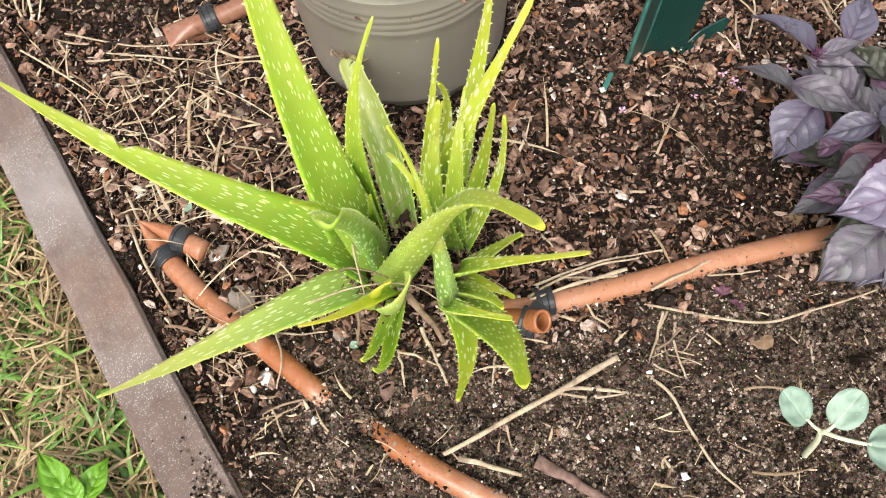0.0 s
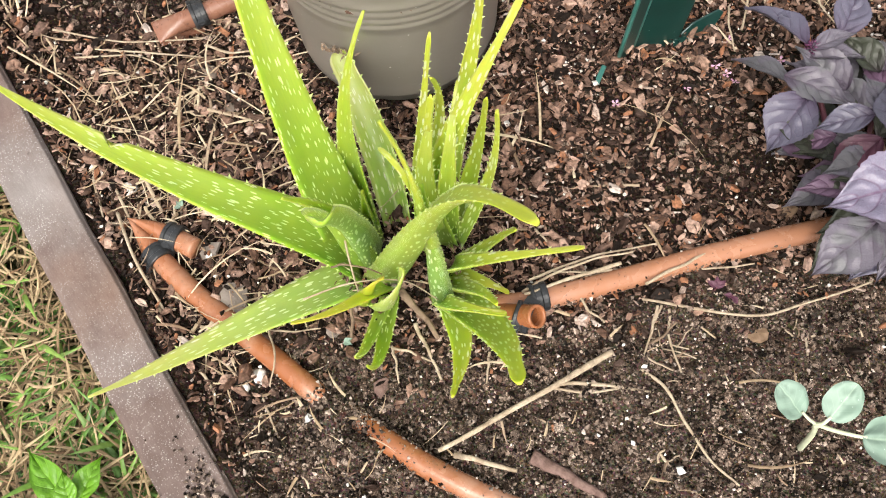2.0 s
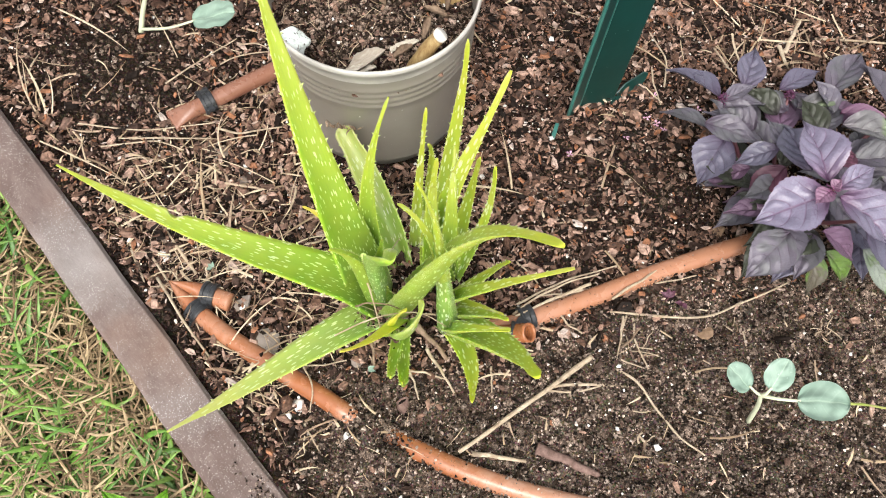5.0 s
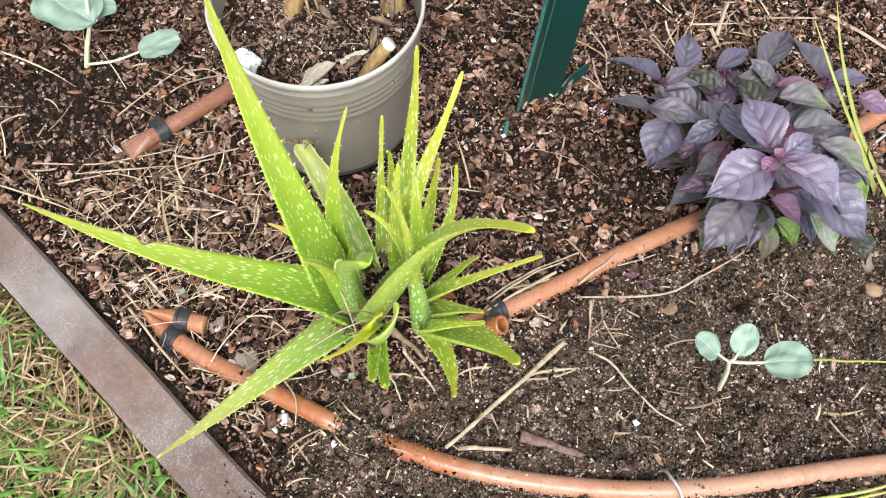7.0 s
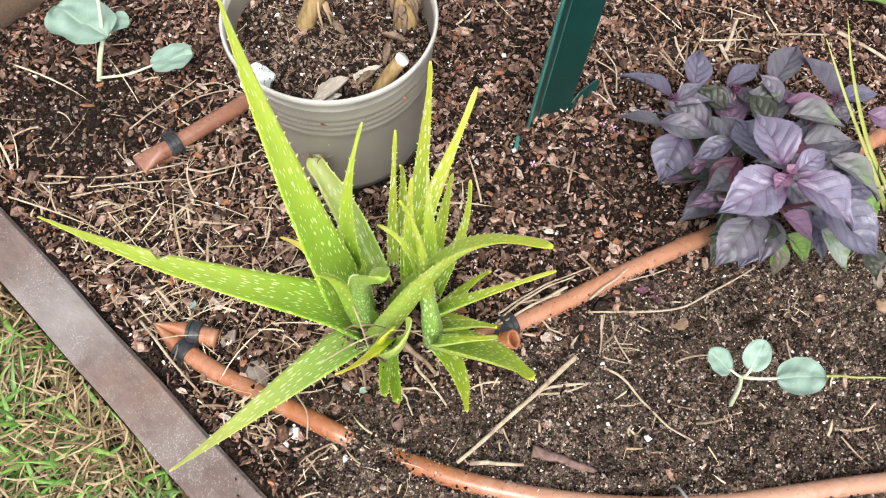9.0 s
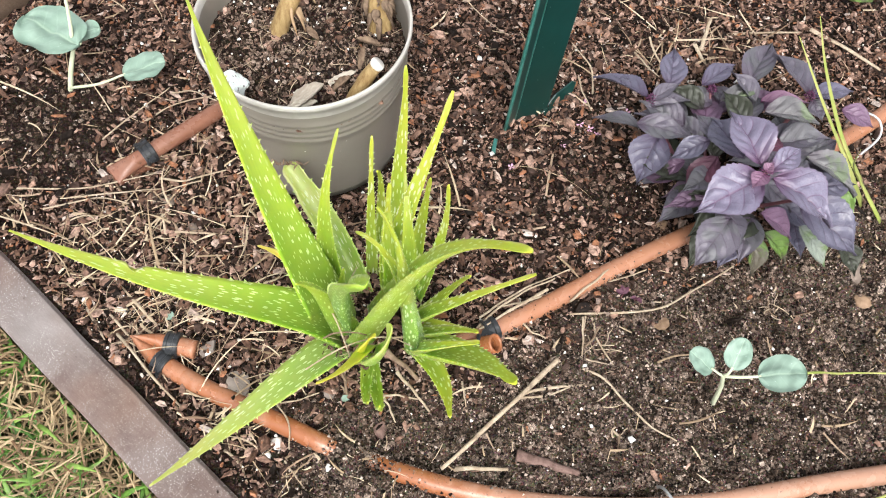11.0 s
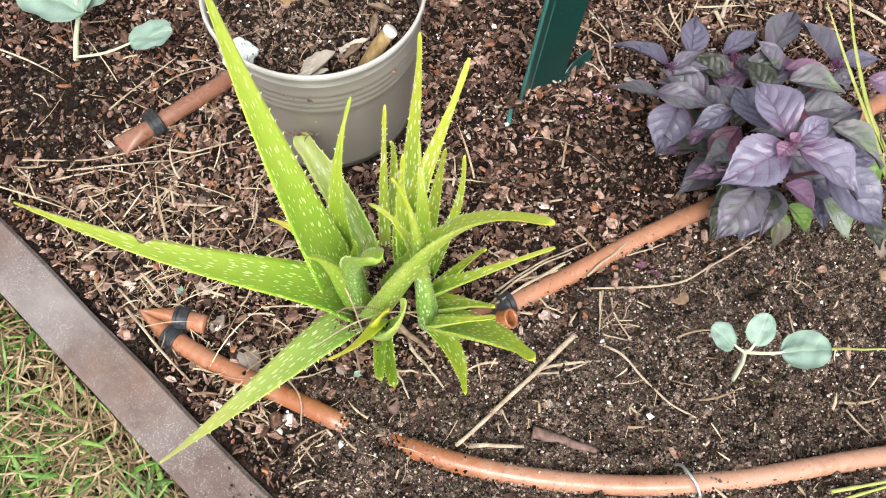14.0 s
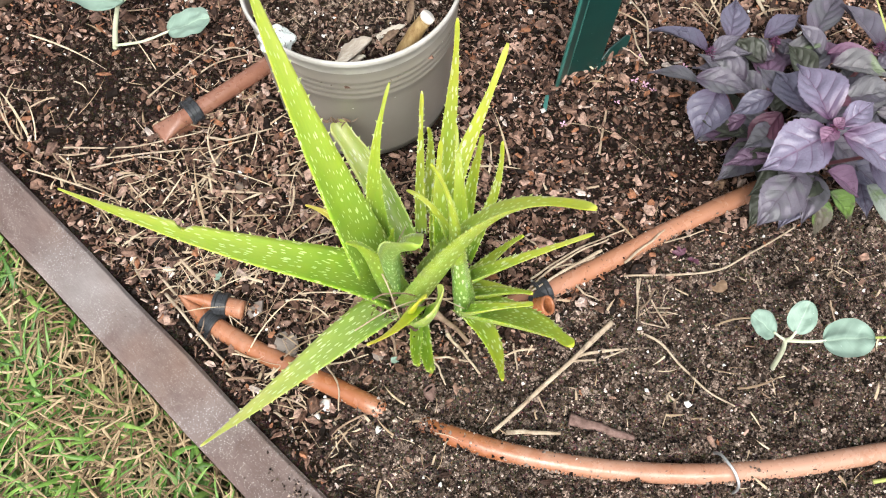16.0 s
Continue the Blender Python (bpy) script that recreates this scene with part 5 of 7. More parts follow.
aloe_leaf(aloe, HEART, [(-0.0300, -0.0341, 0.0040), (-0.0345, -0.0804, 0.0120), (-0.0327, -0.1034, 0.0400), (-0.0353, -0.1085, 0.0890)], 0.011, hollow=0.4)
aloe_leaf(aloe, HEART, [(-0.0582, 0.0221, -0.0000), (-0.0715, 0.0382, 0.0450), (-0.0876, 0.0527, 0.0550), (-0.1091, 0.0668, 0.0500)], 0.013, ALOE_YELLOW, 0.3, 1.6, spines=False, label="small yellow leaf behind the rosette")
aloe_leaf(aloe, HEART, [(-0.0460, -0.0080, 0.0200), (-0.0580, -0.0060, 0.0800), (-0.0660, -0.0160, 0.1250), (-0.0780, -0.0319, 0.1665)], 0.026, hollow=0.8, taper=1.1)
aloe_leaf(aloe, HEART, [(-0.0340, -0.0460, 0.0300), (-0.0299, -0.0611, 0.0700), (-0.0185, -0.0636, 0.0850), (-0.0153, -0.0491, 0.0980)], 0.0185, ALOE_PALE, 0.4, 2.2, blunt=0.16, label="stubby yellow-green leaf at the base, brown where torn")
aloe_leaf(aloe, HEART, [(-0.0451, -0.0522, 0.0450), (-0.0398, -0.0531, 0.0750), (-0.0319, -0.0514, 0.0880), (-0.0277, -0.0530, 0.0920)], 0.0110, ALOE_YELLOW, 0.4, 2.2, blunt=0.10, spines=False, label="short curled yellow leaf, brown at its torn end")



def torn_end():
    """Brown shreds where the bleached leaf has been torn off."""
    r = np.random.default_rng(71)
    n = 26
    k = r.random(n)
    x, y, z = -0.0841 + 0.029 * k, 0.1384 - 0.020 * k, 0.0620 + 0.022 * k
    v, f = blades(r, x, y, z, r.uniform(0.003, 0.009, n), r.uniform(0.0008, 0.002, n), r.normal(2.0, 1.2, n), r.normal(0.5, 0.5, n), r.normal(0, 1.2, n), 6, 0.6)
    part("torn_end", mesh_from("torn_end", v, f, DEAD_BROWN), aloe, "dry brown torn leaf end")


torn_end()
HEART_B = (0.012, -0.012)
pup = tagged(new("aloe_plant"), "cluster of smaller spotted aloe offsets beside the main rosette", "aloe plant", "aloe clump")
P = ALOE_PUP
aloe_leaf(pup, HEART_B, [(0.0052, 0.0045, 0.0000), (-0.0043, 0.0345, 0.0917), (0.0246, 0.0243, 0.1623), (0.0583, 0.0694, 0.2210)], 0.020, P, 0.5, 1.2, label="tall pale-edged leaf")
aloe_leaf(pup, HEART_B, [(0.0095, 0.0510, 0.0000), (0.0181, 0.0966, 0.0540), (0.0343, 0.1181, 0.1120), (0.0361, 0.1289, 0.1820)], 0.014, P, 0.5, 1.4)
aloe_leaf(pup, HEART_B, [(-0.0145, 0.0366, -0.0000), (-0.0104, 0.0646, 0.0330), (-0.0061, 0.0758, 0.0840), (0.0011, 0.0971, 0.1410)], 0.0095, P, 0.5, 1.2)
aloe_leaf(pup, HEART_B, [(-0.0024, 0.0559, 0.0000), (0.0046, 0.0920, 0.0380), (0.0083, 0.0966, 0.0770), (0.0017, 0.0766, 0.1190)], 0.010, P, 0.5, 1.2)
aloe_leaf(pup, HEART_B, [(0.0183, -0.0002, 0.0200), (0.0327, 0.0120, 0.0700), (0.0473, 0.0116, 0.1100), (0.0426, 0.0125, 0.1860)], 0.0095, P, 0.4, 1.6)
aloe_leaf(pup, HEART_B, [(0.0090, -0.0370, 0.0040), (0.0070, -0.0310, 0.0550), (0.0030, -0.0270, 0.1050), (0.0010, -0.0200, 0.1600)], 0.0195, ALOE_HEART, 0.6, 1.5, label="pale spotted leaf rising from the heart of the offsets")
aloe_leaf(pup, HEART_B, [(0.0060, -0.0240, 0.0500), (0.0000, -0.0310, 0.1500), (-0.0010, -0.0300, 0.2050), (-0.0153, -0.0262, 0.2420)], 0.0140, P, 0.5, 1.7, label="curved inner leaf with yellow-green edge")
aloe_leaf(pup, HEART_B, [(0.0059, -0.0110, 0.0600), (-0.0024, -0.0129, 0.1300), (-0.0134, -0.0083, 0.1600), (-0.0275, 0.0124, 0.1440)], 0.012, P, 0.5, 1.2)
aloe_leaf(pup, HEART_B, [(0.0122, -0.0174, 0.0200), (0.0159, -0.0432, 0.0940), (0.0395, -0.0632, 0.1530), (0.0901, -0.0631, 0.1710)], 0.0125, P, 0.4, 1.7, label="slim leaf reaching out over the mulch")
aloe_leaf(pup, HEART_B, [(0.0150, -0.0095, 0.0000), (0.0379, -0.0075, 0.0290), (0.0507, -0.0086, 0.0610), (0.0564, -0.0211, 0.0960)], 0.011, P, 0.4, 1.3)
aloe_leaf(pup, HEART_B, [(0.0110, -0.0136, -0.0000), (0.0270, -0.0274, 0.0220), (0.0426, -0.0336, 0.0280), (0.0543, -0.0428, 0.0340)], 0.012, P, 0.4, 1.5)
aloe_leaf(pup, HEART_B, [(0.0105, -0.0270, 0.0100), (0.0304, -0.0480, 0.0600), (0.0388, -0.0656, 0.1000), (0.0431, -0.0852, 0.1400)], 0.012, P, 0.5, 1.4)
aloe_leaf(pup, HEART_B, [(0.0088, -0.0306, 0.0000), (0.0369, -0.0661, 0.0547), (0.0537, -0.0986, 0.1043), (0.0540, -0.1370, 0.1680)], 0.024, P, 0.4, 1.9, blunt=0.06, label="broad leaf hanging toward the open hose end")
aloe_leaf(pup, HEART_B, [(0.0088, -0.0357, 0.0000), (0.0273, -0.0712, 0.0223), (0.0225, -0.0973, 0.0367), (0.0170, -0.1230, 0.0690)], 0.016, P, 0.4, 1.5)
aloe_leaf(pup, HEART_B, [(0.0173, 0.0238, -0.0000), (0.0288, 0.0443, 0.0470), (0.0362, 0.0515, 0.0960), (0.0373, 0.0434, 0.1480)], 0.013, P, 0.5, 1.2)
aloe_leaf(pup, HEART_B, [(-0.0008, 0.0105, 0.0000), (-0.0067, 0.0221, 0.0600), (-0.0024, 0.0262, 0.1100), (0.0039, 0.0384, 0.1600)], 0.016, P, 0.6, 1.2)
aloe_leaf(pup, HEART_B, [(0.0067, -0.0020, 0.0150), (-0.0027, -0.0008, 0.0700), (-0.0068, 0.0081, 0.1100), (0.0056, 0.0479, 0.1450)], 0.021, ALOE, 0.5, 1.2, label="spotted green leaf between the offsets")
aloe_leaf(pup, HEART_B, [(0.0109, 0.0037, 0.0200), (0.0119, 0.0016, 0.0800), (0.0124, 0.0058, 0.1300), (0.0196, 0.0557, 0.1500)], 0.016, ALOE, 0.5, 1.3)
aloe_leaf(pup, HEART_B, [(0.0064, -0.0476, 0.0300), (0.0145, -0.0650, 0.0750), (0.0321, -0.0733, 0.0900), (0.0504, -0.0773, 0.0950)], 0.011, P, 0.5, 1.8, blunt=0.06)


# ---- basil and other leafy plants ----
def blade_mesh(name, base, tip, width, material, arch=0.2, fold=0.25, shape="basil", seed=0.0, teeth=True, roll=0.0, relief=1.0):
    """A thin leaf blade from base to tip with a folded midrib, side veins pressed in, and an uneven margin."""
    base, tip = np.asarray(base, float), np.asarray(tip, float)
    axis = tip - base
    length = np.linalg.norm(axis)
    t = axis / length
    up = np.array((0, 0, 1.0)) - t * t[2]
    up /= np.linalg.norm(up)
    side = np.cross(t, up)
    if roll:
        ca, sa = math.cos(radians(roll)), math.sin(radians(roll))
        up, side = up * ca + side * sa, side * ca - up * sa
    nu, nv = (53, 19) if shape == "basil" else (41, 19)
    verts, rib, far, wide = [], [], [], []
    for i in range(nu):
        s = i / (nu - 1)
        if shape in ("round", "blunt"):
            s = 0.5 - 0.5 * math.cos(math.pi * s)
        if shape == "basil":
            w = math.sin(math.pi * s ** 0.78) ** (0.85 + 0.75 * s) * (1 - 0.14 * s)
        elif shape == "round":
            w = math.sqrt(max(0.0, 1 - (2 * s - 1) ** 2)) * (1 + 0.12 * (0.5 - s))
        elif shape == "blunt":
            w = max(0.0, 1 - abs(2 * s - 1) ** 3.0) ** 0.45 * (0.93 + 0.14 * s)
        else:
            w = math.sin(math.pi * s ** 0.9) ** 1.1
        mid = base + axis * s + up * (arch * length * math.sin(math.pi * (0.15 + s * 0.85)) * 0.5 - arch * length * 0.25)
        for j in range(nv):
            u = j / (nv - 1) * 2 - 1
            edge = 1.0
            if teeth and abs(u) > 0.99:
                edge = 1 + 0.05 * ((i % 4) / 3 - 0.5)
            mark = math.exp(-((1 - abs(u)) / 0.06) ** 2)
            ww = 0.5 * width * w * edge * (1 + 0.07 * noise.noise(Vector((s * 4, u * 1.5, seed))))
            q = (s * 5.2 - abs(u) ** 1.3 * 1.5) % 1.0
            vein = (0.5 - 0.5 * math.cos(2 * math.pi * q)) ** 2 * (1 - abs(u) ** 3) * math.sin(math.pi * s) ** 0.5
            mr = math.exp(-(u / 0.08) ** 2)
            h = fold * abs(u) ** 1.2 * ww - relief * width * (0.036 * vein + 0.06 * mr) + 0.085 * width * noise.noise(Vector((s * 3.4 + seed, u * 2, seed * 3)))
            verts.append(mid + side * (u * ww) + up * h)
            rib.append(min(1.0, mr + 0.6 * mark))
            wide.append(u)
            far.append(s)
    faces = [(i * nv + j, i * nv + j + 1, (i + 1) * nv + j + 1, (i + 1) * nv + j) for i in range(nu - 1) for j in range(nv - 1)]
    top = len(verts)
    verts += [p - up * 0.00035 for p in verts]
    faces = faces + [tuple(k + top for k in f[::-1]) for f in faces]
    me = mesh_from(name, np.array(verts), faces, material)
    me.attributes.new("rib", "FLOAT", "POINT").data.foreach_set("value", np.array(rib * 2, dtype=np.float32))
    me.attributes.new("along", "FLOAT", "POINT").data.foreach_set("value", np.array(far * 2, dtype=np.float32))
    me.attributes.new("across", "FLOAT", "POINT").data.foreach_set("value", np.array(wide * 2, dtype=np.float32))
    return me


basil = tagged(new("basil_plant"), "bushy purple basil with greyish violet toothed leaves and flower spikes", "basil plant")
basil.location = (0.32, 0.05, 0.0)
BASIL_AT = np.array((0.32, 0.05, 0.0))
leaf_count = 0


def basil_leaf(base, tip, width, kind, arch):
    global leaf_count
    leaf_count += 1
    k = leaf_count
    me = blade_mesh("leaf", np.array(base) - BASIL_AT, np.array(tip) - BASIL_AT, width * 1.06, BASIL[kind], arch, 0.38 + 0.12 * math.sin(k * 2.1), "basil", k * 1.7, True, 14 * math.sin(k * 1.3))
    part("leaf", me, basil, {"green": "green basil leaf", "spotted": "purple and green mottled leaf", "pale": "pale underside leaf", "wine": "wine-red young leaf"}.get(kind, ""))


basil_leaf((0.2713, 0.1365, 0.0700), (0.2392, 0.1906, 0.0460), 0.0234, 'violet', 0.20)
basil_leaf((0.2956, 0.1427, 0.0700), (0.3169, 0.1871, 0.0730), 0.0279, 'violet', 0.20)
basil_leaf((0.2719, 0.1288, 0.0740), (0.3030, 0.1397, 0.0800), 0.0161, 'dusk', 0.20)
basil_leaf((0.2713, 0.1255, 0.0700), (0.3135, 0.1290, 0.0660), 0.0213, 'dusk', 0.20)
basil_leaf((0.2582, 0.1128, 0.0580), (0.2279, 0.1527, 0.0320), 0.0177, 'dusk', 0.25)
basil_leaf((0.2496, 0.1080, 0.0740), (0.2930, 0.0787, 0.0780), 0.0247, 'dusk', 0.20)
basil_leaf((0.2635, 0.0898, 0.0780), (0.2368, 0.0569, 0.0500), 0.0375, 'violet', 0.25)
basil_leaf((0.2886, 0.0538, 0.1120), (0.2553, 0.0536, 0.0920), 0.0197, 'violet', 0.25)
basil_leaf((0.2806, 0.0613, 0.0700), (0.2613, 0.0639, 0.0500), 0.0168, 'plum', 0.20)
basil_leaf((0.3062, 0.0540, 0.0800), (0.2805, 0.0351, 0.0450), 0.0284, 'wine', 0.25)
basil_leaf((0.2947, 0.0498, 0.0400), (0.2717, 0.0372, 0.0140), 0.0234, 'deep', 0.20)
basil_leaf((0.3318, 0.1443, 0.0620), (0.3779, 0.1650, 0.0600), 0.0210, 'violet', 0.20)
basil_leaf((0.3806, 0.1398, 0.0550), (0.4290, 0.1886, 0.0550), 0.0320, 'dusk', 0.20)
basil_leaf((0.3380, 0.1182, 0.0700), (0.3879, 0.1250, 0.0700), 0.0184, 'spotted', 0.20)
basil_leaf((0.3488, 0.1449, 0.0500), (0.3604, 0.1208, 0.0520), 0.0178, 'dusk', 0.20)
basil_leaf((0.4193, 0.1017, 0.0780), (0.4130, 0.1632, 0.0700), 0.0299, 'dusk', 0.20)
basil_leaf((0.4224, 0.1013, 0.0760), (0.4714, 0.1038, 0.0700), 0.0215, 'violet', 0.20)
basil_leaf((0.3708, 0.1052, 0.0780), (0.4152, 0.0945, 0.0800), 0.0181, 'wine_light', 0.20)
basil_leaf((0.3565, 0.0804, 0.0980), (0.4076, 0.0632, 0.0920), 0.0301, 'spotted', 0.25)
basil_leaf((0.4238, 0.1002, 0.0720), (0.4280, 0.0781, 0.0660), 0.0183, 'dusk', 0.20)
basil_leaf((0.4562, 0.0910, 0.0600), (0.4868, 0.0711, 0.0500), 0.0228, 'plum', 0.20)
basil_leaf((0.2951, -0.0027, 0.1580), (0.2913, 0.0531, 0.1580), 0.0362, 'lilac', 0.30)
basil_leaf((0.2900, -0.0151, 0.1580), (0.2330, -0.0270, 0.1440), 0.0420, 'lilac', 0.34)
basil_leaf((0.2993, -0.0171, 0.1580), (0.3425, -0.0590, 0.1400), 0.0430, 'lilac', 0.34)
basil_leaf((0.2978, -0.0121, 0.1620), (0.3312, 0.0025, 0.1640), 0.0194, 'lilac', 0.20)
basil_leaf((0.2890, -0.0160, 0.1660), (0.2740, -0.0259, 0.1660), 0.0149, 'wine_light', 0.15)
basil_leaf((0.2894, -0.0153, 0.1680), (0.2957, -0.0115, 0.1740), 0.0091, 'wine_light', 0.10)
basil_leaf((0.3057, 0.0259, 0.1200), (0.3001, 0.0794, 0.1100), 0.0389, 'violet', 0.25)
basil_leaf((0.3041, 0.0479, 0.1050), (0.2928, 0.0921, 0.1000), 0.0247, 'dusk', 0.20)
basil_leaf((0.3365, -0.0231, 0.1180), (0.3817, -0.0702, 0.0920), 0.0421, 'violet', 0.30)
basil_leaf((0.3037, -0.0233, 0.1120), (0.3378, -0.0395, 0.0840), 0.0235, 'plum', 0.25)
basil_leaf((0.2775, -0.0230, 0.1120), (0.2401, -0.0508, 0.0900), 0.0356, 'dusk', 0.25)
basil_leaf((0.3306, -0.0116, 0.0400), (0.3295, -0.0397, 0.0060), 0.0219, 'green', 0.25)
basil_leaf((0.3359, -0.0148, 0.0500), (0.3598, -0.0367, 0.0220), 0.0226, 'green', 0.25)
basil_leaf((0.3503, -0.0289, 0.0800), (0.3834, -0.0566, 0.0400), 0.0247, 'pale', 0.25)
basil_leaf((0.4044, 0.0188, 0.0620), (0.4211, -0.0225, 0.0500), 0.0265, 'green', 0.20)
basil_leaf((0.3726, 0.0266, 0.1000), (0.4123, -0.0119, 0.0860), 0.0311, 'spotted', 0.25)
basil_leaf((0.3250, -0.0099, 0.1300), (0.3600, 0.0168, 0.1200), 0.0179, 'dusk', 0.20)
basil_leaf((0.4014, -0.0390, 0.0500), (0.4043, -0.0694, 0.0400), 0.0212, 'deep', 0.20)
basil_leaf((0.3436, 0.0477, 0.0900), (0.3721, 0.0608, 0.0800), 0.0194, 'wine', 0.20)


for x0, y0, z0, yaw in ((0.352, 0.040, 0.075, 40), (0.372, 0.056, 0.065, 170), (0.395, 0.068, 0.055, 80), (0.340, 0.030, 0.075, -60), (0.415, 0.060, 0.05, 200), (0.365, 0.030, 0.07, 230), (0.385, 0.040, 0.06, -20)):
    a = radians(yaw)
    basil_leaf((x0, y0, z0), (x0 + 0.042 * math.cos(a), y0 + 0.042 * math.sin(a), z0 - 0.012), 0.028, "dusk", 0.2)
# filler leaves under the canopy; the "deep" ones darken its gaps by colour
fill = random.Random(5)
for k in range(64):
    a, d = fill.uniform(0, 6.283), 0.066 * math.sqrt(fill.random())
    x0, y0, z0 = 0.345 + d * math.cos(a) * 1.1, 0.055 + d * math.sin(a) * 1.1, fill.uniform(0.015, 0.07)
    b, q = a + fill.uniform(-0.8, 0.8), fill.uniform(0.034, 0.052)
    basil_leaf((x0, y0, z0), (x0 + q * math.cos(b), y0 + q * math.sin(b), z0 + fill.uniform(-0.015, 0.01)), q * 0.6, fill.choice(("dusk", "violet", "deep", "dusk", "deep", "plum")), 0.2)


def basil_stem(points, r0):
    line = smooth_line([np.array(p) - BASIL_AT for p in points], 18)
    v, f = tube_arrays(line, np.linspace(r0, r0 * 0.55, 18), None, 8, True)
    part("stem", mesh_from("stem", v, f, BASIL_STEM), basil)


ROOT = (0.325, 0.055, -0.01)
basil_stem([ROOT, (0.2987, 0.0934, 0.0180), (0.2724, 0.1318, 0.0700)], 0.0030)
basil_stem([ROOT, (0.3319, 0.0960, 0.0130), (0.3388, 0.1370, 0.0600)], 0.0025)
basil_stem([ROOT, (0.3715, 0.0776, 0.0215), (0.4180, 0.1001, 0.0770)], 0.0030)
basil_stem([ROOT, (0.3089, 0.0209, 0.0760), (0.2928, -0.0131, 0.1620)], 0.0036)
basil_stem([ROOT, (0.3041, 0.0193, 0.0395), (0.2831, -0.0163, 0.1130)], 0.0020)
basil_stem([ROOT, (0.3327, 0.0171, 0.0420), (0.3405, -0.0207, 0.1180)], 0.0026)


def flower_spike(at, size):
    """A tight whorl of small dark bracts."""
    v, f = [], []
    r = random.Random(int(at[0] * 1e4))
    for k in range(26):
        a, h = k * 2.4, size * 1.1 * k / 26
        d = size * (1 - 0.6 * k / 26)
        c = Vector((at[0] - BASIL_AT[0] + d * math.cos(a) * 0.6, at[1] - BASIL_AT[1] + d * math.sin(a) * 0.6, at[2] + h))
        o = Vector((math.cos(a), math.sin(a), 0.6)) * size * 0.5
        q = Vector((-math.sin(a), math.cos(a), 0)) * size * 0.22
        b = len(v)
        v += [c - q, c + q, c + o, c + Vector((0, 0, size * 0.2))]
        f += [(b, b + 1, b + 2), (b, b + 2, b + 3), (b + 1, b + 3, b + 2), (b, b + 3, b + 1)]
    part("flower_spike", mesh_from("flower_spike", np.array([tuple(p) for p in v]), f, BASIL["wine_light"]), basil, "dark purple flower spike")


for spot in ((0.2724, 0.1318, 0.0700), (0.3388, 0.1370, 0.0600), (0.2928, -0.0131, 0.1620), (0.4180, 0.1001, 0.0770)):
    flower_spike(spot, 0.006)


def seedling(at, leaves, stems, label, shape="round"):
    ob = tagged(new("cabbage_seedling"), label, "seedling", "young cabbage plants")
    ob.location = at
    o = np.array(at)
    for k, (a, b, w) in enumerate(leaves):
        part("leaf", blade_mesh("leaf", np.array(a) - o, np.array(b) - o, w, CABBAGE, 0.06, 0.09, shape, k * 3.1 + at[0], False, 8 - 9 * k, 0.3), ob)
    for pts, r in stems:
        line = smooth_line([np.array(p) - o for p in pts], 14)
        v, f = tube_arrays(line, np.linspace(r, r * 0.7, 14), None, 8, True)
        part("stem", mesh_from("stem", v, f, CABBAGE_STEM), ob)
    return ob


seedling((0.2586, -0.1402, 0.0000),
         [((0.2294, -0.1346, 0.0770), (0.2141, -0.1175, 0.0860), 0.0237), ((0.2441, -0.1372, 0.0780), (0.2603, -0.1178, 0.0880), 0.0215), ((0.2616, -0.1479, 0.0800), (0.2950, -0.1562, 0.0920), 0.0341)],
         [([(0.2586, -0.1402, -0.0230), (0.2487, -0.1389, 0.0350), (0.2406, -0.1379, 0.0660)], 0.0024), ([(0.2406, -0.1379, 0.0660), (0.2336, -0.1364, 0.0740), (0.2288, -0.1329, 0.0780)], 0.0012), ([(0.2406, -0.1379, 0.0660), (0.2417, -0.1390, 0.0750), (0.2451, -0.1359, 0.0790)], 0.0014), ([(0.2406, -0.1379, 0.0660), (0.2505, -0.1439, 0.0740), (0.2639, -0.1486, 0.0805)], 0.0016)],
         "young blue-green cabbage seedling with three rounded leaves in bare soil")
seedling((-0.2727, 0.3030, 0.0000),
         [((-0.2457, 0.3140, 0.0580), (-0.2929, 0.3531, 0.0660), 0.0596), ((-0.2507, 0.3350, 0.0500), (-0.2263, 0.3377, 0.0520), 0.0236), ((-0.2133, 0.2960, 0.0280), (-0.1714, 0.3009, 0.0340), 0.0385)],
         [([(-0.2756, 0.3113, -0.0100), (-0.2650, 0.3147, 0.0220), (-0.2549, 0.3212, 0.0450)], 0.0030), ([(-0.2549, 0.3212, 0.0450), (-0.2490, 0.3285, 0.0700), (-0.2451, 0.3405, 0.0950)], 0.0022), ([(-0.2549, 0.3212, 0.0450), (-0.2490, 0.3167, 0.0540), (-0.2434, 0.3165, 0.0580)], 0.0016), ([(-0.2561, 0.3202, 0.0430), (-0.2526, 0.3284, 0.0480), (-0.2491, 0.3347, 0.0500)], 0.0013), ([(-0.2707, 0.3098, 0.0040), (-0.2405, 0.2991, 0.0160), (-0.2110, 0.2959, 0.0285)], 0.0015)],
         "young blue-green cabbage seedling with broad waxy leaves in mulch", "blunt")

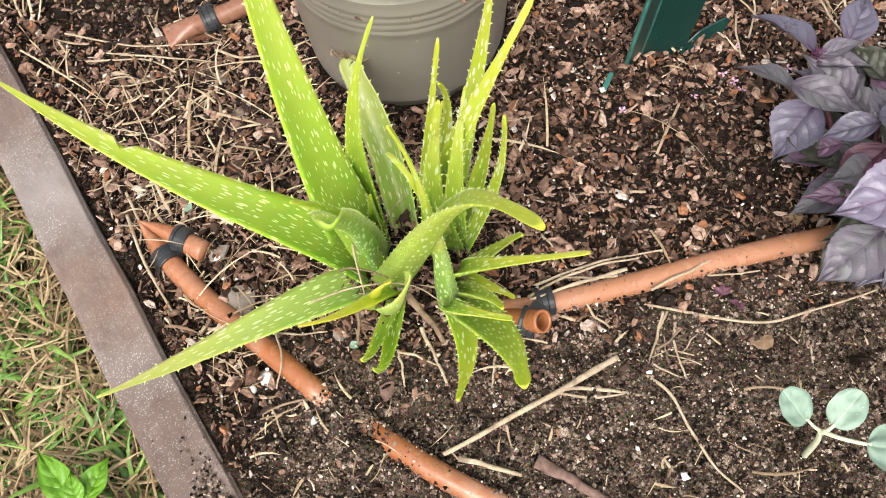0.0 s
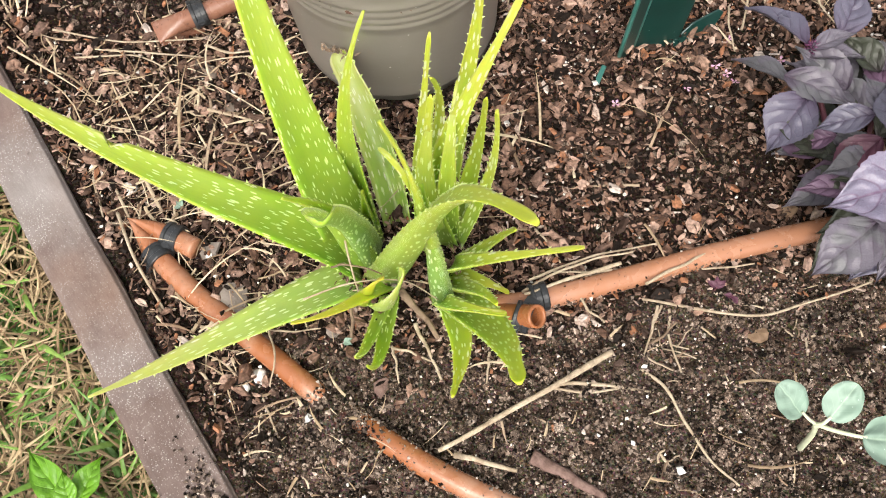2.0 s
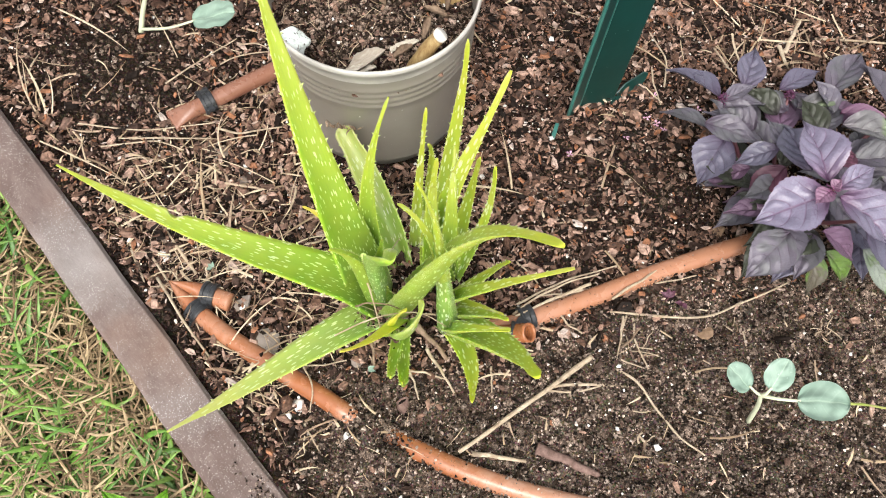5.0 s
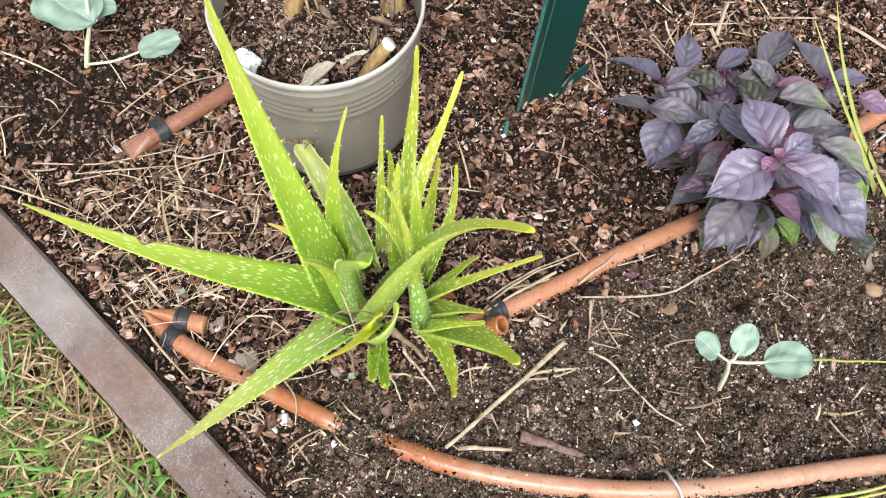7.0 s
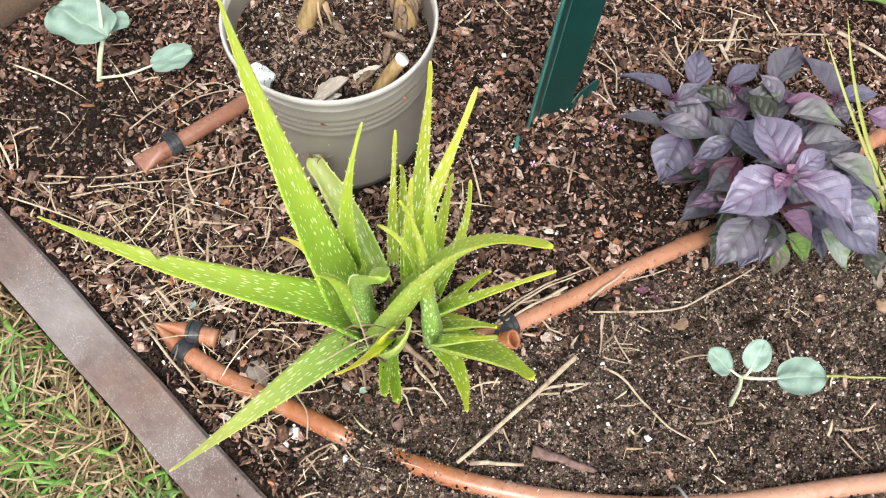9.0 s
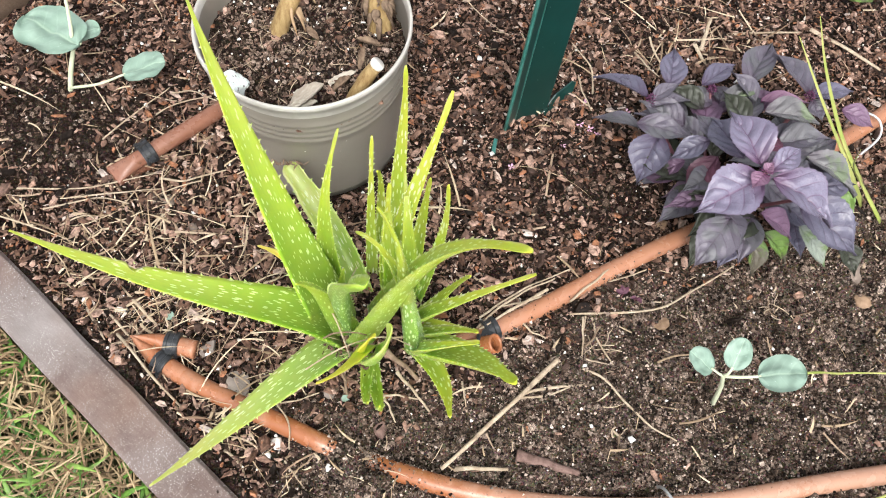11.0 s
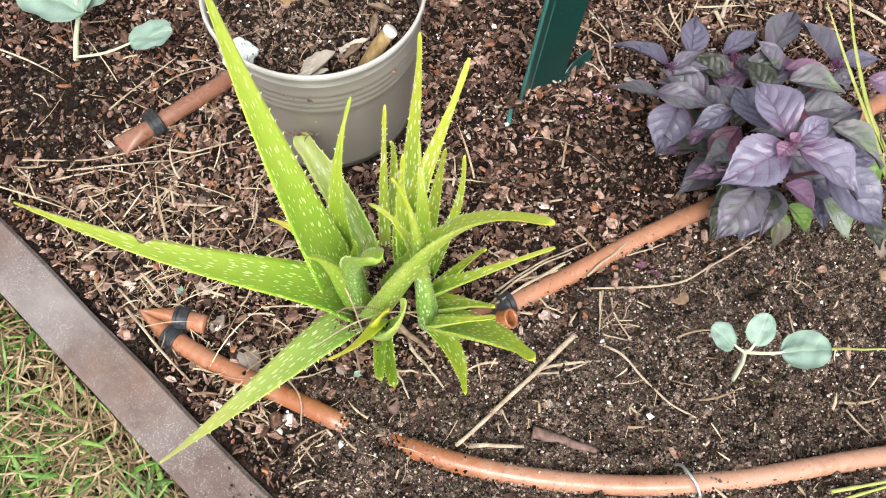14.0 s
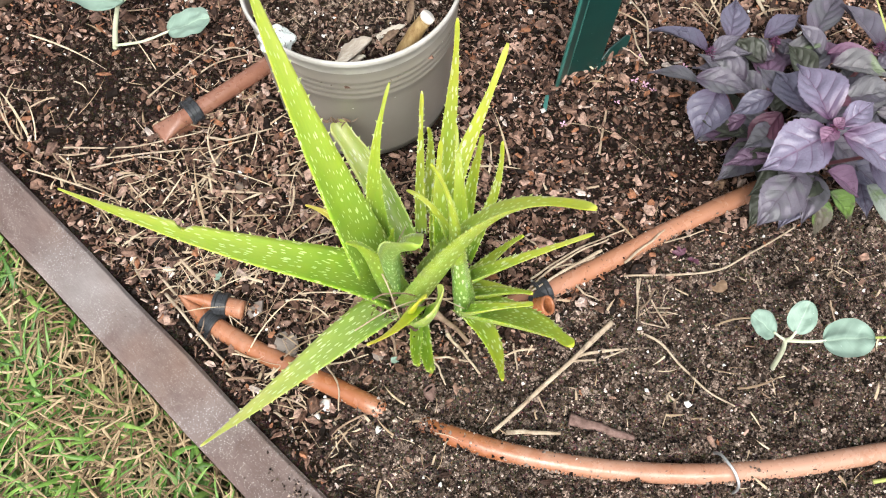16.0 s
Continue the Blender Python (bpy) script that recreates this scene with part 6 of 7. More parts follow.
weed = tagged(new("weed_plant"), "glossy bright green broad-leaved weed in the lawn", "weed")
weed.location = (-0.240, -0.190, -0.03)
for k, (a, b, w) in enumerate((((-0.247, -0.186, -0.005), (-0.285, -0.148, -0.002), 0.024), ((-0.240, -0.184, 0.0), (-0.229, -0.152, 0.0), 0.02), ((-0.246, -0.188, -0.004), (-0.262, -0.206, -0.006), 0.018),
                               ((-0.238, -0.190, -0.002), (-0.205, -0.192, -0.008), 0.022), ((-0.242, -0.192, 0.0), (-0.238, -0.222, -0.004), 0.02), ((-0.243, -0.187, 0.004), (-0.252, -0.164, 0.008), 0.017))):
    part("leaf", blade_mesh("leaf", np.array(a) - np.array(weed.location), np.array(b) - np.array(weed.location), w, WEED, 0.25, 0.25, "basil", k * 2.2, False), weed)

def sprout(at, size, material, label, seed):
    ob = tagged(new("sprout"), label, "sprout")
    ob.location = at
    r = random.Random(seed)
    for k in range(3):
        a = r.uniform(0, 6.28)
        d = np.array((math.cos(a), math.sin(a), 0.25)) * size
        part("leaf", blade_mesh("leaf", (0, 0, size * 0.4), d + np.array((0, 0, size * 0.4)), size * 0.6, material, 0.2, 0.3, "basil", seed + k, False), ob)
    part("stem", tube("stem", [(0, 0, -0.004), (0, 0.0005, size * 0.2), (0, 0, size * 0.42)], 0.0007, BASIL_STEM, 8, 6), ob)


sprout((-0.063, -0.072, 0.006), 0.007, CABBAGE, "tiny pale green sprout at the foot of the aloe", 2)
sprout((-0.195, 0.035, 0.004), 0.006, CABBAGE, "tiny pale green sprout in the mulch", 3)
sprout((0.205, -0.030, 0.006), 0.009, BASIL["wine"], "small dark red sprout beside the hose", 4)
sprout((0.216, -0.036, 0.006), 0.007, BASIL["wine"], "small dark red sprout beside the hose", 6)
sprout((0.438, 0.205, 0.006), 0.008, WEED, "tiny green sprout behind the basil", 5)

thing("cabbage_seedling", blade_mesh("cabbage_seedling", (0.585, 0.25, 0.02), (0.535, 0.246, 0.035), 0.034, BASIL["green"], 0.2, 0.2, "basil", 4.4, False), "green seedling leaf at the back of the bed", "seedling")


# ---- stalks, sticks, stones ----
def stick(name, points, radius, material, label, category="stick", flat=1.0, taper=0.6, sides=8):
    line = smooth_line(points, 36)
    g = np.array([noise.noise(Vector((i * 0.3, radius * 900, points[0][0] * 50))) for i in range(36)])
    bow = np.array([noise.noise_vector(Vector((i * 0.09, radius * 700, points[0][1] * 90))) for i in range(36)])
    line = line + bow * min(radius * 1.6, 0.0018) * np.array((1.0, 1.0, 0.4)) * np.sin(np.linspace(0, math.pi, 36))[:, None] ** 0.5
    rad = radius * np.linspace(1, taper, 36) * (1 + 0.22 * g)
    v, f = tube_arrays(line, rad, rad * flat, sides, True)
    return thing(name, mesh_from(name, v, f, material), label, category)


stick("stick", [(0.0064, -0.1475, 0.0073), (0.0450, -0.1281, 0.0171), (0.0909, -0.1018, 0.0177), (0.1269, -0.0794, 0.0159)], 0.0015, STICK, "pale dry straw stick lying on bare soil", taper=1.6, flat=0.7)
stick("stick", [(0.0859, -0.1028, 0.0162), (0.1123, -0.1010, 0.0117), (0.1554, -0.1054, 0.0059)], 0.0016, STICK, "short pale stick across a longer one", flat=0.7)
stick("stick", [(0.0839, -0.1048, 0.0146), (0.1060, -0.1072, 0.0119), (0.1369, -0.1021, 0.0080)], 0.0011, STICK, "thin straw beside the pale stick", flat=0.7)
stick("root", [(0.1464, -0.0886, 0.0067), (0.1637, -0.1032, 0.0059), (0.1770, -0.1278, 0.0032), (0.1909, -0.1507, 0.0024), (0.2089, -0.1677, 0.0013)], 0.0013, STICK, "crooked pale root lying on the soil", "root")
stick("bark_stick", [(0.0694, -0.1515, 0.0139), (0.0944, -0.1637, 0.0111), (0.1178, -0.1768, 0.0049)], 0.0052, STICK_DARK, "dark red-brown bark stick half sunk in soil", taper=0.5, flat=0.7)
stick("twig", [(0.1513, -0.0381, 0.0080), (0.1917, -0.0467, 0.0091), (0.2345, -0.0492, 0.0083), (0.2700, -0.0401, 0.0089), (0.3169, -0.0238, 0.0078)], 0.0012, STICK, "long thin curved grey straw on the soil", "straw")
stick("stick", [(0.0169, -0.1508, 0.0114), (0.0343, -0.1551, 0.0129), (0.0597, -0.1611, 0.0127)], 0.0022, STICK, "flat pale stem piece beside the hose", flat=0.6)
stick("twig", [(0.1655, -0.0419, 0.0058), (0.1560, -0.0642, 0.0069), (0.1486, -0.0835, 0.0054)], 0.0010, STICK, "short brown twig on bare soil")
stick("twig", [(0.1705, -0.0449, 0.0056), (0.1703, -0.0689, 0.0051), (0.1764, -0.0907, 0.0030)], 0.0012, STICK, "short brown twig on bare soil")
stick("twig", [(0.1030, -0.0297, 0.0135), (0.1108, -0.0448, 0.0109), (0.1238, -0.0557, 0.0070)], 0.0012, STICK, "broken twig against the hose")
stick("straw", [(0.0648, -0.0363, 0.0169), (0.1043, -0.0135, 0.0142), (0.1455, -0.0052, 0.0180)], 0.0012, STICK, "dry straw leaning on the hose", "straw")
stick("straw", [(0.0702, -0.0248, 0.0105), (0.1135, -0.0073, 0.0121), (0.1639, 0.0033, 0.0120)], 0.0011, STICK, "dry straw behind the hose", "straw")
stick("straw", [(0.1532, -0.0293, 0.0160), (0.1837, -0.0129, 0.0169), (0.2042, -0.0025, 0.0139)], 0.0013, STICK, "dry straw along the hose", "straw")
stick("straw", [(0.4144, 0.2387, 0.0080), (0.4518, 0.2331, 0.0090), (0.4935, 0.2265, 0.0080)], 0.0016, STICK, "long tan straw behind the basil", "straw")
stick("straw", [(0.5083, 0.2278, 0.0080), (0.5295, 0.2019, 0.0090), (0.5596, 0.1605, 0.0080)], 0.0030, STICK, "broad pale straw behind the basil", "straw", flat=0.5)
stick("straw", [(0.3786, 0.2245, 0.0080), (0.3905, 0.2424, 0.0100), (0.4046, 0.2627, 0.0090)], 0.0026, STICK, "broad tan straw in the mulch", "straw", flat=0.5)
stick("straw", [(0.2468, 0.1931, 0.0080), (0.2535, 0.2232, 0.0120), (0.2450, 0.2595, 0.0100)], 0.0010, STICK, "thin bent straw beside the basil", "straw")
stick("straw", [(0.2901, -0.2496, 0.0119), (0.3402, -0.2521, 0.0220), (0.3958, -0.2507, 0.0300)], 0.0016, REED, "yellow-green grass stem over the front hose", "grass stem")
stick("straw", [(0.3001, -0.2575, 0.0100), (0.3402, -0.2570, 0.0180), (0.3957, -0.2605, 0.0260)], 0.0014, REED, "yellow-green grass stem over the front hose", "grass stem")
stick("creeping_grass", [(0.2960, -0.1562, 0.0900), (0.3338, -0.1533, 0.0600), (0.3644, -0.1557, 0.0450), (0.4422, -0.1659, 0.0200)], 0.0011, REED, "thin yellow-green creeping grass stem", "grass stem")
stick("straw", [(-0.2420, 0.0280, 0.0100), (-0.2228, -0.0072, 0.0220), (-0.1941, -0.0512, 0.0100)], 0.0014, STICK, "dry straw between timber and hose", "straw")
stick("straw", [(-0.1180, -0.0608, 0.0120), (-0.1085, -0.0860, 0.0200), (-0.1122, -0.1055, 0.0120)], 0.0009, STICK, "thin straw crossing the hose", "straw")
stick("straw", [(-0.1179, -0.1122, 0.0060), (-0.1121, -0.1251, 0.0060), (-0.1052, -0.1398, 0.0040)], 0.0009, STICK, "short straw on bare soil", "straw")


stick("straw", [(-0.0867, -0.0521, 0.0450), (-0.0524, -0.0422, 0.0521), (-0.0178, -0.0400, 0.0502), (0.0056, -0.0472, 0.0306)], 0.0007, STICK, "thin dry thread of straw across the aloe's heart", "straw")
stick("straw", [(-0.0680, -0.0302, 0.0500), (-0.0527, -0.0326, 0.0620), (-0.0326, -0.0361, 0.0521)], 0.0009, DEAD_BROWN, "withered brown leaf base at the aloe's heart", "straw")
stick("straw", [(-0.0588, -0.0110, 0.0700), (-0.0528, -0.0308, 0.0660), (-0.0478, -0.0513, 0.0301)], 0.0009, STICK, "dry straw caught in the aloe's heart", "straw")
stick("straw", [(-0.0116, -0.0584, 0.0106), (-0.0020, -0.0787, 0.0117), (0.0077, -0.0990, 0.0096)], 0.0016, STICK, "brown straw under the aloe offsets", "straw")


stick("straw", [(-0.2427, 0.2367, 0.0090), (-0.2073, 0.2639, 0.0090), (-0.1737, 0.2862, 0.0090)], 0.0009, STICK, "long dry straw lying on the mulch by the pot", "straw")
stick("straw", [(-0.2053, 0.2476, 0.0090), (-0.1737, 0.2636, 0.0090), (-0.1340, 0.2675, 0.0090)], 0.0009, STICK, "long dry straw lying on the mulch by the pot", "straw")
stick("straw", [(-0.3237, 0.1967, 0.0090), (-0.2602, 0.1846, 0.0090), (-0.1954, 0.1867, 0.0090)], 0.0009, STICK, "long dry straw lying on the mulch by the pot", "straw")
stick("straw", [(-0.1717, 0.2790, 0.0090), (-0.1529, 0.2774, 0.0090), (-0.1291, 0.2604, 0.0090)], 0.0009, STICK, "long dry straw lying on the mulch by the pot", "straw")
stick("straw", [(-0.2718, 0.1753, 0.0090), (-0.2346, 0.1729, 0.0090), (-0.1924, 0.1685, 0.0090)], 0.0009, STICK, "long dry straw lying on the mulch by the pot", "straw")


stick("straw", [(0.1360, -0.0150, 0.0200), (0.1008, -0.0267, 0.0200), (0.0659, -0.0395, 0.0220)], 0.0016, STICK, "pale dry straw leaning on the hose end", "straw", flat=0.6)
stick("straw", [(0.1304, -0.0173, 0.0120), (0.1090, -0.0194, 0.0120), (0.0866, -0.0170, 0.0100)], 0.0012, STICK, "thin dry straw behind the hose end", "straw", flat=0.6)
stick("straw", [(0.0752, 0.0169, 0.0080), (0.0856, 0.0044, 0.0080), (0.0945, -0.0134, 0.0080)], 0.0010, STICK, "dry straw beside the aloe offsets", "straw", flat=0.6)
stick("straw", [(-0.0218, -0.0394, 0.0300), (-0.0075, -0.0515, 0.0140), (0.0051, -0.0684, 0.0060)], 0.0030, DEAD_BROWN, "withered brown leaf sheath under the aloe offsets", "straw", flat=0.6)
stick("straw", [(-0.0602, -0.0387, 0.0120), (-0.0575, -0.0551, 0.0100), (-0.0580, -0.0726, 0.0080)], 0.0016, DEAD_BROWN, "withered brown strip at the foot of the aloe", "straw", flat=0.6)
stick("straw", [(0.0413, -0.0781, 0.0080), (0.0405, -0.0892, 0.0080), (0.0390, -0.1010, 0.0080)], 0.0010, STICK, "short pale straw on bare soil", "straw", flat=0.6)
stick("straw", [(-0.0285, -0.0745, 0.0080), (-0.0245, -0.0880, 0.0080), (-0.0220, -0.1014, 0.0080)], 0.0011, STICK, "short pale straw below the aloe", "straw", flat=0.6)
stick("straw", [(-0.0278, -0.0762, 0.0080), (-0.0135, -0.0794, 0.0080), (0.0012, -0.0856, 0.0080)], 0.0011, STICK, "short pale straw below the aloe", "straw", flat=0.6)
stick("straw", [(-0.1231, -0.0623, 0.0080), (-0.1020, -0.0644, 0.0080), (-0.0801, -0.0617, 0.0080)], 0.0009, STICK, "thin dry straw crossing behind the hose", "straw", flat=0.6)
stick("straw", [(0.1620, -0.0430, 0.0080), (0.1574, -0.0611, 0.0080), (0.1492, -0.0808, 0.0080)], 0.0011, STICK, "dry stalk lying on the bare soil", "straw", flat=0.6)
stick("straw", [(0.1393, -0.0765, 0.0080), (0.1537, -0.0828, 0.0080), (0.1697, -0.0905, 0.0080)], 0.0010, STICK, "dry stalk lying on the bare soil", "straw", flat=0.6)
stick("straw", [(0.1543, -0.0712, 0.0080), (0.1642, -0.0659, 0.0080), (0.1749, -0.0551, 0.0080)], 0.0011, DEAD_BROWN, "dark dry stalk beside the hose", "straw", flat=0.6)
stick("straw", [(0.1638, -0.0136, 0.0080), (0.2008, -0.0147, 0.0080), (0.2346, -0.0104, 0.0080)], 0.0010, STICK, "thin dry straw behind the hose", "straw", flat=0.6)
stick("straw", [(0.3753, 0.2336, 0.0080), (0.3758, 0.2183, 0.0080), (0.3792, 0.2012, 0.0080)], 0.0024, STICK, "broad tan straw in the mulch behind the basil", "straw", flat=0.6)
stick("straw", [(0.3077, 0.2360, 0.0080), (0.3137, 0.2176, 0.0080), (0.3227, 0.1996, 0.0080)], 0.0011, STICK, "thin tan straw in the mulch", "straw", flat=0.6)
stick("straw", [(0.2393, 0.2167, 0.0080), (0.2376, 0.1919, 0.0080), (0.2397, 0.1724, 0.0080)], 0.0010, STICK, "thin bent straw beside the post", "straw", flat=0.6)
stick("straw", [(-0.2470, 0.0483, 0.0080), (-0.2321, 0.0235, 0.0080), (-0.2287, -0.0035, 0.0080)], 0.0012, STICK, "dry straw between timber and hose", "straw", flat=0.6)
stick("straw", [(-0.2007, -0.0452, 0.0080), (-0.1928, -0.0667, 0.0080), (-0.1869, -0.0883, 0.0080)], 0.0012, STICK, "dry straw between timber and hose", "straw", flat=0.6)
stick("straw", [(-0.1646, -0.0932, 0.0080), (-0.1536, -0.1071, 0.0080), (-0.1495, -0.1238, 0.0080)], 0.0012, STICK, "dry straw beside the timber", "straw", flat=0.6)
stick("straw", [(-0.3010, 0.1695, 0.0080), (-0.2510, 0.1712, 0.0080), (-0.2232, 0.1591, 0.0080)], 0.0010, STICK, "long thin straw lying on the mulch", "straw", flat=0.6)
stick("straw", [(-0.2878, 0.1486, 0.0080), (-0.2623, 0.1540, 0.0080), (-0.2460, 0.1325, 0.0080)], 0.0010, STICK, "thin straw lying on the mulch", "straw", flat=0.6)
stick("straw", [(-0.1932, 0.1810, 0.0080), (-0.1677, 0.1737, 0.0080), (-0.1303, 0.1773, 0.0080)], 0.0013, STICK, "bent dry straw in front of the back hose", "straw", flat=0.6)
stick("straw", [(-0.2712, 0.0868, 0.0080), (-0.2657, 0.0578, 0.0080), (-0.2535, 0.0255, 0.0080)], 0.0012, STICK, "dry straw along the timber", "straw", flat=0.6)


def root_cluster(at, count, reach, seed, label):
    """A loose knot of thin crooked dry roots lying on the soil."""
    base = tagged(new("dry_roots"), label, "roots")
    base.location = (at[0], at[1], float(soil_height(at[0], at[1])) + 0.004)
    r = random.Random(seed)
    for k in range(count):
        a, l = r.uniform(0, 6.283), reach * r.uniform(0.4, 1.0)
        p = Vector((r.uniform(-1, 1) * reach * 0.4, r.uniform(-1, 1) * reach * 0.4, 0))
        pts = [p]
        for q in range(3):
            a += r.uniform(-0.6, 0.6)
            p = p + Vector((math.cos(a), math.sin(a), r.uniform(-0.12, 0.22))) * l / 3
            pts.append(p)
        part("root", tube("root", [tuple(q) for q in pts], r.uniform(0.0004, 0.0009), STICK if k % 3 else DEAD_BROWN, 14, 6), base)


root_cluster((0.165, -0.075), 9, 0.026, 2, "crooked dry roots lying on the bare soil")
root_cluster((0.336, -0.072), 10, 0.013, 3, "small brown tuft of dry roots in the soil")
root_cluster((0.262, -0.06), 6, 0.014, 4, "few thin dry roots beside the curved straw")
root_cluster((0.16, -0.15), 6, 0.016, 6, "thin broken roots on the bare soil")
root_cluster((-0.055, -0.05), 7, 0.022, 7, "brown dry fibres at the foot of the aloe")
root_cluster((0.115, -0.04), 6, 0.018, 8, "dry stalks lying beside the brown hose")


def reed(points, width, label):
    line = smooth_line(points, 26)
    w = width * 0.85 * np.clip(np.linspace(1.2, 0.12, 26), 0.1, 1)
    v, f = tube_arrays(line, w, w * 0.3, 8, True)
    return thing("grass_stalk", mesh_from("grass_stalk", v, f, REED), label, "grass stalk", "stalks in the basil")


reed([(0.4714, 0.0154, 0.0000), (0.4456, 0.0439, 0.0450), (0.4065, 0.0772, 0.1080), (0.3824, 0.1158, 0.1530)], 0.0052, 'yellowing grass stalk standing behind the basil')
reed([(0.4825, 0.0392, 0.0000), (0.4468, 0.0640, 0.0540), (0.4175, 0.1001, 0.1170), (0.4029, 0.1266, 0.1620)], 0.0052, 'green grass stalk tapering to a dry tip')
reed([(0.4811, -0.0061, 0.0000), (0.4490, 0.0180, 0.0450), (0.4240, 0.0186, 0.0810), (0.4185, 0.0204, 0.1080)], 0.0040, 'thin green grass stalk beside the basil')


def stone(name, at, size, material, label, seed, squash=0.5, category="stone"):
    ob = thing(name, lump(name, size, material, seed, squash, 0.7), label, category)
    ob.matrix_world = pose(at[0], at[1], float(soil_height(at[0], at[1])) + size * squash * 0.35, 0, 0, seed * 77)
    return ob


def slab(name, at, size, material, label, seed):
    """A thin uneven flake of bark or stone."""
    bm = bmesh.new()
    n = 9
    ring = []
    r = random.Random(seed)
    for k in range(n):
        a = 2 * math.pi * k / n
        q = size * r.uniform(0.75, 1.1)
        ring.append((q * math.cos(a), q * 0.8 * math.sin(a)))
    low = [bm.verts.new((x, y, -size * 0.12 + r.uniform(-1, 1) * size * 0.05)) for x, y in ring]
    top = [bm.verts.new((x * 0.92, y * 0.92, size * 0.1 + r.uniform(-1, 1) * size * 0.06)) for x, y in ring]
    mid = bm.verts.new((0, 0, size * 0.2))
    for k in range(n):
        k2 = (k + 1) % n
        bm.faces.new((low[k], low[k2], top[k2], top[k]))
        bm.faces.new((top[k], top[k2], mid))
    ob = thing(name, bm_mesh(name, bm, material, False), label, "bark piece")
    ob.matrix_world = pose(at[0], at[1], float(soil_height(at[0], at[1])) + size * 0.3, 12, -8, seed * 40)
    return ob


slab("bark_piece", (-0.146, -0.038), 0.0155, GREY_STONE, "flat grey-brown bark flake beside the hose", 3)
slab("bark_piece", (-0.100, -0.048), 0.008, STICK_DARK, "dark flat bark flake under the aloe", 8)
slab("bark_piece", (-0.072, -0.062), 0.007, GREY_STONE, "small dark flake under the aloe", 12)
slab("bark_piece", (-0.168, 0.000), 0.009, GREY_STONE, "brown flake beside the folded hose tail", 15)
slab("bark_piece", (0.235, -0.060), 0.0085, TAN_CHIP, "tan wood chip on bare soil", 5)
slab("bark_piece", (-0.033, -0.103), 0.010, STICK_DARK, "dark flake in the bare soil", 21)
slab("bark_piece", (0.268, 0.036), 0.008, TAN_CHIP, "tan wood chip beside the hose", 24)
stone("stone", (0.433, -0.048), 0.012, STONE, "rounded brown stone beside the basil", 1.0)
stone("stone", (0.429, -0.080), 0.009, TAN_CHIP, "tan earth clod on the soil", 2.0)
stone("stone", (-0.205, 0.170), 0.008, STONE, "small brown stone in the mulch", 3.0)
stone("stone", (-0.190, 0.162), 0.008, STONE, "small brown stone in the mulch", 4.0)
stone("stone", (-0.170, 0.128), 0.007, STONE, "small brown stone in the mulch", 5.0)
stone("foam_lump", (-0.122, -0.096), 0.006, PERLITE, "white perlite clump beside the hose", 6.0, 0.7, "perlite")
stone("foam_lump", (-0.240, 0.055), 0.006, PERLITE, "white perlite clump by the timber", 7.0, 0.7, "perlite")
stone("foam_lump", (-0.132, -0.105), 0.005, PERLITE, "white perlite clump in the straw", 8.0, 0.7, "perlite")


def fallen_flower(at, size, seed):
    r = random.Random(seed)
    v, f = [], []
    for k in range(4):
        a = k * 1.57 + r.uniform(-0.3, 0.3)
        ca, sa = math.cos(a), math.sin(a)
        b = len(v)
        v += [(0, 0, 0), (ca * size - sa * size * 0.4, sa * size + ca * size * 0.4, size * 0.3), (ca * size * 1.3, sa * size * 1.3, size * 0.5), (ca * size + sa * size * 0.4, sa * size - ca * size * 0.4, size * 0.3), (ca * size * 0.7, sa * size * 0.7, size * 0.05)]
        f += [(b, b + 1, b + 2), (b, b + 2, b + 3), (b, b + 3, b + 4), (b, b + 4, b + 1), (b + 1, b + 4, b + 2), (b + 4, b + 3, b + 2)]
    ob = thing("fallen_flower", mesh_from("fallen_flower", np.array(v), f, PETAL, False), "small fallen pink-white basil flower on the mulch", "flower", "fallen flowers")
    ob.matrix_world = pose(at[0], at[1], float(soil_height(at[0], at[1])) + 0.007, r.uniform(-20, 20), r.uniform(-20, 20), r.uniform(0, 360))


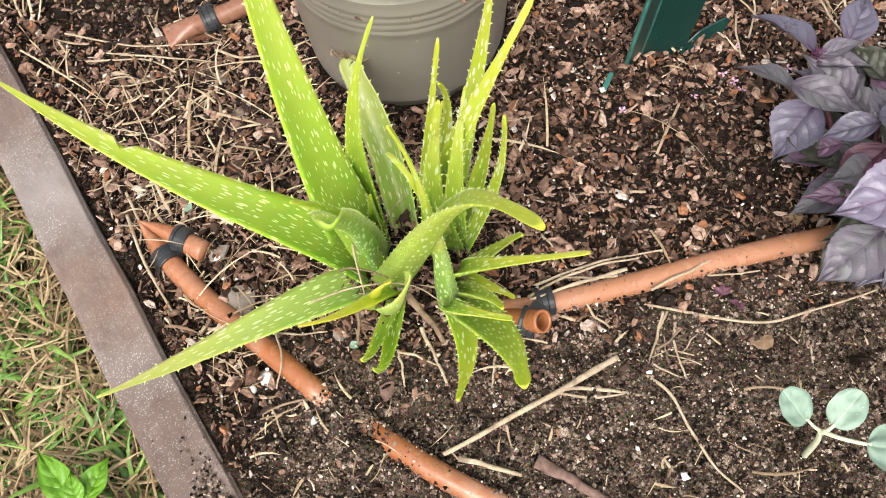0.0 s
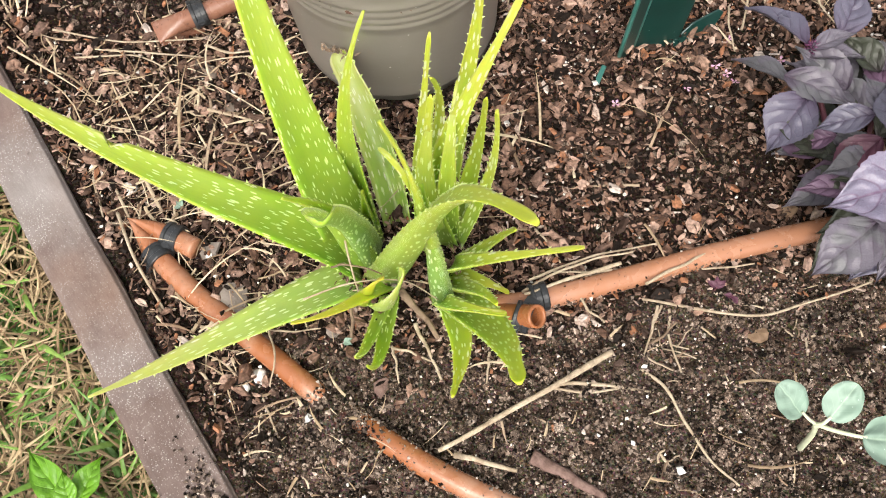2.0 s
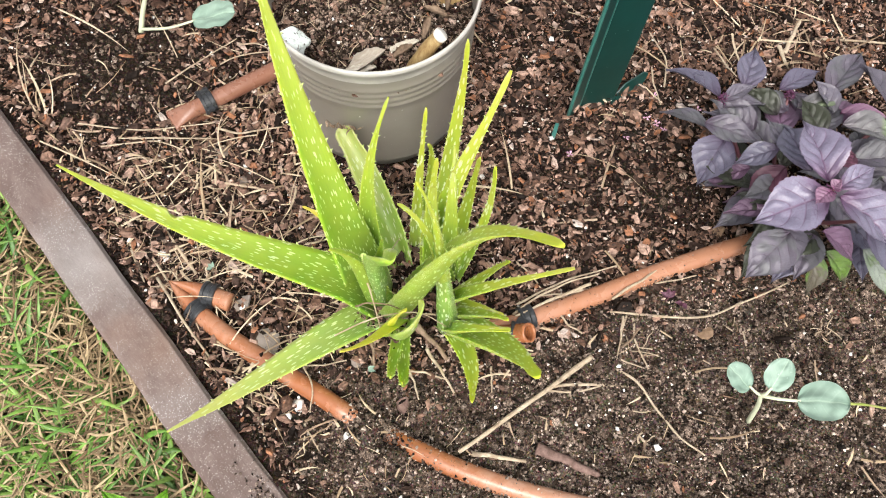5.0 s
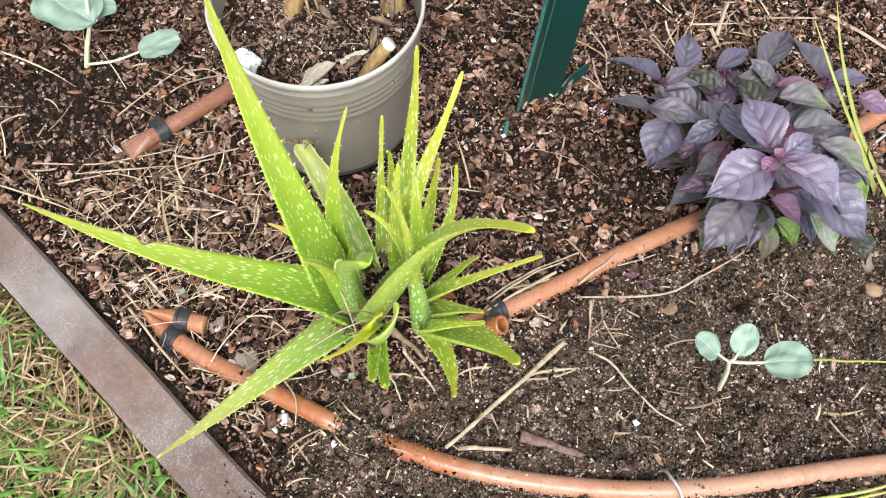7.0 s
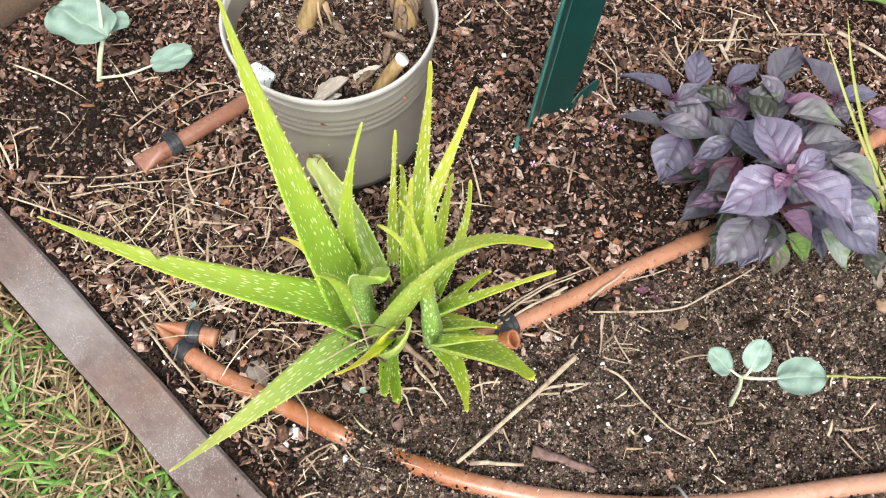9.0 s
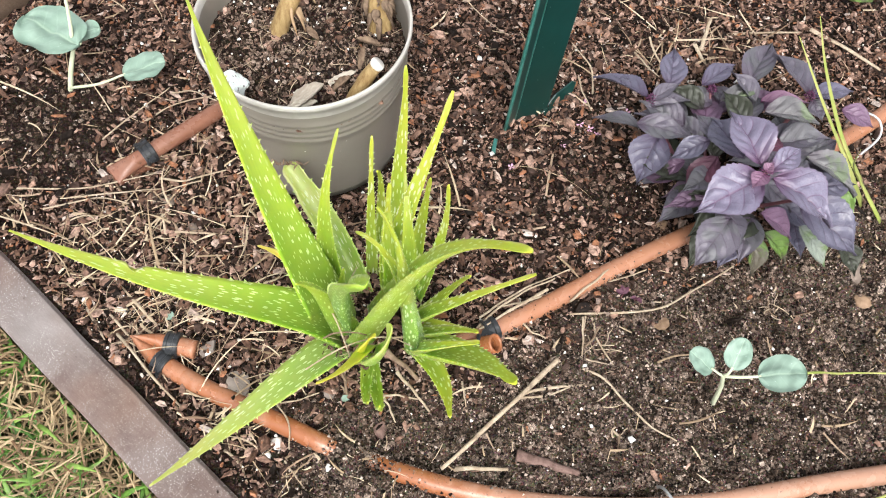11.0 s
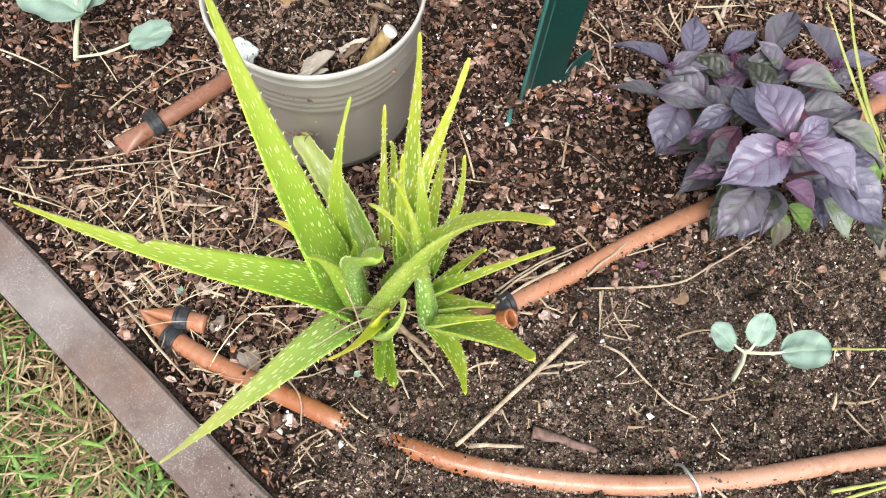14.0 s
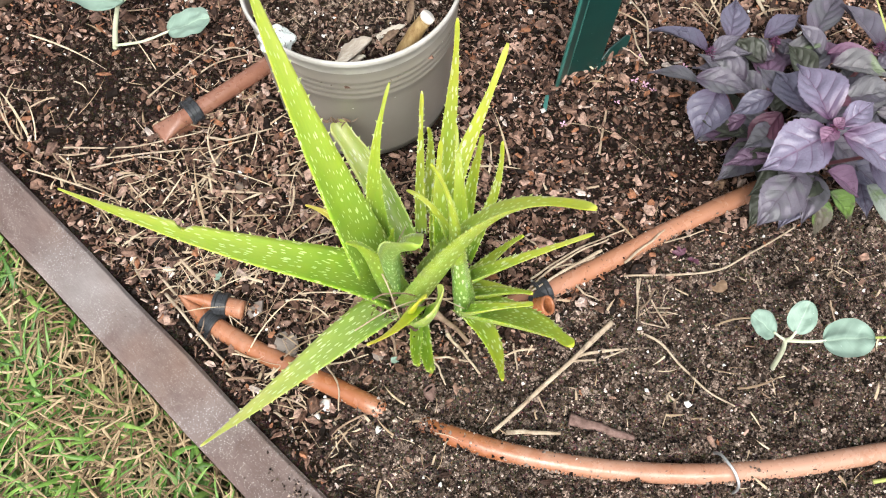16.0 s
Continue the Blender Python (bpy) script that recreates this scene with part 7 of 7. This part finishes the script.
for k, spot in enumerate(((0.142, 0.126), (0.237, 0.188), (0.224, 0.161), (0.237, 0.145), (0.199, 0.140), (0.276, 0.166), (0.232, 0.153))):
    fallen_flower(spot, 0.0030, k + 1)


# ---- soil spilled on the timber ----
def spilled_soil():
    r = np.random.default_rng(51)
    n = 900
    u, w = r.normal(-0.215, 0.030, n), r.uniform(0.002, 0.04, n)
    clump = vnoise(u * 60 + 9, w * 60 + 4, 3)
    keep = r.random(n) < np.clip((clump - 0.42) * 4, 0.02, 1)
    u, w = u[keep], w[keep]
    n = len(u)
    x, y = EDGE_AT[0] + EDGE_OUT[0] * w + EDGE_WAY[0] * u, EDGE_AT[1] + EDGE_OUT[1] * w + EDGE_WAY[1] * u
    size = np.clip(0.0011 * np.exp(r.normal(0, 0.4, n)), 0.0005, 0.003)
    v = np.einsum("nij,nkj->nki", turned(r, n, 0.8), crumb_shapes(r, n, size)) + np.stack([x, y, 0.0205 + size * 0.4], -1)[:, None]
    f = np.array(CRUMB_FACES)[None] + (np.arange(n) * 6)[:, None, None]
    thing("spilled_soil", mesh_from("spilled_soil", v.reshape(-1, 3), f.reshape(-1, 3), CRUMB, False), "dark soil crumbs spilled on the timber edging", "soil", kind="stuff")


spilled_soil()


# ---- single bark chips lying on top ----
def bark_chips():
    r = np.random.default_rng(41)
    variants = []
    for k in range(14):
        long = np.array([r.uniform(0.006, 0.0105)])
        v = chip_shapes(r, 1, long, long * r.uniform(0.35, 0.8), np.array([r.uniform(0.002, 0.0035)]))[0]
        variants.append(mesh_from("bark_chip", v, [tuple(f) for f in CHIP_FACES], BARK, False))
    made = 0
    while made < 290:
        x, y = r.uniform(-0.36, 0.42), r.uniform(-0.2, 0.36)
        if from_edge(x, y) < 0.015 or math.hypot(x + 0.0346, y - 0.2138) < 0.095 or r.random() < 0.93 * max(float(fine_share(np.array(x), np.array(y))), float(dark_patch(np.array(x), np.array(y)))):
            continue
        ob = part("bark_chip", variants[made % 14], soil_bed)
        ob.matrix_local = pose(x, y, float(soil_height(x, y)) + 0.0065, r.normal(0, 14), r.normal(0, 14), r.uniform(0, 360))
        made += 1


bark_chips()
